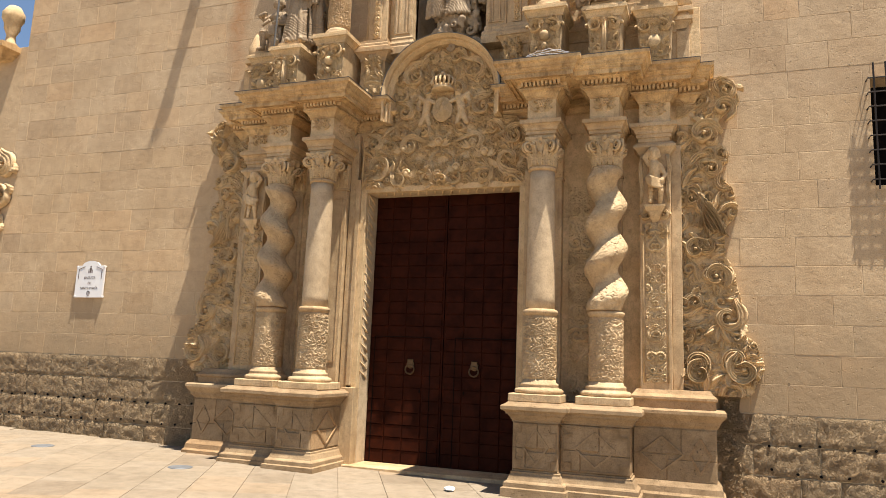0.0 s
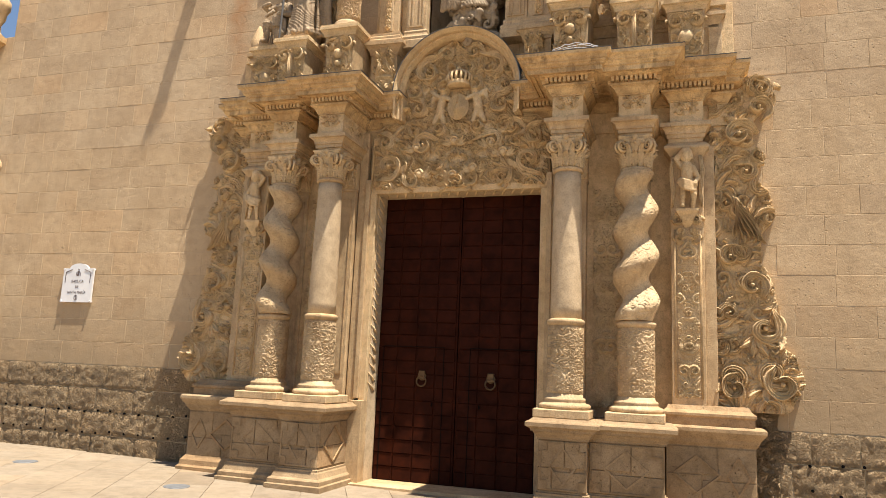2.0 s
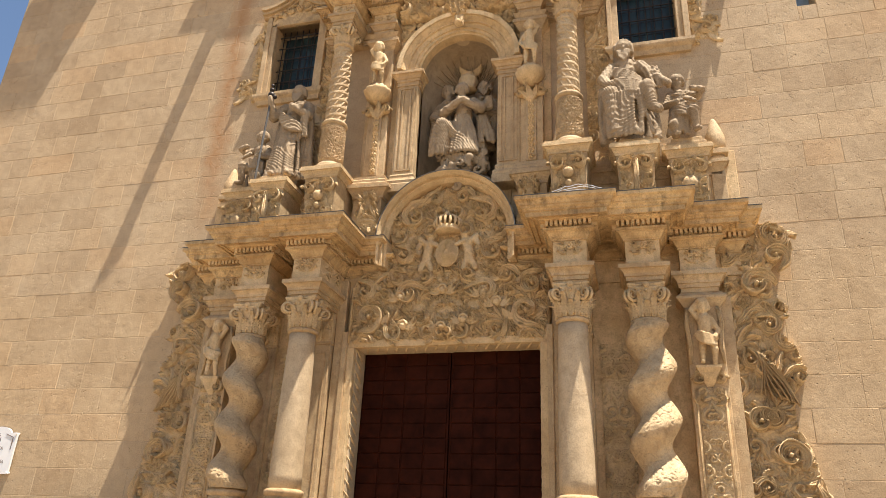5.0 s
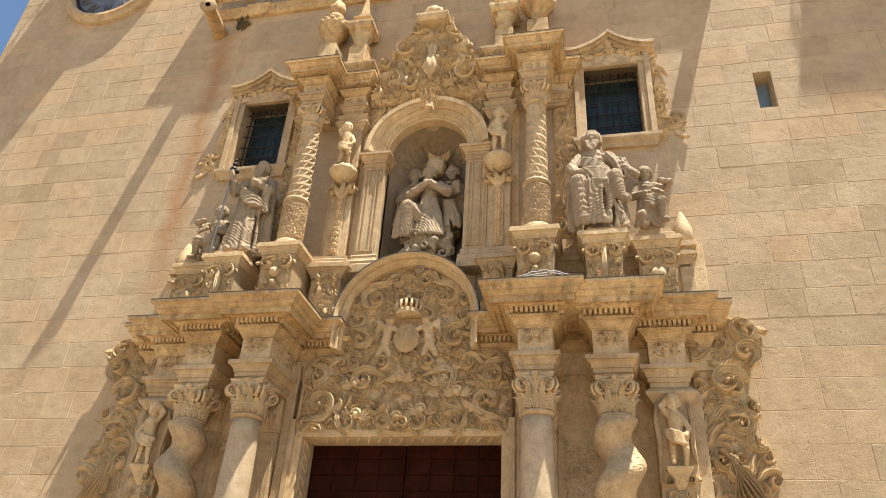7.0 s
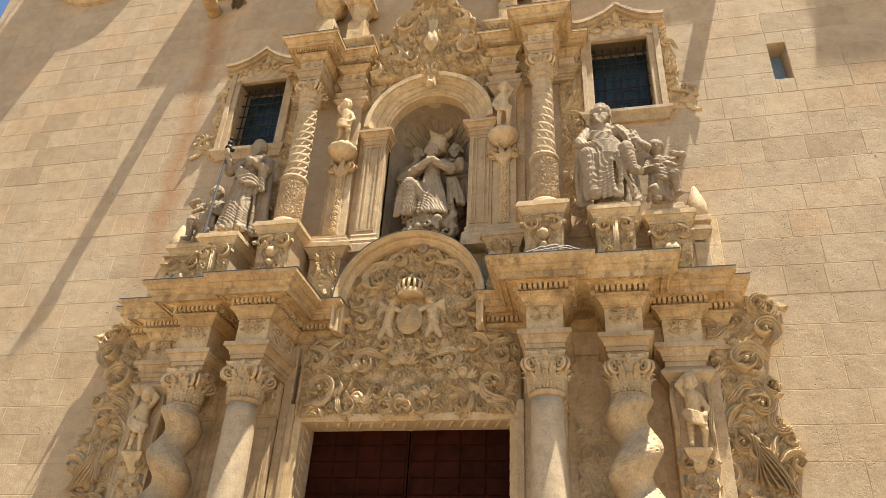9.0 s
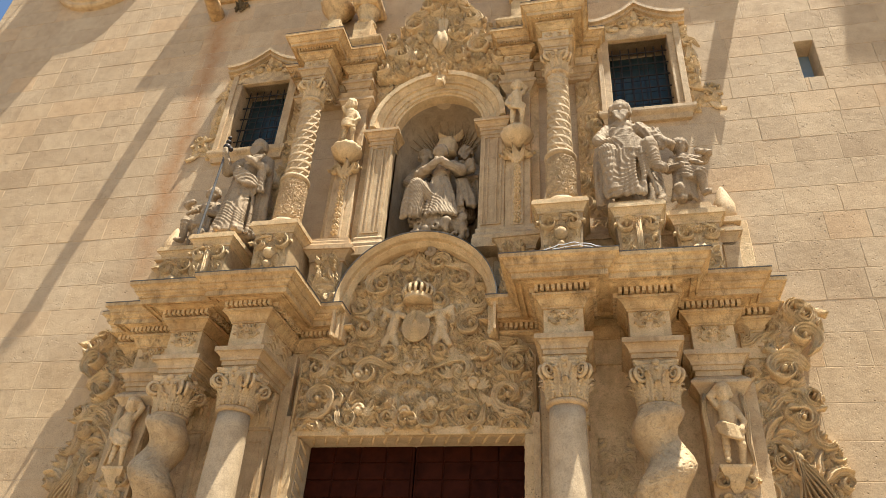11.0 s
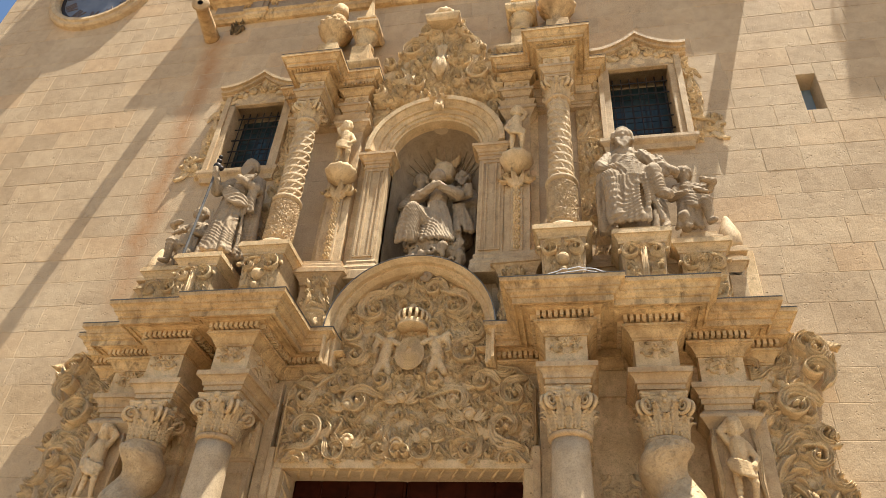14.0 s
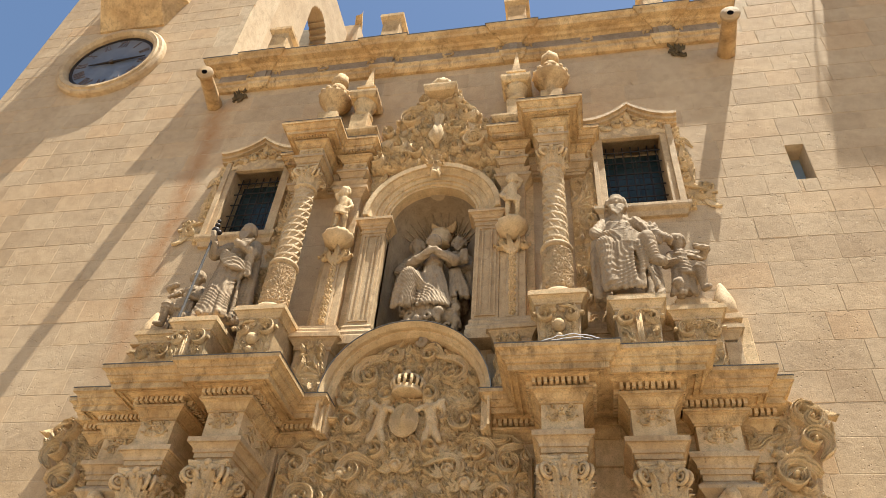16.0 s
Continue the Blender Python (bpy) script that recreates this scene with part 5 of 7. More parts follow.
# ---- upper storey: plinths standing on the entablature ----
def bracket_plinth(name, x0, x1, y, z0, z1, style, label):
    """A tapering plinth with a moulded top and a carved face."""
    ob = thing(name, ((x0 + x1) / 2, y / 2, z0), label, "plinth", "upper plinths")
    t = 0.045
    bm = bmesh.new()
    rows = [[bm.verts.new(c) for c in ((x0 + q, 0, z), (x0 + q, y + q, z), (x1 - q, y + q, z), (x1 - q, 0, z))] for q, z in ((0.10, z0), (0.10, z0 + 0.06), (0.085, z0 + 0.07), (t, z1 - 0.14))]
    for a, b in zip(rows, rows[1:]):
        for k in range(3):
            bm.faces.new((a[k], a[k + 1], b[k + 1], b[k]))
    bm.faces.new(rows[0])
    bm.faces.new(rows[-1])
    part("body", bm, CREAM, ob)
    part("top_moulding", mould(bmesh.new(), [(x0 + t, 0), (x0 + t, y + t), (x1 - t, y + t), (x1 - t, 0)], [(0.0, z1 - 0.18), (0.014, z1 - 0.178), (0.014, z1 - 0.15), (0.022, z1 - 0.14), (0.035, z1 - 0.11), (0.055, z1 - 0.09), (0.055, z1 - 0.08), (0.075, z1 - 0.078), (0.075, z1 - 0.03), (0.06, z1 - 0.02), (0.06, z1)]), CARVED, ob)
    bm = bmesh.new()
    cx, h, yy = (x0 + x1) / 2, z1 - z0, y + 0.035
    w = (x1 - x0) / 2 - 0.075
    ground_bm = bmesh.new()
    rocaille(ground_bm, lambda x, z: abs(x - cx) < w - 0.01 and z0 + 0.08 < z < z1 - 0.19, cx - w, cx + w, z0 + 0.05, z1 - 0.18, 0.011, y + 0.062, 0.09, int(style * 7 + 3), 0.12, cx)
    part("face_ground", ground_bm, CARVED, ob, smooth=True)
    for q in (-1, 1):
        volute(bm, cx + q * w * 0.6, z0 + h * 0.66, w * 0.42, math.pi / 2, -q, yy, 0.09, 1.45, 0.26, 1.4)
        volute(bm, cx + q * w * 0.45, z0 + h * 0.28, w * 0.38, -math.pi / 2, q, yy + 0.02, 0.08, 1.4, 0.26, 1.2)
        leaf(bm, cx + q * 0.03, z0 + h * 0.12, math.pi / 2 - q * 0.5, h * 0.4, w * 0.2, yy + 0.03, 0.05, 4, q * 0.6)
        leaf(bm, cx + q * 0.02, z0 + h * 0.72, math.pi / 2 - q * 0.9, w * 0.6, w * 0.18, yy, 0.05)
    if style == 0:
        dome(bm, cx, yy, z0 + h * 0.52, w * 0.34, 0.10, 12)
        dome(bm, cx, yy, z0 + h * 0.36, w * 0.22, 0.08, 10)
    elif style == 1:
        ribbon(bm, [(cx, z0 + h * 0.15), (cx, z0 + h * 0.7)], yy, [w * 0.16] * 2, [0.06] * 2)
        rosette(bm, cx, z0 + h * 0.74, w * 0.25, yy, 0.06)
    else:
        dome(bm, cx, yy, z0 + h * 0.42, w * 0.5, 0.09, 12)
        for k in range(3):
            rosette(bm, cx + (k - 1) * w * 0.45, z0 + h * 0.74, w * 0.26, yy, 0.06)
    part("face_carving", bm, CARVED, ob, smooth=True)
    return ob


Z_UP = 5.97
mirrored(bracket_plinth("column_plinth", 1.49, 2.09, -0.80, Z_UP, 6.97, 0, "limestone plinth with a carved mask under an upper column"))
for s_ob in (bracket_plinth("statue_plinth", 2.36, 2.94, -0.76, Z_UP, 6.87, 1, "limestone plinth with carved scrolls under a statue"),
             bracket_plinth("small_statue_plinth", 3.03, 3.62, -0.42, Z_UP, 6.95, 2, "limestone plinth with a carved flower basket")):
    mirrored(s_ob)
steps = thing("statue_step", (3.3, -0.2, 6.95), "two limestone steps under a small statue", "step", "statue steps")
part("lower_step", boxed(3.08, 3.58, -0.38, 0.0, 6.953, 7.02), CREAM, steps)
part("upper_step", boxed(3.13, 3.53, -0.36, 0.0, 7.022, 7.09), CREAM, steps)
mirrored(steps)
bm = boxed(2.45, 2.86, -0.68, 0.0, 6.873, 6.96)
block = thing("statue_block", (2.65, -0.3, 6.87), "flat limestone block under a statue", "block", "statue blocks")
part("block", bm, CREAM, block)
mirrored(block)
# wall base of the upper storey
upper_base = thing("upper_base", (0, 0, 6), "moulded limestone base of the upper storey", "wall base", kind="structure")
for s in (-1, 1):
    p = [(0.80, 0.05), (0.80, 0.04), (1.00, 0.03), (1.03, -0.28), (1.44, -0.30), (1.44, -0.10), (3.74, -0.10), (3.74, 0.0)]
    bm = mould(bmesh.new(), p, [(0.02, 5.9), (0.02, 6.08), (0.01, 6.11), (0.0, 6.13), (0.0, 6.62), (0.02, 6.622), (0.02, 6.66), (0.035, 6.68), (0.055, 6.72), (0.085, 6.75), (0.085, 6.762), (0.11, 6.764), (0.11, 6.815), (0.07, 6.82), (0.07, 6.86), (0.05, 6.88), (0.05, 6.92), (0.03, 6.94), (0.03, 6.98)])
    if s < 0:
        for v in bm.verts:
            v.co.x = -v.co.x + 0.14 * max(0, 1 - (abs(v.co.x) - 0.6) / 0.5)
    part("base_moulding", bm, CREAM, upper_base)
    lo, hi = sorted((1.44 * s, 3.78 * s))
    part("back_panel", boxed(lo, hi, -0.05, 0.01, 6.95, 7.2), CREAM, upper_base)
# small carved bracket beside the round pediment
brk = thing("carved_bracket", (1.2, -0.3, 6.0), "upright carved leaf bracket beside the round pediment", "bracket", "carved brackets")
bm = bmesh.new()
rocaille(bm, lambda x, z: abs(x - 1.2) < 0.17 - 0.05 * max(0, z - 6.4) / 0.3 + 0.02 * math.sin(z * 25) and 6.02 < z < 6.72, 1.0, 1.4, 6.0, 6.75, 0.012, -0.30, 0.14, 6, 0.13, 1.2)
part("leaves", bm, CARVED, brk, smooth=True)
mirrored(brk)


def upper_column():
    cx, cy = 1.80, -0.50
    ob = thing("upper_column", (cx, cy, 6.97), "slim limestone column wound with carved spiral bands", "column", "upper columns")
    part("base", lathe(bmesh.new(), [(0.24, 6.97), (0.24, 7.02), (0.215, 7.03), (0.225, 7.06), (0.20, 7.10), (0.175, 7.12), (0.165, 7.14)], cx, cy, 32), CREAM, ob, smooth=True)
    carved_drum(ob, cx, cy, 7.12, 7.80, 0.158, 0.036, 7.5, 13.0)
    part("ring", lathe(bmesh.new(), [(0.16, 7.78), (0.20, 7.80), (0.205, 7.83), (0.19, 7.855), (0.155, 7.87)], cx, cy, 32), CREAM, ob, smooth=True)
    def bands(a, z):
        f = (z * 7.2 + a / (2 * math.pi)) % 1.0
        edge = 0.020 if f < 0.16 or 0.84 < f else 0.0
        bead = 0.022 * max(0, math.sin(a * 9 + z * 30)) if 0.24 < f < 0.76 else 0.0
        return edge + bead
    part("shaft", lathe(bmesh.new(), [(0.145 - 0.018 * (i / 230), 7.86 + 1.44 * i / 230) for i in range(231)], cx, cy, 108, None, bands), CREAM, ob, "shaft with spiral bands of small leaves", True)
    part("astragal", lathe(bmesh.new(), [(0.13, 9.28), (0.165, 9.29), (0.175, 9.31), (0.165, 9.335), (0.13, 9.35)], cx, cy, 28), CREAM, ob, smooth=True)
    capital(ob, cx, cy, 9.34, 9.68, 0.135, 0.19)
    return ob


mirrored(upper_column())


def upper_entablature():
    ob = thing("upper_entablature", (1.7, -0.2, 9.7), "ochre limestone entablature block over an upper column", "entablature", "upper entablatures")
    fr = [(1.03, 0.0), (1.03, -0.30), (1.40, -0.30), (1.40, -0.12), (1.62, -0.12), (1.62, -0.66), (1.99, -0.66), (1.99, -0.12), (2.28, -0.12), (2.28, 0)]
    part("impost", mould(bmesh.new(), fr, [(-0.03, 9.66), (-0.03, 9.71), (-0.012, 9.712), (-0.012, 9.76), (0.006, 9.762), (0.006, 9.79), (0.02, 9.81), (0.04, 9.835), (0.04, 9.845), (0.06, 9.847), (0.06, 9.895), (0.0, 9.90)]), CREAM, ob)
    part("frieze", mould(bmesh.new(), fr, [(0, 9.90), (0, 10.12)]), CARVED, ob)
    part("bed_moulding", mould(bmesh.new(), fr, [(0.0, 10.09), (0.02, 10.092), (0.02, 10.11), (0.035, 10.12), (0.05, 10.15), (0.075, 10.17), (0.09, 10.172), (0.09, 10.20), (0.06, 10.202), (0.06, 10.258), (0.12, 10.26), (0.12, 10.275)]), OCHRE, ob)
    co = [(0.93, 0.0), (0.93, -0.44), (1.42, -0.44), (1.42, -0.84), (2.19, -0.84), (2.19, -0.25), (2.42, -0.25), (2.42, 0.0)]
    part("corona", mould(bmesh.new(), co, [(-0.06, 10.27), (-0.06, 10.256), (-0.03, 10.256), (-0.03, 10.268), (-0.01, 10.268), (0.0, 10.256), (0.0, 10.325), (0.02, 10.327), (0.02, 10.345), (0.035, 10.36), (0.045, 10.38), (0.062, 10.40), (0.062, 10.41), (0.085, 10.412), (0.085, 10.46)]), OCHRE, ob)
    part("lead_cover", mould(bmesh.new(), co, [(0.088, 10.461), (0.09, 10.469), (0.06, 10.475)]), LEAD, ob, "thin dark lead sheet")
    base = BASES[ob]
    me = bpy.data.meshes.new("dentil")
    q = bmesh.new()
    box(q, -0.012, 0.012, -0.02, 0.02, 0, 0.04)
    q.to_mesh(me)
    q.free()
    me.materials.append(OCHRE)
    for xa, xb, y in ((1.52, 2.09, -0.775), (0.95, 1.42, -0.415)):
        n = int((xb - xa) / 0.042)
        for i in range(n):
            d = new("dentil", me)
            d.parent = ob
            d.location = Vector((xa + (xb - xa) * (i + 0.5) / n, y, 10.222)) - base
    # upper step of the inner block
    part("attic_block", mould(bmesh.new(), [(0.98, 0), (0.98, -0.42), (1.46, -0.42), (1.46, 0)], [(0, 10.48), (0, 10.62), (0.05, 10.66), (0.07, 10.70), (0.07, 10.74)]), OCHRE, ob)
    part("attic_block", mould(bmesh.new(), [(1.58, 0), (1.58, -0.60), (2.08, -0.60), (2.08, 0)], [(0, 10.48), (0, 10.60)]), OCHRE, ob)
    rng = random.Random(3)
    bm = bmesh.new()
    for cx, y, w in ((1.215, -0.30, 0.16), (1.80, -0.66, 0.16)):
        for q in (-1, 1):
            volute(bm, cx + q * 0.07, 10.0, 0.05, math.pi / 2, -q, y, 0.025, 1.3, 0.3, 1.2)
    part("tablet_carving", bm, CARVED, ob, smooth=True)
    return ob


mirrored(upper_entablature())


def finial_urn():
    cx, cy = 1.84, -0.28
    ob = thing("urn_finial", (cx, cy, 10.6), "limestone urn finial with a carved flame top", "finial", "roof finials")
    part("foot", boxed(cx - 0.17, cx + 0.17, cy - 0.17, cy + 0.17, 10.60, 11.30, bev=0.01), OCHRE, ob)
    part("bowl", lathe(bmesh.new(), [(0.10, 11.30), (0.13, 11.36), (0.10, 11.42), (0.12, 11.52), (0.20, 11.64), (0.28, 11.76), (0.29, 11.82), (0.26, 11.85), (0.15, 11.90), (0.12, 11.96)], cx, cy, 28), OCHRE, ob, smooth=True)
    bm = bmesh.new()
    for k in range(14):
        a = 2 * math.pi * k / 14
        bmesh.ops.create_icosphere(bm, subdivisions=1, radius=0.055, matrix=Matrix.Translation((cx + 0.26 * math.cos(a), cy + 0.26 * math.sin(a), 11.84)))
    part("rim_beads", bm, OCHRE, ob, smooth=True)
    part("neck", lathe(bmesh.new(), [(0.12, 11.95), (0.15, 11.99), (0.17, 12.07), (0.13, 12.15), (0.10, 12.18)], cx, cy, 24), OCHRE, ob, smooth=True)
    bm = bmesh.new()
    lathe(bm, [(0.08, 12.17), (0.14, 12.24), (0.155, 12.32), (0.12, 12.44), (0.05, 12.56), (0.01, 12.59)], cx, cy, 30, None, lambda a, z: 0.02 * math.sin(5 * a + z * 22) * math.sin(z * 38))
    part("flame", bm, OCHRE, ob, smooth=True)
    return ob


def finial_obelisk():
    cx, cy = 1.28, -0.26
    ob = thing("obelisk_finial", (cx, cy, 10.7), "small limestone obelisk finial on a cup base", "finial", "roof finials")
    part("foot", boxed(cx - 0.15, cx + 0.15, cy - 0.15, cy + 0.15, 10.74, 11.20, bev=0.01), OCHRE, ob)
    part("cup", lathe(bmesh.new(), [(0.14, 11.20), (0.17, 11.26), (0.12, 11.34), (0.16, 11.48), (0.2, 11.58), (0.18, 11.62)], cx, cy, 20), OCHRE, ob, smooth=True)
    part("slab", ring_mould(bmesh.new(), cx - 0.19, cx + 0.19, cy - 0.19, cy + 0.19, [(0.0, 11.60), (0.03, 11.63), (0.05, 11.70), (0.05, 11.76), (-0.05, 11.78), (-0.06, 11.90), (-0.03, 11.92), (-0.03, 11.96), (-0.08, 11.98)]), OCHRE, ob)
    part("spike", ring_mould(bmesh.new(), cx - 0.09, cx + 0.09, cy - 0.09, cy + 0.09, [(0.0, 11.97), (0.0, 12.08), (-0.02, 12.10), (-0.082, 12.72)]), OCHRE, ob)
    return ob


for make in (finial_urn, finial_obelisk):
    mirrored(make())

# ---- niche ----
NX, NZ, NR = 0.07, 8.92, 0.64
niche = thing("niche", (NX, 0, 6.6), "round-headed limestone niche with a ribbed shell head", "niche", kind="structure")
bm = bmesh.new()
n = 20
prof_z = [6.5, 7.2, 8.0, NZ]
rows = []
for z in prof_z:
    rows.append([bm.verts.new((NX - NR * math.cos(math.pi * k / n), 0.02 + 0.62 * math.sin(math.pi * k / n), z)) for k in range(n + 1)])
for j in range(1, 13):
    e = math.pi / 2 * j / 12
    rows.append([bm.verts.new((NX - NR * math.cos(e) * math.cos(math.pi * k / n), 0.02 + 0.62 * math.cos(e) * math.sin(math.pi * k / n), NZ + NR * math.sin(e))) for k in range(n + 1)])
for a, b in zip(rows, rows[1:]):
    for k in range(n):
        bm.faces.new((a[k], a[k + 1], b[k + 1], b[k]))
part("bowl", bm, GREY, niche, smooth=True)
bm = bmesh.new()
for k in range(27):
    a = math.pi * (k + 0.5) / 27
    far = 0.56 if k % 2 else 0.46
    pts = []
    for s in (0.30, 0.6, 1.0):
        x, z = -math.cos(a) * far * s, math.sin(a) * far * s
        y = 0.02 + 0.62 * math.sqrt(max(0.02, 1 - (x * x + z * z) / NR ** 2))
        pts.append((NX + x, y - 0.015, NZ + 0.02 + z))
    tube(bm, pts, [0.010, 0.016, 0.008], 5)
part("rays", bm, GREY, niche, "carved rays", smooth=True)
# plate that closes the square corners over the arch, then archivolt
bm = bmesh.new()
m = 24
fr = []
for k in range(m + 1):
    a = math.pi * k / m
    fr.append((NX - NR * math.cos(a), NZ + NR * math.sin(a)))
for y in (-0.06,):
    inner = [bm.verts.new((x, y, z)) for x, z in fr]
    deep = [bm.verts.new((x, 0.03, z)) for x, z in fr]
    outer = [bm.verts.new((NX + (1.0 if x > NX else -1.0) * max(abs(x - NX), min(1.0, abs(x - NX) * 2.2)), y, max(z, NZ) if abs(x - NX) > 0.45 else 10.2)) for x, z in fr]
    for k in range(m):
        bm.faces.new((inner[k], inner[k + 1], outer[k + 1], outer[k]))
        bm.faces.new((inner[k], inner[k + 1], deep[k + 1], deep[k]))
part("spandrel", bm, CARVED, niche)
part("side_plate", boxed(NX + NR, 1.5, -0.06, 0.012, 6.9, 10.3), CARVED, niche)
part("side_plate", boxed(-1.5, NX - NR, -0.06, 0.012, 6.9, 10.3), CARVED, niche)
part("head_plate", boxed(-1.0, 1.14, -0.055, 0.012, 9.56, 10.4), CARVED, niche)
part("archivolt", arc_mould(bmesh.new(), NX, NZ, [(NR, 0.0), (NR, -0.15), (NR + 0.03, -0.15), (NR + 0.04, -0.18), (NR + 0.09, -0.18), (NR + 0.095, -0.205), (NR + 0.11, -0.205), (NR + 0.12, -0.185), (NR + 0.18, -0.20), (NR + 0.185, -0.235), (NR + 0.21, -0.235), (NR + 0.23, -0.26), (NR + 0.27, -0.29), (NR + 0.275, -0.32), (NR + 0.35, -0.325), (NR + 0.36, 0.0)], 0, math.pi, 44), CARVED, niche)
part("sill", boxed(-0.75, 0.9, -0.02, 0.6, 6.5, 6.72), CREAM, niche)
for s in (-1, 1):
    def at(a, b):
        return sorted((NX + a * s, NX + b * s))
    lo, hi = at(NR, NR + 0.34)
    part("pier", boxed(lo, hi, -0.22, 0.02, 6.9, 8.72), CREAM, niche)
    part("pier_foot", mould(bmesh.new(), [(lo, 0.02), (lo, -0.22), (hi, -0.22), (hi, 0.02)], [(0.06, 6.72), (0.06, 6.84), (0.05, 6.86), (0.055, 6.90), (0.04, 6.93), (0.025, 6.94), (0.02, 6.97), (0.025, 7.0), (0.01, 7.03)]), CREAM, niche)
    bm = mould(bmesh.new(), [(lo, 0.02), (lo, -0.22), (hi, -0.22), (hi, 0.02)], [(0, 8.62), (0.015, 8.622), (0.015, 8.645), (0.004, 8.65), (0.004, 8.70), (0.02, 8.702), (0.02, 8.745), (0.035, 8.75), (0.05, 8.79), (0.075, 8.81), (0.075, 8.82), (0.095, 8.822), (0.095, 8.87), (0.03, 8.88)])
    part("impost", bm, CREAM, niche)
    bm = bmesh.new()
    for a in ((0.04, 0.065, 7.1, 8.56), (0.10, 0.12, 7.1, 8.56), (0.22, 0.24, 7.1, 8.56), (0.275, 0.30, 7.1, 8.56), (0.04, 0.30, 7.08, 7.105), (0.04, 0.30, 8.555, 8.58)):
        x0, x1 = at(NR + a[0], NR + a[1])
        box(bm, x0, x1, -0.238, -0.21, a[2], a[3])
    part("panel_moulding", bm, CREAM, niche)
    # leafy fillings beside the arch
    bm = bmesh.new()
    def spandrel_in(x, z):
        d = math.hypot(x - NX, z - NZ)
        return 1.03 < d < 1.42 and 8.95 < z < 10.3 and abs(x - NX) < 1.02 and (x - NX) * s > 0.25
    rocaille(bm, spandrel_in, *at(0.1, 1.05), 8.95, 10.35, 0.016, -0.05, 0.10, 40 + s, 0.15)
    part("spandrel_carving", bm, CARVED, niche, smooth=True)
bm = bmesh.new()
for q in (-1, 1):
    volute(bm, NX + q * 0.05, 9.86, 0.05, math.pi / 2, -q, -0.32, 0.08, 1.2, 0.3, 1.0)
leaf(bm, NX, 9.90, -math.pi / 2, 0.32, 0.09, -0.30, 0.10)
dome(bm, NX, -0.30, 9.66, 0.07, 0.10, 10)
part("keystone", bm, CARVED, niche, smooth=True)

# ---- crest over the niche ----
crest = thing("carved_crest", (0.03, -0.1, 10.2), "carved limestone crest with scrolls and a crowned cartouche", "crest")


def crest_in(x, z):
    x = abs(x - 0.03)
    w = 0.98 - 0.30 * (z - 10.1) if z < 10.9 else 0.74 - 0.52 * (z - 10.9)
    if z > 11.55:
        w = 0.33
    return x < w and 9.98 < z < 11.86 and math.hypot(x, z - NZ) > 1.02


bm = bmesh.new()
rocaille(bm, crest_in, -1.0, 1.06, 9.95, 11.9, 0.014, -0.18, 0.16, 11, 0.17, 0.03)
part("ground", bm, CARVED, crest, smooth=True)
big = []
bm = bmesh.new()
for q in (-1, 1):
    for x, z, r, a, t, tail in ((0.44, 11.10, 0.17, 1.2, -1, 2.2), (0.62, 10.42, 0.16, 2.4, 1, 1.6), (0.30, 10.28, 0.11, 0.5, -1, 1.4), (0.78, 10.78, 0.10, 0.6, -1, 1.2), (0.26, 11.52, 0.10, 1.0, -1, 1.4), (0.36, 10.72, 0.10, -1.0, 1, 1.0)):
        volute(bm, 0.03 + q * x, z, r, a if q > 0 else math.pi - a, t * q, -0.22, 0.16, 1.35, 0.28, tail)
        big.append((0.03 + q * x, z, r))
        part("scroll", bm, CARVED, crest, smooth=True)
        bm = bmesh.new()
bm.free()
bm = bmesh.new()
lathe(bm, [(0.02, 10.42), (0.11, 10.50), (0.14, 10.62), (0.12, 10.76), (0.08, 10.86), (0.07, 10.98), (0.10, 11.08), (0.06, 11.16)], 0.03, -0.24, 40, None, lambda a, z: 0.016 * math.sin(7 * a + z * 9))
part("cartouche", bm, CARVED, crest, smooth=True)
bm = ring_mould(bmesh.new(), -0.20, 0.26, -0.42, 0.0, [(0.0, 11.62), (0.03, 11.66), (0.05, 11.72), (0.05, 11.76), (0.0, 11.78)])
part("cap_slab", bm, CARVED, crest)
bm = bmesh.new()
lathe(bm, [(0.16, 11.78), (0.19, 11.84), (0.20, 11.90), (0.15, 11.98), (0.03, 12.03)], 0.03, -0.26, 24, None, lambda a, z: 0.025 * math.sin(8 * a) * math.sin(z * 20))
part("top_crown", bm, CARVED, crest, smooth=True)
for q in (-1, 1):
    bm = bmesh.new()
    pts = [(0.03 + q * (1.0 - 0.8 * s), -0.15, 10.50 + 0.75 * s ** 1.5) for s in [i / 8 for i in range(9)]]
    tube(bm, pts, [0.13 - 0.06 * i / 8 for i in range(9)], 10)
    part("sloping_rib", bm, CARVED, crest, smooth=True)

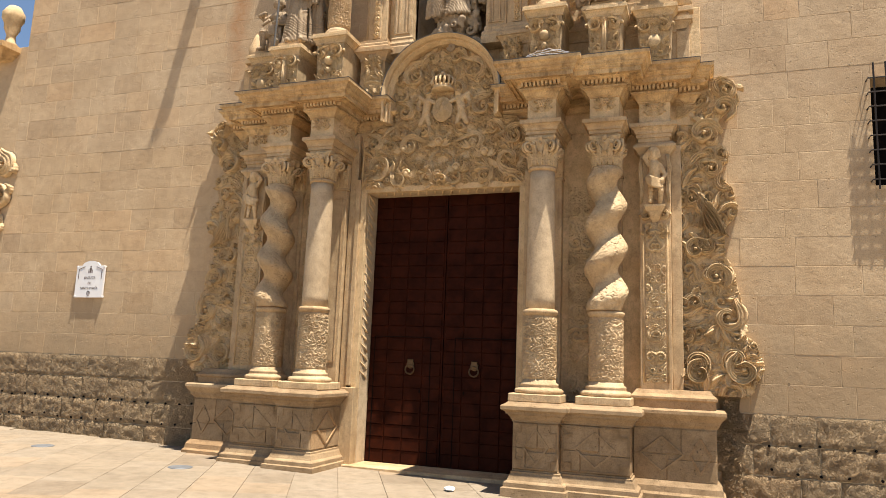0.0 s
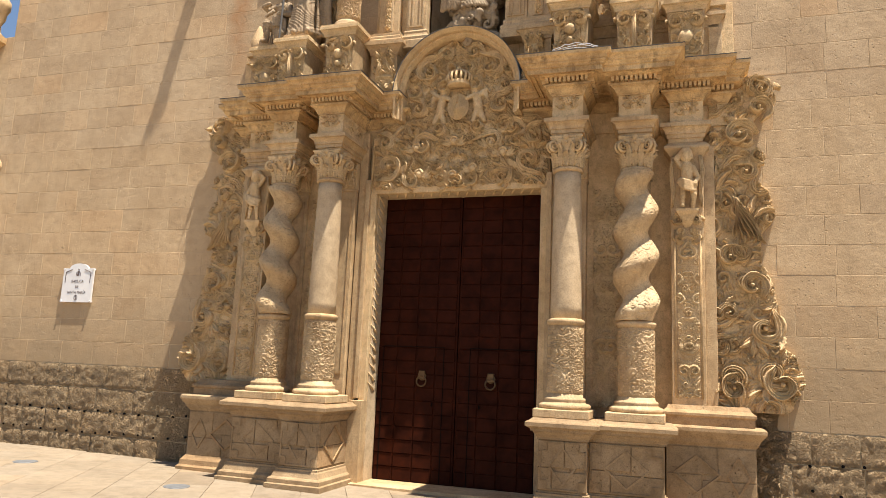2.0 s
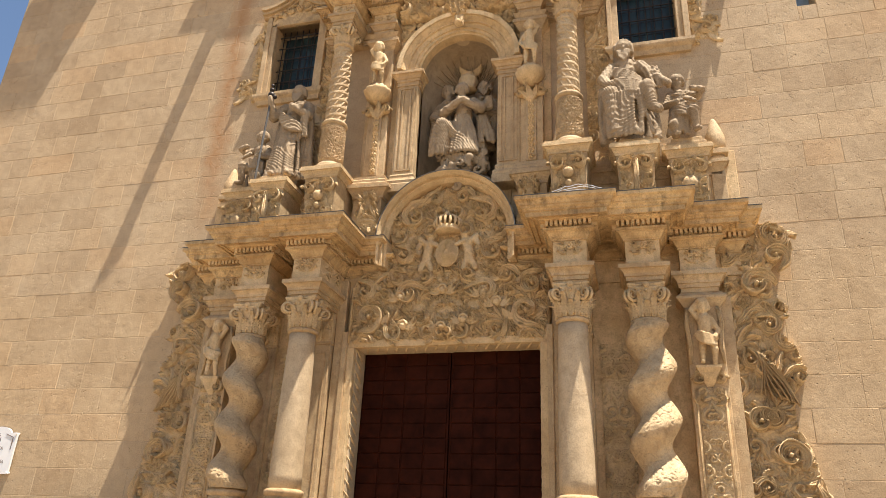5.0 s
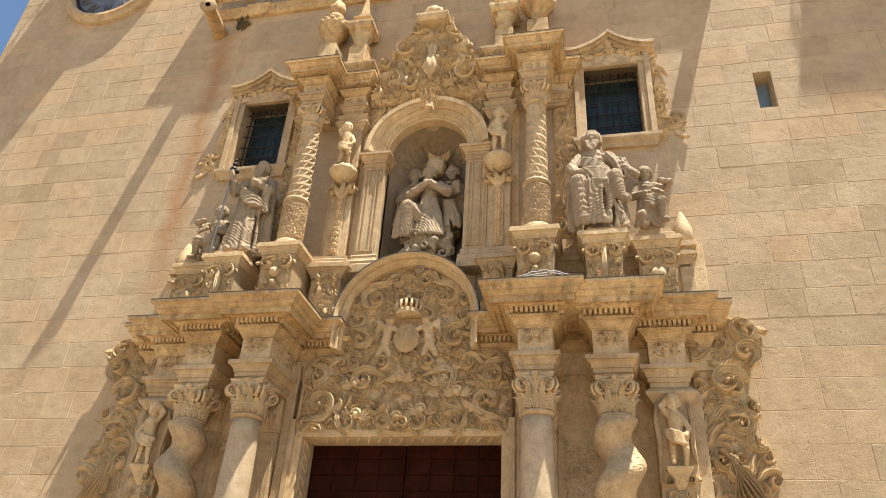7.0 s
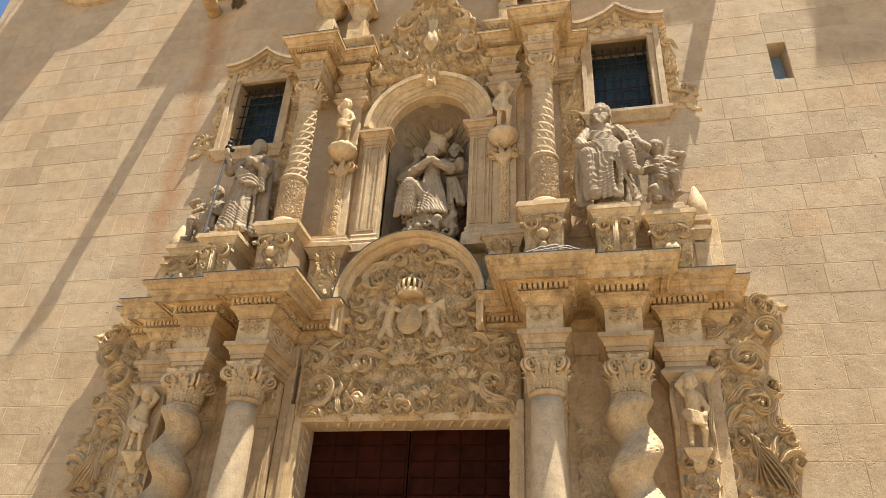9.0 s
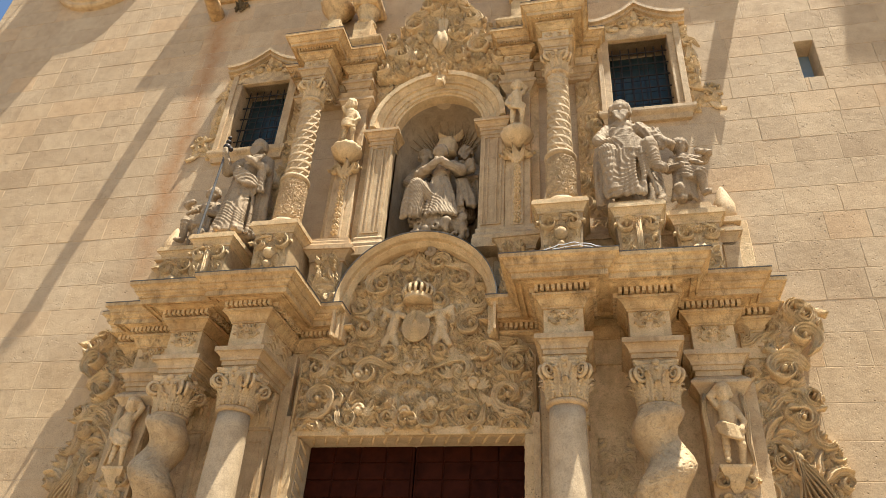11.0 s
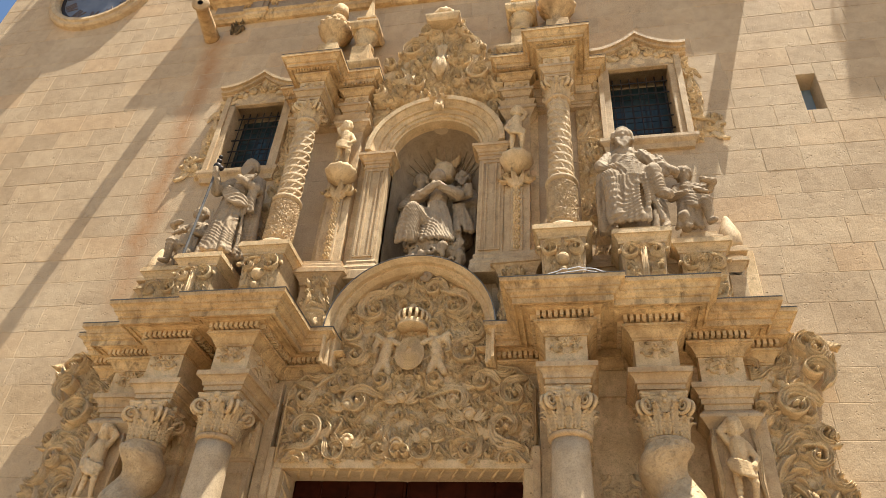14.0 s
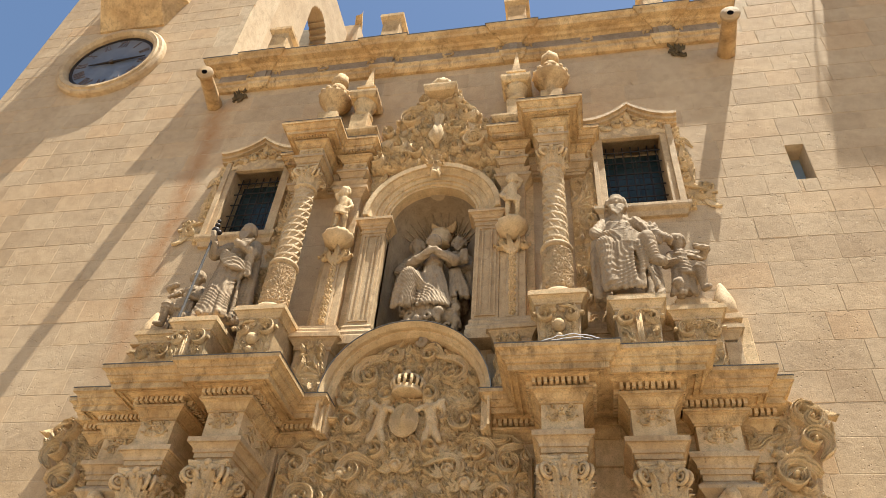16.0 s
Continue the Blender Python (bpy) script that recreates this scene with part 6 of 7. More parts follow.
# ---- corbel pilasters beside the niche ----
def corbel_pilaster():
    cx = 1.22
    ob = thing("corbel_pilaster", (cx, -0.2, 7.0), "slim limestone pilaster with a flower garland and a shell corbel", "pilaster", "corbel pilasters")
    part("shaft", boxed(cx - 0.17, cx + 0.17, -0.20, 0.0, 6.95, 9.72), CREAM, ob)
    part("garland_panel", boxed(cx - 0.075, cx + 0.075, -0.235, -0.19, 7.05, 8.25), CREAM, ob)
    part("foot", mould(bmesh.new(), [(cx - 0.17, 0), (cx - 0.17, -0.20), (cx + 0.17, -0.20), (cx + 0.17, 0)], [(0.08, 6.90), (0.08, 6.97), (0.05, 6.99), (0.05, 7.03), (0.01, 7.05)]), CREAM, ob)
    bm = bmesh.new()
    for i in range(11):
        rosette(bm, cx, 7.12 + i * 0.095, 0.055, -0.235, 0.055, 5 + i % 2)
    part("garland", bm, CARVED, ob, "string of carved flowers", True)
    bm = bmesh.new()
    for q in (-1, 1):
        volute(bm, cx + q * 0.14, 8.20, 0.07, math.pi / 2, -q, -0.22, 0.10, 1.3, 0.3, 1.0)
        leaf(bm, cx, 8.08, math.pi / 2 - q * 0.7, 0.22, 0.06, -0.24, 0.10)
    leaf(bm, cx, 8.05, math.pi / 2, 0.26, 0.07, -0.24, 0.12)
    part("head_leaves", bm, CARVED, ob, smooth=True)
    part("corbel", lathe(bmesh.new(), [(0.05, 8.30), (0.10, 8.34), (0.19, 8.42), (0.22, 8.50), (0.22, 8.53), (0.16, 8.58), (0.14, 8.62)], cx, -0.28, 26, None, lambda a, z: 0.012 * math.sin(10 * a)), CARVED, ob, "shell corbel", True)
    part("cap", mould(bmesh.new(), [(cx - 0.17, 0), (cx - 0.17, -0.20), (cx + 0.17, -0.20), (cx + 0.17, 0)], [(0.0, 9.40), (0.03, 9.44), (0.08, 9.52), (0.10, 9.53), (0.10, 9.58), (0.06, 9.62), (0.10, 9.70)]), CREAM, ob)
    return ob


mirrored(corbel_pilaster())
cherub(1.22, -0.36, 8.61, 0.95, True)
cherub(-1.22, -0.36, 8.61, 0.95, False)

# ---- upper windows ----
def upper_window():
    x0, x1, z0, z1 = WIN_R
    ob = thing("window_1", ((x0 + x1) / 2, 0, z0), "barred leaded window in a moulded limestone frame with an ogee hood", "window", "upper windows", "structure")
    fr = part("window_frame", boxed(x0 - 0.12, x0 + 0.003, -0.07, 0.3, z0 - 0.02, z1 + 0.10, bev=0.01), CREAM, ob)
    part("window_frame", boxed(x1 - 0.003, x1 + 0.13, -0.07, 0.3, z0 - 0.02, z1 + 0.10, bev=0.01), CREAM, ob)
    part("frame_edge", boxed(x1 + 0.09, x1 + 0.18, -0.10, 0.0, z0, z1 + 0.2), CREAM, ob)
    part("frame_edge", boxed(x0 - 0.16, x0 - 0.09, -0.10, 0.0, z0, z1 + 0.2), CREAM, ob)
    part("head", boxed(x0 - 0.12, x1 + 0.13, -0.07, 0.3, z1, z1 + 0.22), CREAM, ob)
    part("window_sill", mould(bmesh.new(), [(x0 - 0.16, 0.3), (x0 - 0.16, -0.08), (x1 + 0.18, -0.08), (x1 + 0.18, 0.3)], [(-0.02, z0 - 0.20), (0.0, z0 - 0.12), (0.04, z0 - 0.08), (0.05, z0 - 0.05), (0.05, z0)]), CREAM, ob)
    # black sheet, paints the unlit room behind the panes
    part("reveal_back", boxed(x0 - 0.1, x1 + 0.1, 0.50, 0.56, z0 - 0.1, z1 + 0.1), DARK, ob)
    # ogee hood
    cx = (x0 + x1) / 2
    bm = bmesh.new()
    top = []
    for i in range(-14, 15):
        s = i / 14
        a = abs(s)
        z = 10.74 + 0.36 * (1 - a) ** 2.3 + 0.04 * a ** 6 + 0.03 * math.sin(math.pi * a)
        top.append((cx + 0.70 * s, z))
    for y0_, y1_, up, dn in ((-0.22, 0.0, 0.0, 0.06), (-0.17, 0.0, -0.055, 0.12), (-0.11, 0.0, -0.11, 0.16)):
        a = [bm.verts.new((x, y0_, z + up)) for x, z in top]
        b = [bm.verts.new((x, y1_, z + up)) for x, z in top]
        c = [bm.verts.new((x, y0_, z - dn)) for x, z in top]
        d = [bm.verts.new((x, y1_, z - dn)) for x, z in top]
        for k in range(len(top) - 1):
            bm.faces.new((a[k], a[k + 1], b[k + 1], b[k]))
            bm.faces.new((a[k], a[k + 1], c[k + 1], c[k]))
            bm.faces.new((c[k], c[k + 1], d[k + 1], d[k]))
        bm.faces.new((a[0], b[0], d[0], c[0]))
        bm.faces.new((a[-1], b[-1], d[-1], c[-1]))
    part("hood", bm, CREAM, ob, "ogee hood moulding")
    bm = bmesh.new()
    def hood_in(x, z):
        a = abs(x - cx) / 0.6
        return a < 1 and z1 + 0.06 < z < 10.66 + 0.30 * (1 - a) ** 1.5
    bmb = bmesh.new()
    sheet(bmb, lambda x, z: abs(x - cx) < 0.62 and z1 + 0.02 < z < 10.70 + 0.34 * (1 - abs(x - cx) / 0.62) ** 1.6, cx - 0.64, cx + 0.64, z1, 11.1, 0.026, -0.06, 0.02, 5, 5)
    part("hood_back", bmb, CARVED, ob, smooth=True)
    for q in (-1, 1):
        volute(bm, cx + q * 0.16, 10.72, 0.085, math.pi / 2, -q, -0.08, 0.07, 1.3, 0.28, 1.4)
        volute(bm, cx + q * 0.38, 10.64, 0.075, 0 if q > 0 else math.pi, q, -0.08, 0.06, 1.3, 0.28, 1.6)
        leaf(bm, cx + q * 0.25, 10.62, math.pi / 2 - q * 1.2, 0.22, 0.06, -0.08, 0.06)
    rosette(bm, cx, 10.74, 0.08, -0.08, 0.07)
    leaf(bm, cx, 10.82, math.pi / 2, 0.16, 0.06, -0.08, 0.06)
    part("hood_carving", bm, CARVED, ob, smooth=True)
    # side scrolls
    bm = bmesh.new()
    ex = x1 + 0.18
    def side_in(x, z):
        w = 0.12 + 0.10 * math.sin((z - 9) * 2.2) ** 2 + (0.26 if 8.95 < z < 9.35 else 0)
        return ex < x < ex + w and 8.85 < z < 10.6
    rocaille(bm, side_in, ex, ex + 0.5, 8.83, 10.65, 0.014, 0.0, 0.08, 14, 0.13)
    part("side_ground", bm, CARVED, ob, smooth=True)
    bm = bmesh.new()
    volute(bm, ex + 0.22, 9.14, 0.13, math.pi / 2, -1, -0.02, 0.06, 1.4, 0.26, 2.2)
    volute(bm, ex + 0.08, 9.66, 0.09, -0.4, 1, -0.02, 0.06, 1.3, 0.28, 1.8)
    volute(bm, ex + 0.10, 10.22, 0.09, 0.2, 1, -0.02, 0.06, 1.3, 0.28, 1.6)
    leaf(bm, ex + 0.25, 9.02, -1.0, 0.26, 0.05, -0.02, 0.05)
    leaf(bm, ex + 0.05, 9.9, 1.2, 0.25, 0.05, -0.02, 0.05)
    part("side_scrolls", bm, CARVED, ob, smooth=True)
    # inner carved strip between window and column
    bm = bmesh.new()
    rocaille(bm, lambda x, z: 2.02 < x < 2.39 + 0.03 * math.sin(z * 7) and 7.0 < z < 10.2, 2.0, 2.44, 7.0, 10.2, 0.015, 0.0, 0.13, 15, 0.17)
    part("strip_carving", bm, CARVED, ob, smooth=True)
    # leaded panes and iron bars
    nx, nz = 5, 6
    for i in range(nx):
        for j in range(nz):
            xa, za = x0 + (x1 - x0) * i / nx, z0 + (z1 - z0) * j / nz
            part("pane", boxed(xa + 0.006, xa + (x1 - x0) / nx - 0.006, 0.334, 0.342, za + 0.006, za + (z1 - z0) / nz - 0.006, bev=0), PANE, ob)
    bm = bmesh.new()
    for i in range(nx + 1):
        x = x0 + (x1 - x0) * i / nx
        box(bm, x - 0.008, x + 0.008, 0.328, 0.348, z0, z1)
    for j in range(nz + 1):
        z = z0 + (z1 - z0) * j / nz
        box(bm, x0, x1, 0.329, 0.347, z - 0.007, z + 0.007)
    part("lead_cames", bm, IRON, ob)
    for i in range(7):
        x = x0 + (x1 - x0) * (i + 0.5) / 7
        part("bar", tube(bmesh.new(), [(x, 0.14, z0), (x, 0.14, z1)], 0.010, 6), IRON, ob)
    for j in range(6):
        z = z0 + (z1 - z0) * (j + 0.5) / 6
        part("cross_bar", tube(bmesh.new(), [(x0, 0.125, z), (x1, 0.125, z)], 0.012, 6), IRON, ob)
    return ob


w2 = mirrored(upper_window())
w2.name = "window_2"

# ---- slit window, barred side window ----
slit = thing("window_3", (5.18, 0, 9.31), "small square window hole with a pale pane in the ashlar", "window", kind="structure")
part("pane", boxed(SLIT[0] - 0.02, SLIT[1] + 0.02, 0.30, 0.31, SLIT[2] - 0.02, SLIT[3] + 0.02, bev=0), plain("pale_glass", (0.20, 0.28, 0.36), (0.26, 0.34, 0.42), 0.1, 0, 3, 0.02), slit)
side_win = thing("window_4", (6.7, 0, 4.2), "dark window opening behind an iron cage of bars", "window", kind="structure")
# not glass: a black sheet painting the shade inside the opening
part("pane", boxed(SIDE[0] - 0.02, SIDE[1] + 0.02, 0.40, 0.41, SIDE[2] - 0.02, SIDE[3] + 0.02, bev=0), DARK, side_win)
for i in range(8):
    z = 4.25 + 0.2 * i
    part("cross_bar", tube(bmesh.new(), [(6.05, 0.0, z), (6.05, -0.13, z), (7.35, -0.13, z), (7.35, 0.0, z)], 0.011, 6), IRON, side_win)
for i in range(9):
    x = 6.12 + 0.145 * i
    part("bar", tube(bmesh.new(), [(x, -0.13, 4.12), (x, -0.13, 5.86)], 0.012, 6), IRON, side_win)

# ---- statues: plain carved bodies ----
# standing saint: tunic in pleats, mantle from the shoulders, one arm out to a staff, a book at the chest
rng = random.Random(2)
L = limb((0, 0.02, 0.05, 0.22), (0, 0.02, 0.5, 0.20), (0.01, 0, 0.85, 0.16), (0.02, 0, 1.1, 0.17), (0.04, 0, 1.33, 0.15))
L += fall(rng, (0.0, -0.10, 0.98), (-0.02, -0.14, 0.03), 11, 0.15, 0.27, 0.10, 0.028, 0.044)
L += fall(rng, (0.22, 0.02, 1.36), (0.33, 0.0, 0.05), 6, 0.06, 0.10, 0.03, 0.035, 0.05, 0.05)
L += fall(rng, (-0.22, 0.04, 1.28), (-0.27, 0.06, 0.25), 4, 0.04, 0.06, 0.03, 0.03, 0.04, 0.04)
L += swag((-0.20, -0.10, 1.24), (0.24, -0.14, 0.92), 5, 0.14, 0.12, 0.026)
L += limb((-0.17, 0, 1.36, 0.095), (-0.30, -0.12, 1.14, 0.08), (-0.31, -0.27, 1.36, 0.05), (-0.32, -0.28, 1.42, 0.045))
L += limb((0.20, 0, 1.36, 0.095), (0.29, -0.10, 1.12, 0.085), (0.12, -0.24, 1.20, 0.055), (0.06, -0.25, 1.24, 0.05))
L += [((0.04 + 0.03 * i, -0.24, 1.16), (0.12 + 0.03 * i, -0.22, 1.30), 0.022, 0.022) for i in range(6)]
L += fall(rng, (0.26, -0.14, 1.12), (0.28, -0.12, 0.72), 4, 0.05, 0.05, 0.02, 0.026, 0.03)
L += head(rng, 0.06, -0.06, 1.55, 1.12, 6, 70)
L += [((-0.10, -0.22, 0.04), (-0.12, -0.30, 0.03), 0.05, 0.04), ((0.12, -0.22, 0.04), (0.14, -0.29, 0.03), 0.05, 0.04)]
statue("robed_statue", "standing bearded limestone statue in a pleated robe holding a book", shift(L, (-2.56, -0.42, 6.96)), 2, lambda p: 0.25 if p.z > 8.36 else 1.0)
staff = thing("metal_staff", (-2.90, -0.68, 6.87), "slim dark metal staff with round knobs beside the statue", "staff")
part("rod", tube(bmesh.new(), [(-2.92, -0.70, 6.88), (-2.88, -0.68, 8.35)], 0.017, 8), LEAD, staff)
for dx, dz, r in ((0, 8.36, 0.045), (0, 8.44, 0.06), (0, 8.54, 0.04), (0, 8.62, 0.03), (0.06, 8.40, 0.04)):
    bm = bmesh.new()
    bmesh.ops.create_icosphere(bm, subdivisions=2, radius=r, matrix=Matrix.Translation((-2.88 + dx, -0.68, dz)))
    part("knob", bm, IRON, staff, smooth=True)
# seated saint: knees apart, cloth hanging between them, mantle slung over the lap, one arm out to the companion
rng = random.Random(5)
L = limb((0, 0.10, 0.1, 0.26), (0, 0.08, 0.6, 0.24), (-0.02, 0.02, 0.95, 0.19), (-0.03, 0.0, 1.34, 0.16))
L += limb((-0.12, -0.02, 0.74, 0.16), (-0.24, -0.34, 0.70, 0.12), (-0.20, -0.34, 0.12, 0.10))
L += limb((0.14, -0.02, 0.76, 0.16), (0.24, -0.36, 0.74, 0.11), (0.30, -0.36, 0.42, 0.075), (0.38, -0.40, 0.34, 0.06))
L += fall(rng, (-0.02, -0.40, 0.66), (-0.04, -0.34, 0.03), 11, 0.20, 0.27, 0.03, 0.022, 0.036, 0.05)
L += fall(rng, (-0.30, -0.16, 0.90), (-0.33, -0.14, 0.04), 6, 0.07, 0.10, 0.05, 0.036, 0.05, 0.05)
L += fall(rng, (0.30, 0.0, 1.10), (0.30, -0.05, 0.10), 5, 0.07, 0.07, 0.04, 0.034, 0.045, 0.04)
L += swag((-0.30, -0.16, 0.98), (0.30, -0.22, 0.80), 6, 0.10, 0.22, 0.034)
L += swag((-0.20, -0.10, 1.30), (0.18, -0.12, 1.08), 6, 0.10, 0.09, 0.022)
L += limb((-0.20, 0, 1.34, 0.10), (-0.33, -0.14, 1.08, 0.085), (-0.26, -0.32, 0.88, 0.055), (-0.22, -0.38, 0.84, 0.05))
L += limb((0.18, 0, 1.34, 0.10), (0.36, -0.04, 1.12, 0.085), (0.50, -0.14, 0.94, 0.06), (0.54, -0.16, 0.90, 0.05))
L += fall(rng, (0.30, -0.08, 1.24), (0.42, -0.10, 0.88), 5, 0.10, 0.09, 0.03, 0.024, 0.03)
L += head(rng, -0.03, -0.06, 1.57, 1.25, 7, 110)
L += fall(rng, (-0.03, 0.03, 1.66), (-0.03, 0.03, 1.40), 7, 0.11, 0.15, 0.0, 0.03, 0.022)
statue("robed_statue", "seated bearded limestone statue with heavy drapery over the knees", shift(L, (2.62, -0.40, 6.96)), 5, lambda p: 0.25 if p.z > 8.44 else 1.0)
# small companions
for px_, pz_, q, lab in ((3.30, 7.09, 1, "small limestone figure seated with one arm held out"), (-3.16, 6.96, -1, "small limestone figure kneeling beside the standing statue")):
    rng = random.Random(30 + q)
    L = limb((0, 0.02, 0.26, 0.14), (0, 0, 0.46, 0.11), (-0.01 * q, 0, 0.70, 0.115))
    L += limb((0.09 * q, 0, 0.74, 0.065), (0.24 * q, -0.04, 0.66, 0.055), (0.30 * q, -0.12, 0.72, 0.045), (0.16 * q, -0.17, 0.72, 0.04))
    L += limb((-0.11 * q, 0, 0.74, 0.065), (-0.20 * q, -0.06, 0.54, 0.055), (-0.05 * q, -0.18, 0.52, 0.042))
    L += limb((0.06 * q, -0.04, 0.30, 0.10), (0.15 * q, -0.22, 0.34, 0.075), (0.16 * q, -0.18, 0.06, 0.045), (0.20 * q, -0.25, 0.03, 0.035))
    L += limb((-0.06 * q, -0.02, 0.28, 0.10), (-0.12 * q, -0.16, 0.16, 0.08), (-0.10 * q, -0.10, 0.04, 0.06))
    L += swag((-0.14, -0.06, 0.52), (0.14, -0.10, 0.44), 5, 0.08, 0.12, 0.020) + fall(rng, (-0.04 * q, -0.12, 0.40), (-0.06 * q, -0.12, 0.02), 8, 0.11, 0.15, 0.04, 0.02, 0.028)
    L += [((0.18 * q - 0.03 * i * q, -0.19, 0.50 + 0.015 * i), (0.10 * q, -0.14, 0.60), 0.03, 0.03) for i in range(5)]
    L += head(rng, -0.02 * q, -0.03, 0.90, 0.95, 0, 60)
    statue("small_statue", lab, shift(L, (px_, -0.28, pz_)), px_, lambda p: 0.2 if p.z > pz_ + 0.78 else 1.0, 0.005, "small seated statues")
# figure group in the niche on a bank of clouds
rng = random.Random(6)
cx, cy, cz = 0.12, 0.08, 6.72
L = []
for i in range(46):
    a, r, zz = rng.uniform(math.pi * 0.95, math.pi * 2.05), rng.uniform(0.26, 0.42), rng.uniform(0.04, 0.90)
    w = 1.12 - 0.42 * zz
    c = (cx + r * math.cos(a) * 1.15 * w, cy + 0.05 + r * math.sin(a) * 0.75 * w, cz + zz)
    if i % 4 == 0:
        L += shift(head(rng, 0, 0, 0, 0.62, 0, 26), c)
        continue
    rr, t0, turn = rng.uniform(0.06, 0.11), rng.uniform(0, 6.28), rng.choice((-1, 1))
    pts = [(c[0] + rr * (1 - 0.75 * k / 14) * math.cos(t0 + turn * k * 0.55), c[1] - 0.004 * k, c[2] + rr * (1 - 0.75 * k / 14) * math.sin(t0 + turn * k * 0.55)) for k in range(15)]
    L += [(p, q, 0.034 - 0.0012 * k, 0.033 - 0.0012 * k) for k, (p, q) in enumerate(zip(pts, pts[1:]))]
for i in range(60):
    a, r, zz = rng.uniform(0, math.pi * 2), rng.uniform(0.05, 0.34), rng.uniform(0.05, 0.92)
    w = 1.1 - 0.45 * zz
    p = (cx + r * math.cos(a) * 1.15 * w, cy + 0.05 + r * math.sin(a) * 0.75 * w, cz + zz)
    L.append((p, (p[0] + 0.02, p[1], p[2] + 0.02), 0.09, 0.085))
bank = blobs("cloud_bank", L, GREY, 0.0105, 0.004, 12, 3)
tagged(bank, "carved limestone bank of clouds and small heads in the niche", "sculpture")
L = limb((0, 0.04, 0.62, 0.24), (0, 0.02, 0.95, 0.18), (-0.01, 0, 1.25, 0.14), (-0.01, 0, 1.55, 0.145), (-0.01, 0, 1.66, 0.12))
L += fall(rng, (0.0, -0.10, 1.34), (0.05, -0.16, 0.66), 11, 0.11, 0.24, 0.07, 0.018, 0.036)
L += limb((-0.10, -0.06, 0.98, 0.15), (-0.27, -0.26, 1.12, 0.115), (-0.27, -0.22, 0.72, 0.11)) + swag((-0.10, -0.12, 1.22), (-0.40, -0.14, 1.02), 6, -0.02, 0.16, 0.028) + fall(rng, (-0.28, -0.30, 1.10), (-0.34, -0.24, 0.62), 7, 0.08, 0.13, 0.03, 0.024, 0.036)
L += limb((-0.15, 0, 1.64, 0.09), (-0.30, -0.12, 1.42, 0.085), (-0.02, -0.26, 1.52, 0.055), (0.05, -0.26, 1.56, 0.04))
L += limb((0.15, 0, 1.64, 0.09), (0.30, -0.12, 1.44, 0.085), (0.04, -0.24, 1.54, 0.055), (-0.03, -0.25, 1.58, 0.04))
L += fall(rng, (0.28, 0.0, 1.36), (0.40, -0.06, 0.86), 5, 0.06, 0.09, 0.03, 0.03, 0.045) + limb((0.24, 0.02, 1.60, 0.06), (0.38, -0.06, 1.56, 0.05), (0.40, -0.08, 1.64, 0.04)) + limb((0.20, 0.03, 1.52, 0.06), (0.44, -0.04, 1.50, 0.05), (0.43, -0.06, 1.66, 0.04))
L += head(rng, -0.03, -0.05, 1.83, 0.98, 0, 70)
statue("robed_statue", "kneeling robed limestone statue with folded arms in the niche", shift(L, (cx, cy - 0.02, cz)), 9, lambda p: 0.2 if p.z > 8.42 else 1.0)
for q in (-1, 1):
    px_ = 0.09 + q * 0.33
    L = limb((0, 0.02, -0.65, 0.16), (0, 0, 0, 0.14), (0, -0.01, 0.18, 0.12)) + head(rng, -0.02 * q, -0.06, 0.38, 1.0, 4 if q > 0 else 0, 60)
    L += limb((-0.10 * q, -0.03, 0.16, 0.07), (-0.17 * q, -0.12, 0.06, 0.055), (-0.06 * q, -0.16, 0.16, 0.04)) + limb((0.11 * q, -0.03, 0.14, 0.08), (0.20 * q, -0.10, -0.08, 0.07), (0.08 * q, -0.16, -0.16, 0.05))
    L += fall(rng, (0.06 * q, -0.10, 0.08), (0.10 * q, -0.10, -0.62), 7, 0.10, 0.17, 0.04, 0.026, 0.036) + swag((-0.12, -0.08, 0.0), (0.14, -0.08, -0.10), 4, 0.08, 0.08, 0.024)
    statue("attendant_statue", "weathered limestone attendant figure at the back of the niche", shift(L, (px_, 0.34, 8.35)), 20 + q, None, 0.006, "niche attendants")
held = thing("carved_halo_crown", (0.12, 0.3, 8.75), "carved stone crown held over the niche statue", "carving")
bm = bmesh.new()
lathe(bm, [(0.13, 8.74), (0.14, 8.78), (0.12, 8.80), (0.16, 8.92), (0.13, 9.0), (0.05, 9.04)], 0.12, 0.26, 20, None, lambda a, z: 0.015 * math.sin(8 * a))
part("crown", bm, CARVED, held, smooth=True)
bm = bmesh.new()
for q in (-1, 1):
    leaf(bm, 0.12, 9.16, math.pi / 2 - q * 1.25, 0.26, 0.08, 0.42, 0.05, 5, q * 0.9)
dome(bm, 0.12, 0.42, 9.16, 0.07, 0.10, 10)
dove = thing("carved_dove", (0.12, 0.4, 9.16), "carved spread-winged emblem in the head of the niche", "carving")
part("wings", bm, CARVED, dove, smooth=True)
# wavy wing-stone beside the small statue
knob = thing("scroll_block", (3.72, -0.08, 6.98), "rounded limestone end block of the upper storey", "block", "end blocks")
bm = bmesh.new()
lathe(bm, [(0.10, 6.98), (0.13, 7.05), (0.13, 7.20), (0.09, 7.32), (0.05, 7.44), (0.02, 7.5)], 3.72, -0.08, 16)
part("bulb", bm, CREAM, knob, smooth=True)
part("slab", boxed(3.58, 3.86, -0.20, 0.0, 6.90, 6.98), CREAM, knob)
part("stem", boxed(3.62, 3.80, -0.12, 0.0, 5.95, 6.90), CREAM, knob)
mirrored(knob)

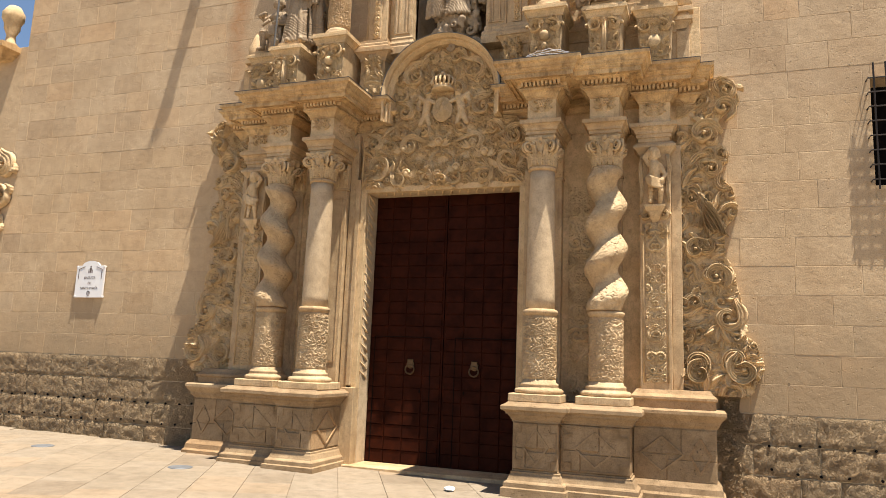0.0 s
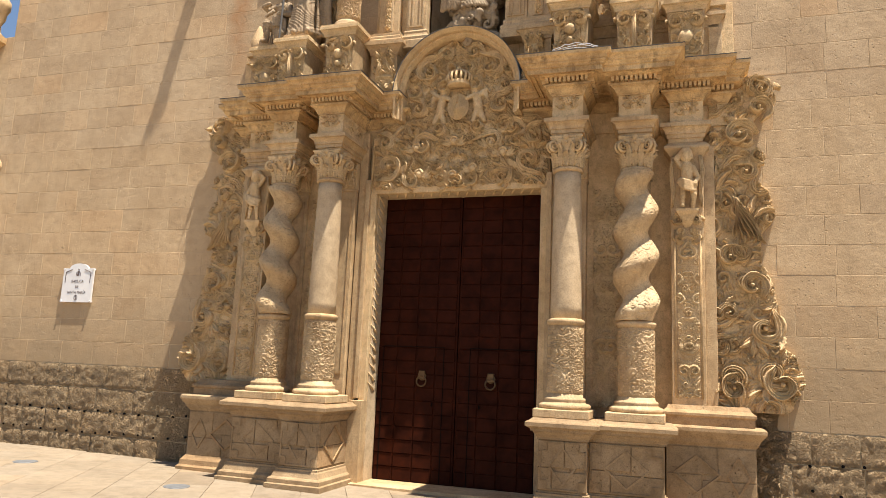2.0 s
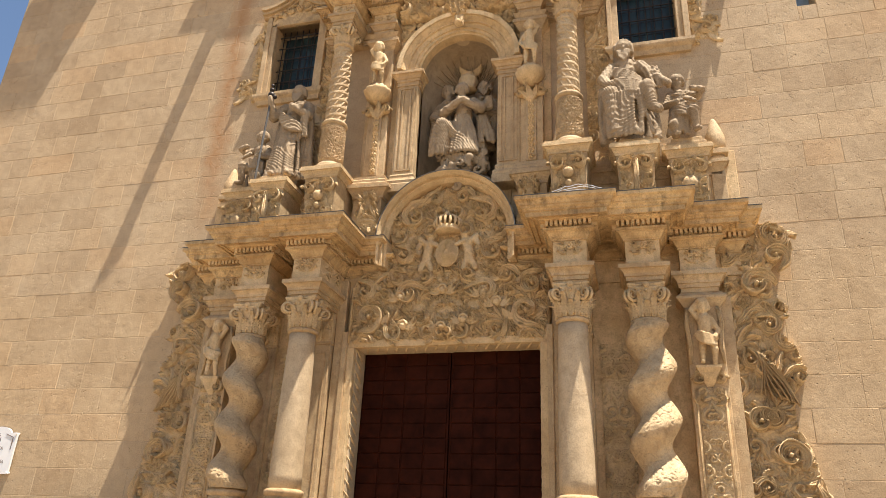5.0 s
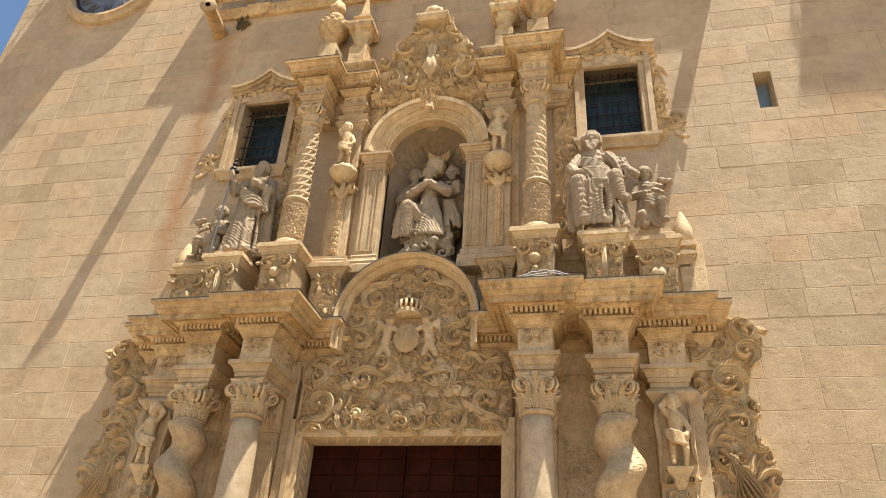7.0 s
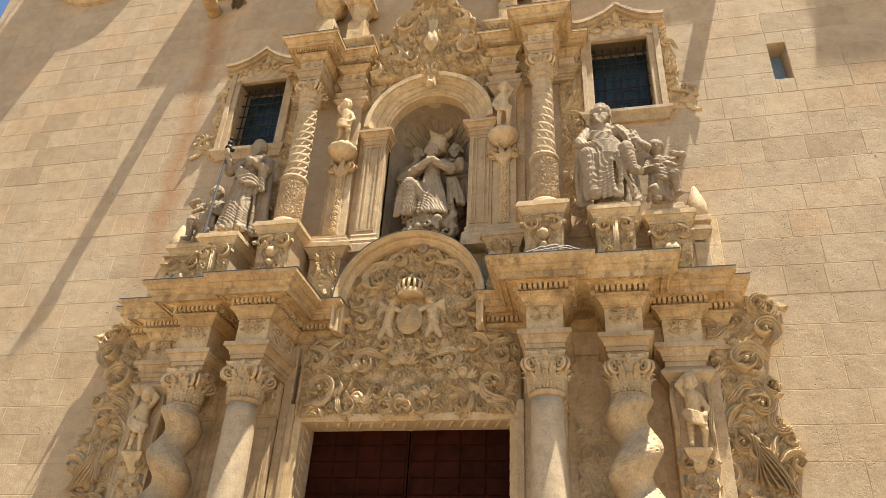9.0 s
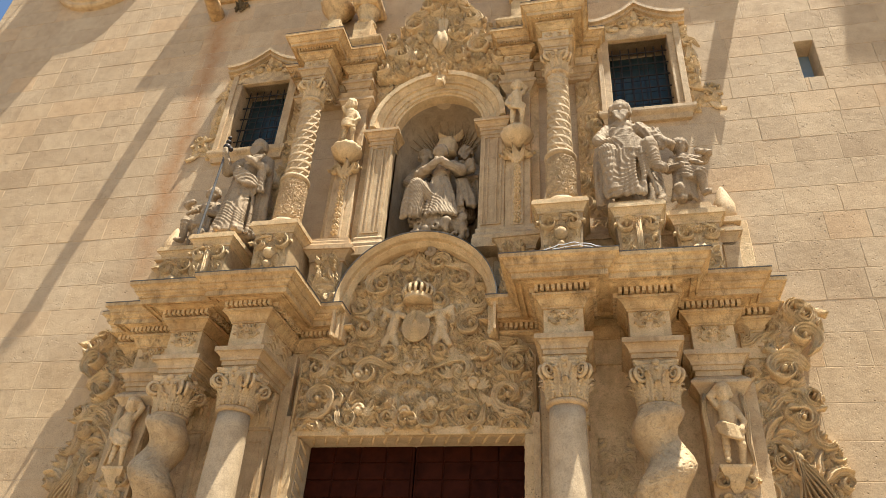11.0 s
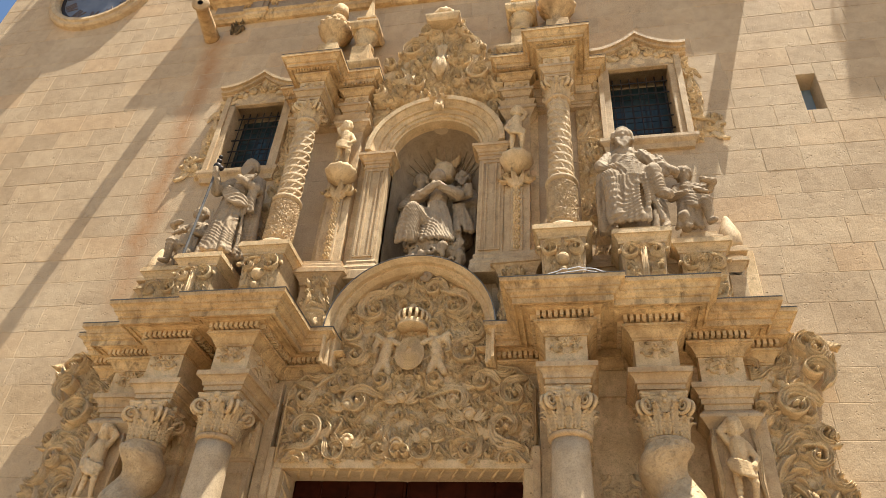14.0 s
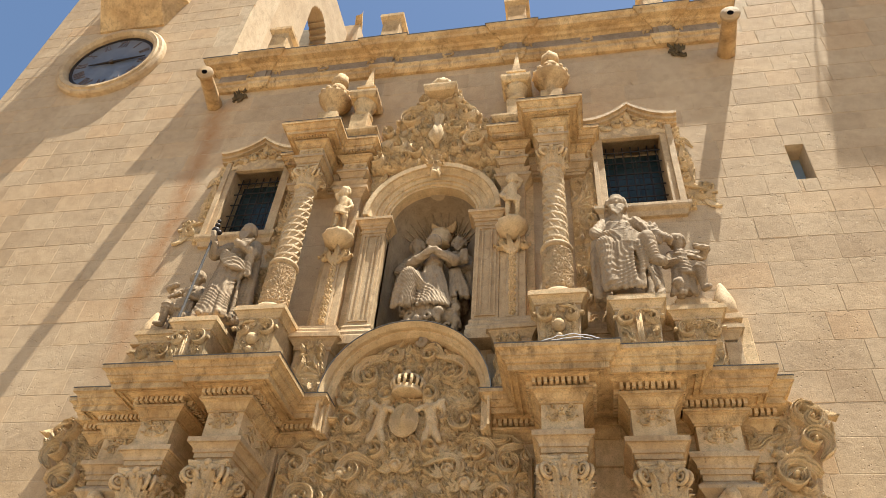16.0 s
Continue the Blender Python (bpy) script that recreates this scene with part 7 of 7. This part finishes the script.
# ---- roof cornice of the middle part ----
roof = thing("roof_cornice", (0, -0.1, 12.9), "ochre limestone roof cornice over a panelled frieze", "cornice", kind="structure")
line = [(-4.50, 0.0), (-4.50, -0.06)]
for c in (-3.6, -1.2, 1.2, 3.8):
    line += [(c - 0.16, -0.06), (c - 0.16, -0.10), (c + 0.16, -0.10), (c + 0.16, -0.06)]
line += [(4.72, -0.06), (4.72, 0.0)]
part("lower_band", mould(bmesh.new(), line, [(0.0, 12.78), (0.03, 12.82), (0.05, 12.84), (0.05, 12.92), (0.08, 12.95), (0.08, 12.99), (0.0, 13.02)]), OCHRE, roof)
part("frieze", mould(bmesh.new(), line, [(0.0, 13.0), (0.0, 13.34)]), SLATE, roof)
part("cornice", mould(bmesh.new(), line, [(0.0, 13.30), (0.04, 13.33), (0.08, 13.34), (0.12, 13.38), (0.24, 13.40), (0.26, 13.45), (0.30, 13.49), (0.31, 13.53), (0.2, 13.55)]), OCHRE, roof)
part("roof_lead", mould(bmesh.new(), line, [(0.315, 13.531), (0.32, 13.545), (0.22, 13.556)]), LEAD, roof)
for c in (-2.4, 0.0, 2.5):
    bm = bmesh.new()
    pts = [(c + 0.09 * math.cos(a), 13.22 + 0.07 * math.sin(a)) for a in [2 * math.pi * i / 16 for i in range(17)]]
    ribbon(bm, pts, -0.06, [0.02] * 17, [0.03] * 17)
    for q in (-1, 1):
        ribbon(bm, [(c + q * 0.03, 13.15), (c + q * 0.06, 13.08), (c + q * 0.16, 13.03)], -0.06, [0.025] * 3, [0.03] * 3)
    part("ring_ornament", bm, OCHRE, roof, smooth=True)
for c in (-3.6, -1.2, 1.2, 3.8):
    for q in (-1, 1):
        bm = bmesh.new()
        volute(bm, c + q * 0.26, 13.24, 0.06, 0 if q > 0 else math.pi, q, -0.06, 0.04, 1.2, 0.3, 1.4)
        part("scroll_ornament", bm, OCHRE, roof, smooth=True)
    part("tongue", boxed(c - 0.08, c + 0.08, -0.125, -0.09, 13.04, 13.28), SLATE, roof)
finial = thing("roof_block", (-1.13, -0.1, 13.55), "square limestone block with a moulded cap on the roof edge", "finial", "roof blocks")
part("block", boxed(-1.30, -0.96, -0.28, 0.06, 13.50, 14.30), OCHRE, finial)
part("cap", ring_mould(bmesh.new(), -1.28, -0.98, -0.26, 0.04, [(0.02, 14.28), (0.08, 14.36), (0.08, 14.44), (-0.04, 14.46), (-0.04, 14.62)]), OCHRE, finial)
for x in (-3.42, 1.28, 3.7):
    copy_thing(finial, Matrix.Translation((x, -0.1, 13.55)))

# ---- water spouts ----
for base, tip in (((-4.42, 0.1, 12.46), (-4.17, -0.86, 12.26)), ((4.72, 0.1, 12.42), (4.65, -0.86, 12.24))):
    ob = thing("water_spout", base, "round limestone water spout jutting from the wall", "spout", "water spouts")
    b, t = Vector(base), Vector(tip)
    d = (t - b).normalized()
    part("pipe", tube(bmesh.new(), [b, b.lerp(t, 0.3), b.lerp(t, 0.85), t - d * 0.06], [0.15, 0.135, 0.115, 0.125], 18), OCHRE, ob, smooth=True)
    part("lip", tube(bmesh.new(), [t - d * 0.07, t - d * 0.05, t - d * 0.01, t], [0.13, 0.15, 0.15, 0.14], 18), CREAM, ob, smooth=True)
    # black disc on the tip, paints the shade inside the bore
    part("mouth", tube(bmesh.new(), [t - d * 0.01, t + d * 0.004], [0.05, 0.05], 10), DARK, ob)
plant = random.Random(4)
for x, z in ((-3.95, 12.62), (3.95, 12.58)):
    ob = thing("wall_carving_tuft", (x, -0.05, z), "dark weathered tuft under the roof cornice", "tuft", "wall tufts")
    bm = bmesh.new()
    for i in range(26):
        leaf(bm, x + plant.uniform(-0.10, 0.10), z + plant.uniform(-0.12, 0.14), plant.uniform(0, 6.28), plant.uniform(0.06, 0.12), 0.03, 0.0 - plant.uniform(0, 0.04), plant.uniform(0.03, 0.08), 3)
    part("tuft", bm, stone("dark_tuft", (0.16, 0.12, 0.07), (0.09, 0.07, 0.04)) if x < 0 else bpy.data.materials["dark_tuft"], ob, smooth=True)

# ---- round clock in the tower ----
kx, kz = CLOCK_C
clock = thing("tower_clock", (kx, -0.05, kz), "large round dark clock dial with roman numerals in a limestone ring", "clock")
part("rim", arc_mould(bmesh.new(), kx, kz, [(0.93, 0.0), (0.93, -0.10), (0.98, -0.17), (1.06, -0.18), (1.08, -0.14), (1.14, -0.13), (1.17, -0.09), (1.18, 0.02)], 0, 2 * math.pi, 64), CREAM, clock)
bm = bmesh.new()
vs = [bm.verts.new((kx + 0.94 * math.cos(2 * math.pi * k / 64), -0.022, kz + 0.94 * math.sin(2 * math.pi * k / 64))) for k in range(64)]
bm.faces.new(vs)
part("dial", bm, CLOCK, clock)
part("dial_ring", arc_mould(bmesh.new(), kx, kz, [(0.86, -0.02), (0.86, -0.035), (0.93, -0.035), (0.93, -0.02)], 0, 2 * math.pi, 64), IRON, clock)


def strokes(num):
    """Upright bars of a roman numeral: (x, slant) of each stroke."""
    res, x = [], 0.0
    for ch in num:
        if ch == "I":
            res.append((x, 0.0))
            x += 0.055
        elif ch == "V":
            res += [(x + 0.0, 0.25), (x + 0.055, -0.25)]
            x += 0.11
        else:
            res += [(x + 0.03, 0.35), (x + 0.03, -0.35)]
            x += 0.11
    mid = (x - 0.055) / 2
    return [(a - mid, b) for a, b in res]


for i, num in enumerate(("XII", "I", "II", "III", "IIII", "V", "VI", "VII", "VIII", "IX", "X", "XI")):
    a = math.pi / 2 - 2 * math.pi * i / 12
    bm = bmesh.new()
    for off, slant in strokes(num):
        c, s = math.cos(a), math.sin(a)
        q0, q1 = off - slant * 0.12, off + slant * 0.12
        p0 = (kx + 0.60 * c + q0 * s, -0.026, kz + 0.60 * s - q0 * c)
        p1 = (kx + 0.83 * c + q1 * s, -0.026, kz + 0.83 * s - q1 * c)
        tube(bm, [p0, p1], 0.013, 4)
    part("numeral", bm, INK, clock)
for a, ln in ((radians(8), 0.74), (radians(186), 0.52)):
    part("pointer", tube(bmesh.new(), [(kx, -0.05, kz), (kx + ln * math.cos(a), -0.05, kz + ln * math.sin(a))], [0.030, 0.012], 6), IRON, clock)
part("hub", tube(bmesh.new(), [(kx, -0.02, kz), (kx, -0.08, kz)], 0.05, 12), BRONZE, clock)


def balcony(cx):
    ob = thing("tower_balcony", (cx, -0.4, 15.8), "limestone balcony with a tapered underside and iron rail", "balcony", "tower balconies")
    bm = bmesh.new()
    rows = [[bm.verts.new(c) for c in ((cx - w, 0.02, z), (cx - w + k, y, z), (cx + w - k, y, z), (cx + w, 0.02, z))] for w, y, k, z in ((0.80, -0.05, 0.02, 15.72), (0.95, -0.55, 0.20, 16.35), (1.02, -0.85, 0.28, 16.6), (1.08, -0.95, 0.30, 16.65), (1.08, -0.95, 0.30, 16.85))]
    for a, b in zip(rows, rows[1:]):
        for i in range(3):
            bm.faces.new((a[i], a[i + 1], b[i + 1], b[i]))
    bm.faces.new(rows[0])
    bm.faces.new(rows[-1])
    part("underside", bm, OCHRE, ob)
    for i in range(16):
        x = cx - 0.74 + i * 0.098
        part("baluster", tube(bmesh.new(), [(x, -0.88, 16.84), (x, -0.88, 17.75)], 0.012, 6), IRON, ob)
    for sxx in (-1, 1):
        for i in range(6):
            part("baluster", tube(bmesh.new(), [(cx + sxx * (0.78 + 0.045 * i), -0.88 + 0.15 * i, 16.84), (cx + sxx * (0.78 + 0.045 * i), -0.88 + 0.15 * i, 17.75)], 0.012, 6), IRON, ob)
    part("rail", tube(bmesh.new(), [(cx - 1.0, 0, 17.76), (cx - 0.76, -0.88, 17.76), (cx + 0.76, -0.88, 17.76), (cx + 1.0, 0, 17.76)], 0.02, 6), IRON, ob)
    return ob


balcony(-7.38)
balcony(8.30)

# ---- low wing beyond the tower corner ----
low = thing("side_wing", (-10.8, 0, 0), "lower limestone side wing with a cornice, finial and carved scroll", "building", kind="structure")
part("wall", boxed(-13.5, LEFT_END, 0.0, 3.0, -0.6, 8.0), ASHLAR, low)
part("cornice", mould(bmesh.new(), [(-13.5, 0.0), (-13.5, -0.25), (-9.95, -0.25), (-9.95, 0.0)], [(0.0, 7.70), (0.05, 7.75), (0.12, 7.82), (0.2, 7.86), (0.2, 7.98)]), OCHRE, low)
part("finial", lathe(bmesh.new(), [(0.14, 7.98), (0.18, 8.02), (0.10, 8.10), (0.09, 8.25), (0.16, 8.40), (0.16, 8.5), (0.22, 8.62), (0.22, 8.75), (0.12, 8.9)], -9.98, -0.10, 18), CARVED, low, smooth=True)
bm = bmesh.new()
for x, z, r, a, t in ((-9.72, 5.35, 0.24, 1.2, -1), (-9.70, 4.75, 0.20, -1.0, 1), (-9.80, 4.15, 0.18, 1.0, -1)):
    volute(bm, x, z, r, a, t, -0.02, 0.2, 1.35, 0.3, 1.4)
part("scrolls", bm, CARVED, low, smooth=True)

# ---- marble sign ----
sign = thing("wall_sign", (-7.07, 0, 2.63), "white marble wall sign with an arched top and dark lettering", "sign")
bm = bmesh.new()
out = [(-7.41, 2.63), (-6.73, 2.63), (-6.73, 3.24), (-6.86, 3.24)]
out += [(-7.07 + 0.21 * math.cos(a), 3.24 + 0.09 * math.sin(a)) for a in [math.pi * k / 10 for k in range(11)]]
out += [(-7.28, 3.24), (-7.41, 3.24)]
seen_pts = []
for p in out:
    if p not in seen_pts:
        seen_pts.append(p)
fv = [bm.verts.new((x, -0.055, z)) for x, z in seen_pts]
bv = [bm.verts.new((x, -0.025, z)) for x, z in seen_pts]
bm.faces.new(fv)
bm.faces.new(bv)
for k in range(len(fv)):
    bm.faces.new((fv[k], fv[(k + 1) % len(fv)], bv[(k + 1) % len(fv)], bv[k]))
part("slab", bm, MARBLE, sign)


def words(text, x, z, size):
    cu = bpy.data.curves.new("lettering", "FONT")
    cu.body, cu.size, cu.align_x, cu.extrude = text, size, "CENTER", 0.001
    tmp = new("lettering", cu)
    me = bpy.data.meshes.new_from_object(tmp.evaluated_get(bpy.context.evaluated_depsgraph_get()))
    bpy.data.objects.remove(tmp)
    me.materials.append(INK)
    ob = new("lettering", me)
    ob.parent = sign
    ob.matrix_local = Matrix.Translation((x + 7.07, -0.057, z - 2.63)) @ Matrix.Rotation(radians(90), 4, "X")


words("BAS\u00cdLICA", -7.07, 2.985, 0.068)
words("DE", -7.07, 2.885, 0.062)
words("SANTA MAR\u00cdA", -7.07, 2.785, 0.066)
bm = bmesh.new()
for q in (-1, 1):
    tube(bm, [(-7.07 + q * 0.28, -0.057, 2.98), (-7.07 + q * 0.28, -0.057, 3.17), (-7.07 + q * 0.14, -0.057, 3.22)], 0.007, 4)
part("border_line", bm, INK, sign)
bm = bmesh.new()
for dx, dz, w, h in ((0, 3.15, 0.05, 0.10), (-0.045, 3.13, 0.012, 0.07), (0.045, 3.13, 0.012, 0.07), (0, 3.22, 0.03, 0.02)):
    box(bm, -7.07 + dx - w / 2, -7.07 + dx + w / 2, -0.058, -0.05, dz - h / 2, dz + h / 2)
part("emblem", bm, INK, sign)
bm = bmesh.new()
tube(bm, [(-7.07 + 0.035 * math.cos(a), -0.057, 2.71 + 0.045 * math.sin(a)) for a in [2 * math.pi * k / 14 for k in range(15)]], 0.005, 4)
box(bm, -7.078, -7.062, -0.058, -0.05, 2.67, 2.75)
part("lower_emblem", bm, INK, sign)
for dx, dz in ((-0.32, 2.65), (0.32, 2.65), (-0.32, 3.22), (0.32, 3.22)):
    part("bolt", tube(bmesh.new(), [(-7.07 + dx, 0.0, dz), (-7.07 + dx, -0.07, dz)], 0.018, 8), MARBLE, sign)

# ---- lights set in the paving, scrap of paper ----
for x, y in ((-6.18, -1.47), (-3.16, -1.83)):
    z = ground_at(x, y)
    ob = thing("ground_light", (x, y, z), "round steel and glass light set flush in the paving", "light", "ground lights")
    part("rim", lathe(bmesh.new(), [(0.17, z - 0.02), (0.17, z + 0.006), (0.165, z + 0.009), (0.135, z + 0.009), (0.13, z + 0.005)], x, y, 28), STEEL, ob, smooth=True)
    part("glass", lathe(bmesh.new(), [(0.13, z - 0.01), (0.13, z + 0.006), (0.001, z + 0.008)], x, y, 28), STEEL, ob)
scrap = thing("paper_scrap", (0.72, -1.25, 0), "crumpled white paper scrap on the paving", "litter")
bm = bmesh.new()
bmesh.ops.create_icosphere(bm, subdivisions=3, radius=0.07, matrix=Matrix.Translation((0.72, -1.25, 0.022)) @ Matrix.Diagonal((1, 0.9, 0.42, 1)))
for v in bm.verts:
    v.co += Vector((noise.noise(v.co * 23), noise.noise(v.co * 23 + Vector((9, 0, 0))), noise.noise(v.co * 23 + Vector((0, 9, 0))) * 0.5)) * 0.035
    v.co.z = max(v.co.z, ground_at(0.72, 0) + 0.001)
part("paper", bm, PAPER, scrap)
# torn wire net on the cornice
net = thing("wire_net", (1.6, -1.1, 5.98), "torn strip of pale bird netting on the cornice", "netting")
nr = random.Random(9)
for k in range(4):
    bm = bmesh.new()
    tube(bm, [(1.62 + 0.055 * i, -1.20 + 0.03 * k, 5.985 + max(0, 0.07 * math.sin(i / 11 * math.pi) - 0.015 * k) + nr.uniform(0, 0.02)) for i in range(12)], 0.005, 4)
    part("wire", bm, MARBLE, net)

# ---- drilled holes along the foot of the wall: solid plugs, their shade painted black ----
rngh = random.Random(14)
for x0, x1 in ((-9.3, -4.3), (4.75, 8.0)):
    for z, step in ((0.77, 0.30), (0.43, 0.30)):
        x = x0
        while x < x1:
            xx, zz = x + rngh.uniform(-0.05, 0.05), z + rngh.uniform(-0.03, 0.03)
            h = part("drill_hole", tube(bmesh.new(), [(xx, -0.035, zz), (xx, 0.02, zz)], 0.019, 8), DARK, front_wall)
            x += step

# ---- ashlar blocks ----
rngw = random.Random(2024)
COURSE, JOINT = 0.395, 0.007
LENGTHS = (0.46, 0.54, 0.62, 0.70, 0.80, 0.92)


def block_mesh(length, height, rough, seed):
    """A wall block with chamfered edges, its face at y = 0; rough: depth of erosion."""
    bm = bmesh.new()
    w, h = length / 2 - JOINT / 2, height / 2 - JOINT / 2
    if rough:
        nx, nz = max(6, int(length / 0.034)), 11
        grid = []
        for i in range(nx + 1):
            row = []
            for j in range(nz + 1):
                x, z = -w + 2 * w * i / nx, -h + 2 * h * j / nz
                edge = min(i, nx - i, j, nz - j)
                p = Vector((x * 3.2 + seed * 5.1, seed * 1.7, z * 3.2))
                e = noise.noise(p * 1.4) * 0.5 + noise.noise(p * 4.5) * 0.6
                y = -0.010 - rough * e + (0.014 if edge == 0 else 0.004 if edge == 1 else 0)
                if edge == 0:
                    x *= 0.992 + 0.010 * noise.noise(p * 3)
                    z *= 0.985 + 0.018 * noise.noise(p * 3)
                row.append(bm.verts.new((x, max(-0.06, min(0.003 if edge == 0 else -0.006, y - 0.014)), z)))
            grid.append(row)
        for i in range(nx):
            for j in range(nz):
                bm.faces.new((grid[i][j], grid[i + 1][j], grid[i + 1][j + 1], grid[i][j + 1]))
    else:
        c = 0.003
        rows = [[bm.verts.new(q) for q in ((-w + a, y, -h + a), (w - a, y, -h + a), (w - a, y, h - a), (-w + a, y, h - a))] for a, y in ((0, 0.03), (0, c * 0.6), (c, 0.0))]
        for a, b in zip(rows, rows[1:]):
            for k in range(4):
                bm.faces.new((a[k], a[(k + 1) % 4], b[(k + 1) % 4], b[k]))
        bm.faces.new(rows[-1])
    bmesh.ops.recalc_face_normals(bm, faces=bm.faces)
    me = bpy.data.meshes.new("block")
    bm.to_mesh(me)
    bm.free()
    if rough:
        me.flip_normals() if me.polygons[0].normal.y > 0 else None
        me.shade_smooth()
    me.materials.append(ERODED if rough else ASHLAR)
    return me


SHARED, ROUGH = {}, {}
COVER = ((-3.5, 3.5, -1, 5.9), (-1.45, 1.45, 5, 10.2), (-3.62, -2.36, 8.72, 10.66), (2.36, 3.62, 8.72, 10.66))
HOLES = (SLIT, SIDE, WIN_L, WIN_R, (-3.55, 3.55, -1, 5.85), (-1.4, 1.4, 5.5, 10.1), (-9.9, -9.45, 99, 99))
far_v, far_f = [], []
count = 0
for course in range(-1, 52):
    z0 = -0.03 + course * COURSE
    z1 = z0 + COURSE
    x = LEFT_END + rngw.choice((0, 0.2, 0.35)) * 0
    first = True
    while x < 9.5:
        ln = rngw.choice(LENGTHS)
        if first:
            ln = rngw.choice((0.3, 0.5, 0.7))
            first = False
        a, b = x, min(x + ln, 9.5)
        x += ln
        mid_x, mid_z = (a + b) / 2, (z0 + z1) / 2
        if MID_L - 0.3 < mid_x < MID_R + 0.3 and z1 > 13.3:
            continue
        if math.hypot(mid_x - kx, mid_z - kz) < 0.85:
            continue
        if z1 < -0.1:
            continue
        pieces = cut((a, b, z0, z1), HOLES)
        whole = len(pieces) == 1 and pieces[0] == (a, b, z0, z1)
        wav = rngw.uniform(-0.0035, 0.0)
        eroded = mid_z < (1.62 if mid_x < 0 else 1.30)
        near = whole and ln in LENGTHS and abs(ln - (b - a)) < 1e-6 and ((mid_z < 5.6 and -9.4 < mid_x < -3.5) or (mid_z < 5.6 and 3.5 < mid_x < 7.0))
        if near and eroded:
            key = (ln, rngw.randrange(4), mid_z < 0.8)
            if key not in ROUGH:
                ROUGH[key] = block_mesh(ln, COURSE, 0.03 if key[2] else 0.022, len(ROUGH) + 1)
            ob = new("block", ROUGH[key])
        elif near:
            if ln not in SHARED:
                SHARED[ln] = block_mesh(ln, COURSE, 0.0, 0)
            ob = new("block", SHARED[ln])
        else:
            for q in pieces:
                w0, w1, h0, h1 = q[0] + JOINT / 2, q[1] - JOINT / 2, q[2] + JOINT / 2, q[3] - JOINT / 2
                n0 = len(far_v)
                for d, y in ((0, 0.03), (0, 0.002), (0.003, 0.0)):
                    far_v += [(w0 + d, y + wav, h0 + d), (w1 - d, y + wav, h0 + d), (w1 - d, y + wav, h1 - d), (w0 + d, y + wav, h1 - d)]
                for r in (0, 4):
                    far_f += [(n0 + r + k, n0 + r + (k + 1) % 4, n0 + r + 4 + (k + 1) % 4, n0 + r + 4 + k) for k in range(4)]
                far_f.append((n0 + 8, n0 + 9, n0 + 10, n0 + 11))
            continue
        count += 1
        ob.parent = front_wall
        ob.location = (mid_x, wav, mid_z)
me = bpy.data.meshes.new("upper_blocks")
me.from_pydata(far_v, [], far_f)
me.materials.append(ASHLAR_FAR)
far = new("upper_blocks", me)
far.parent = front_wall
tagged(far, kind="stuff")

# ---- paving slabs near the portal, laid askew to the front ----
rngp = random.Random(88)
pv = {}
TURN = radians(118)
ux, uy = math.cos(TURN), math.sin(TURN)
for row in range(-16, 17):
    across = row * 0.61
    along = -7.0 + rngp.uniform(0, 0.9)
    while along < 12.5:
        ln = rngp.choice((0.72, 0.90, 1.10))
        mid = along + ln / 2
        along += ln
        x, y = -2.0 + ux * mid + uy * across, -2.5 + uy * mid - ux * across
        if not (-10.5 < x < 4.5 and -5.2 < y < 0.30):
            continue
        if ln not in pv:
            bm = box(bmesh.new(), -ln / 2 + 0.0025, ln / 2 - 0.0025, -0.305 + 0.0025, 0.305 - 0.0025, -0.02, 0.0, bev=0.003)
            me = bpy.data.meshes.new("slab")
            bm.to_mesh(me)
            bm.free()
            me.materials.append(PAVING)
            pv[ln] = me
        ob = new("slab", pv[ln])
        ob.parent = ground
        ob.matrix_local = Matrix.Translation((x, y, ground_at(x, y) + rngp.uniform(-0.001, 0.001))) @ Matrix.Rotation(math.atan(0.014), 4, "Y") @ Matrix.Rotation(TURN, 4, "Z")
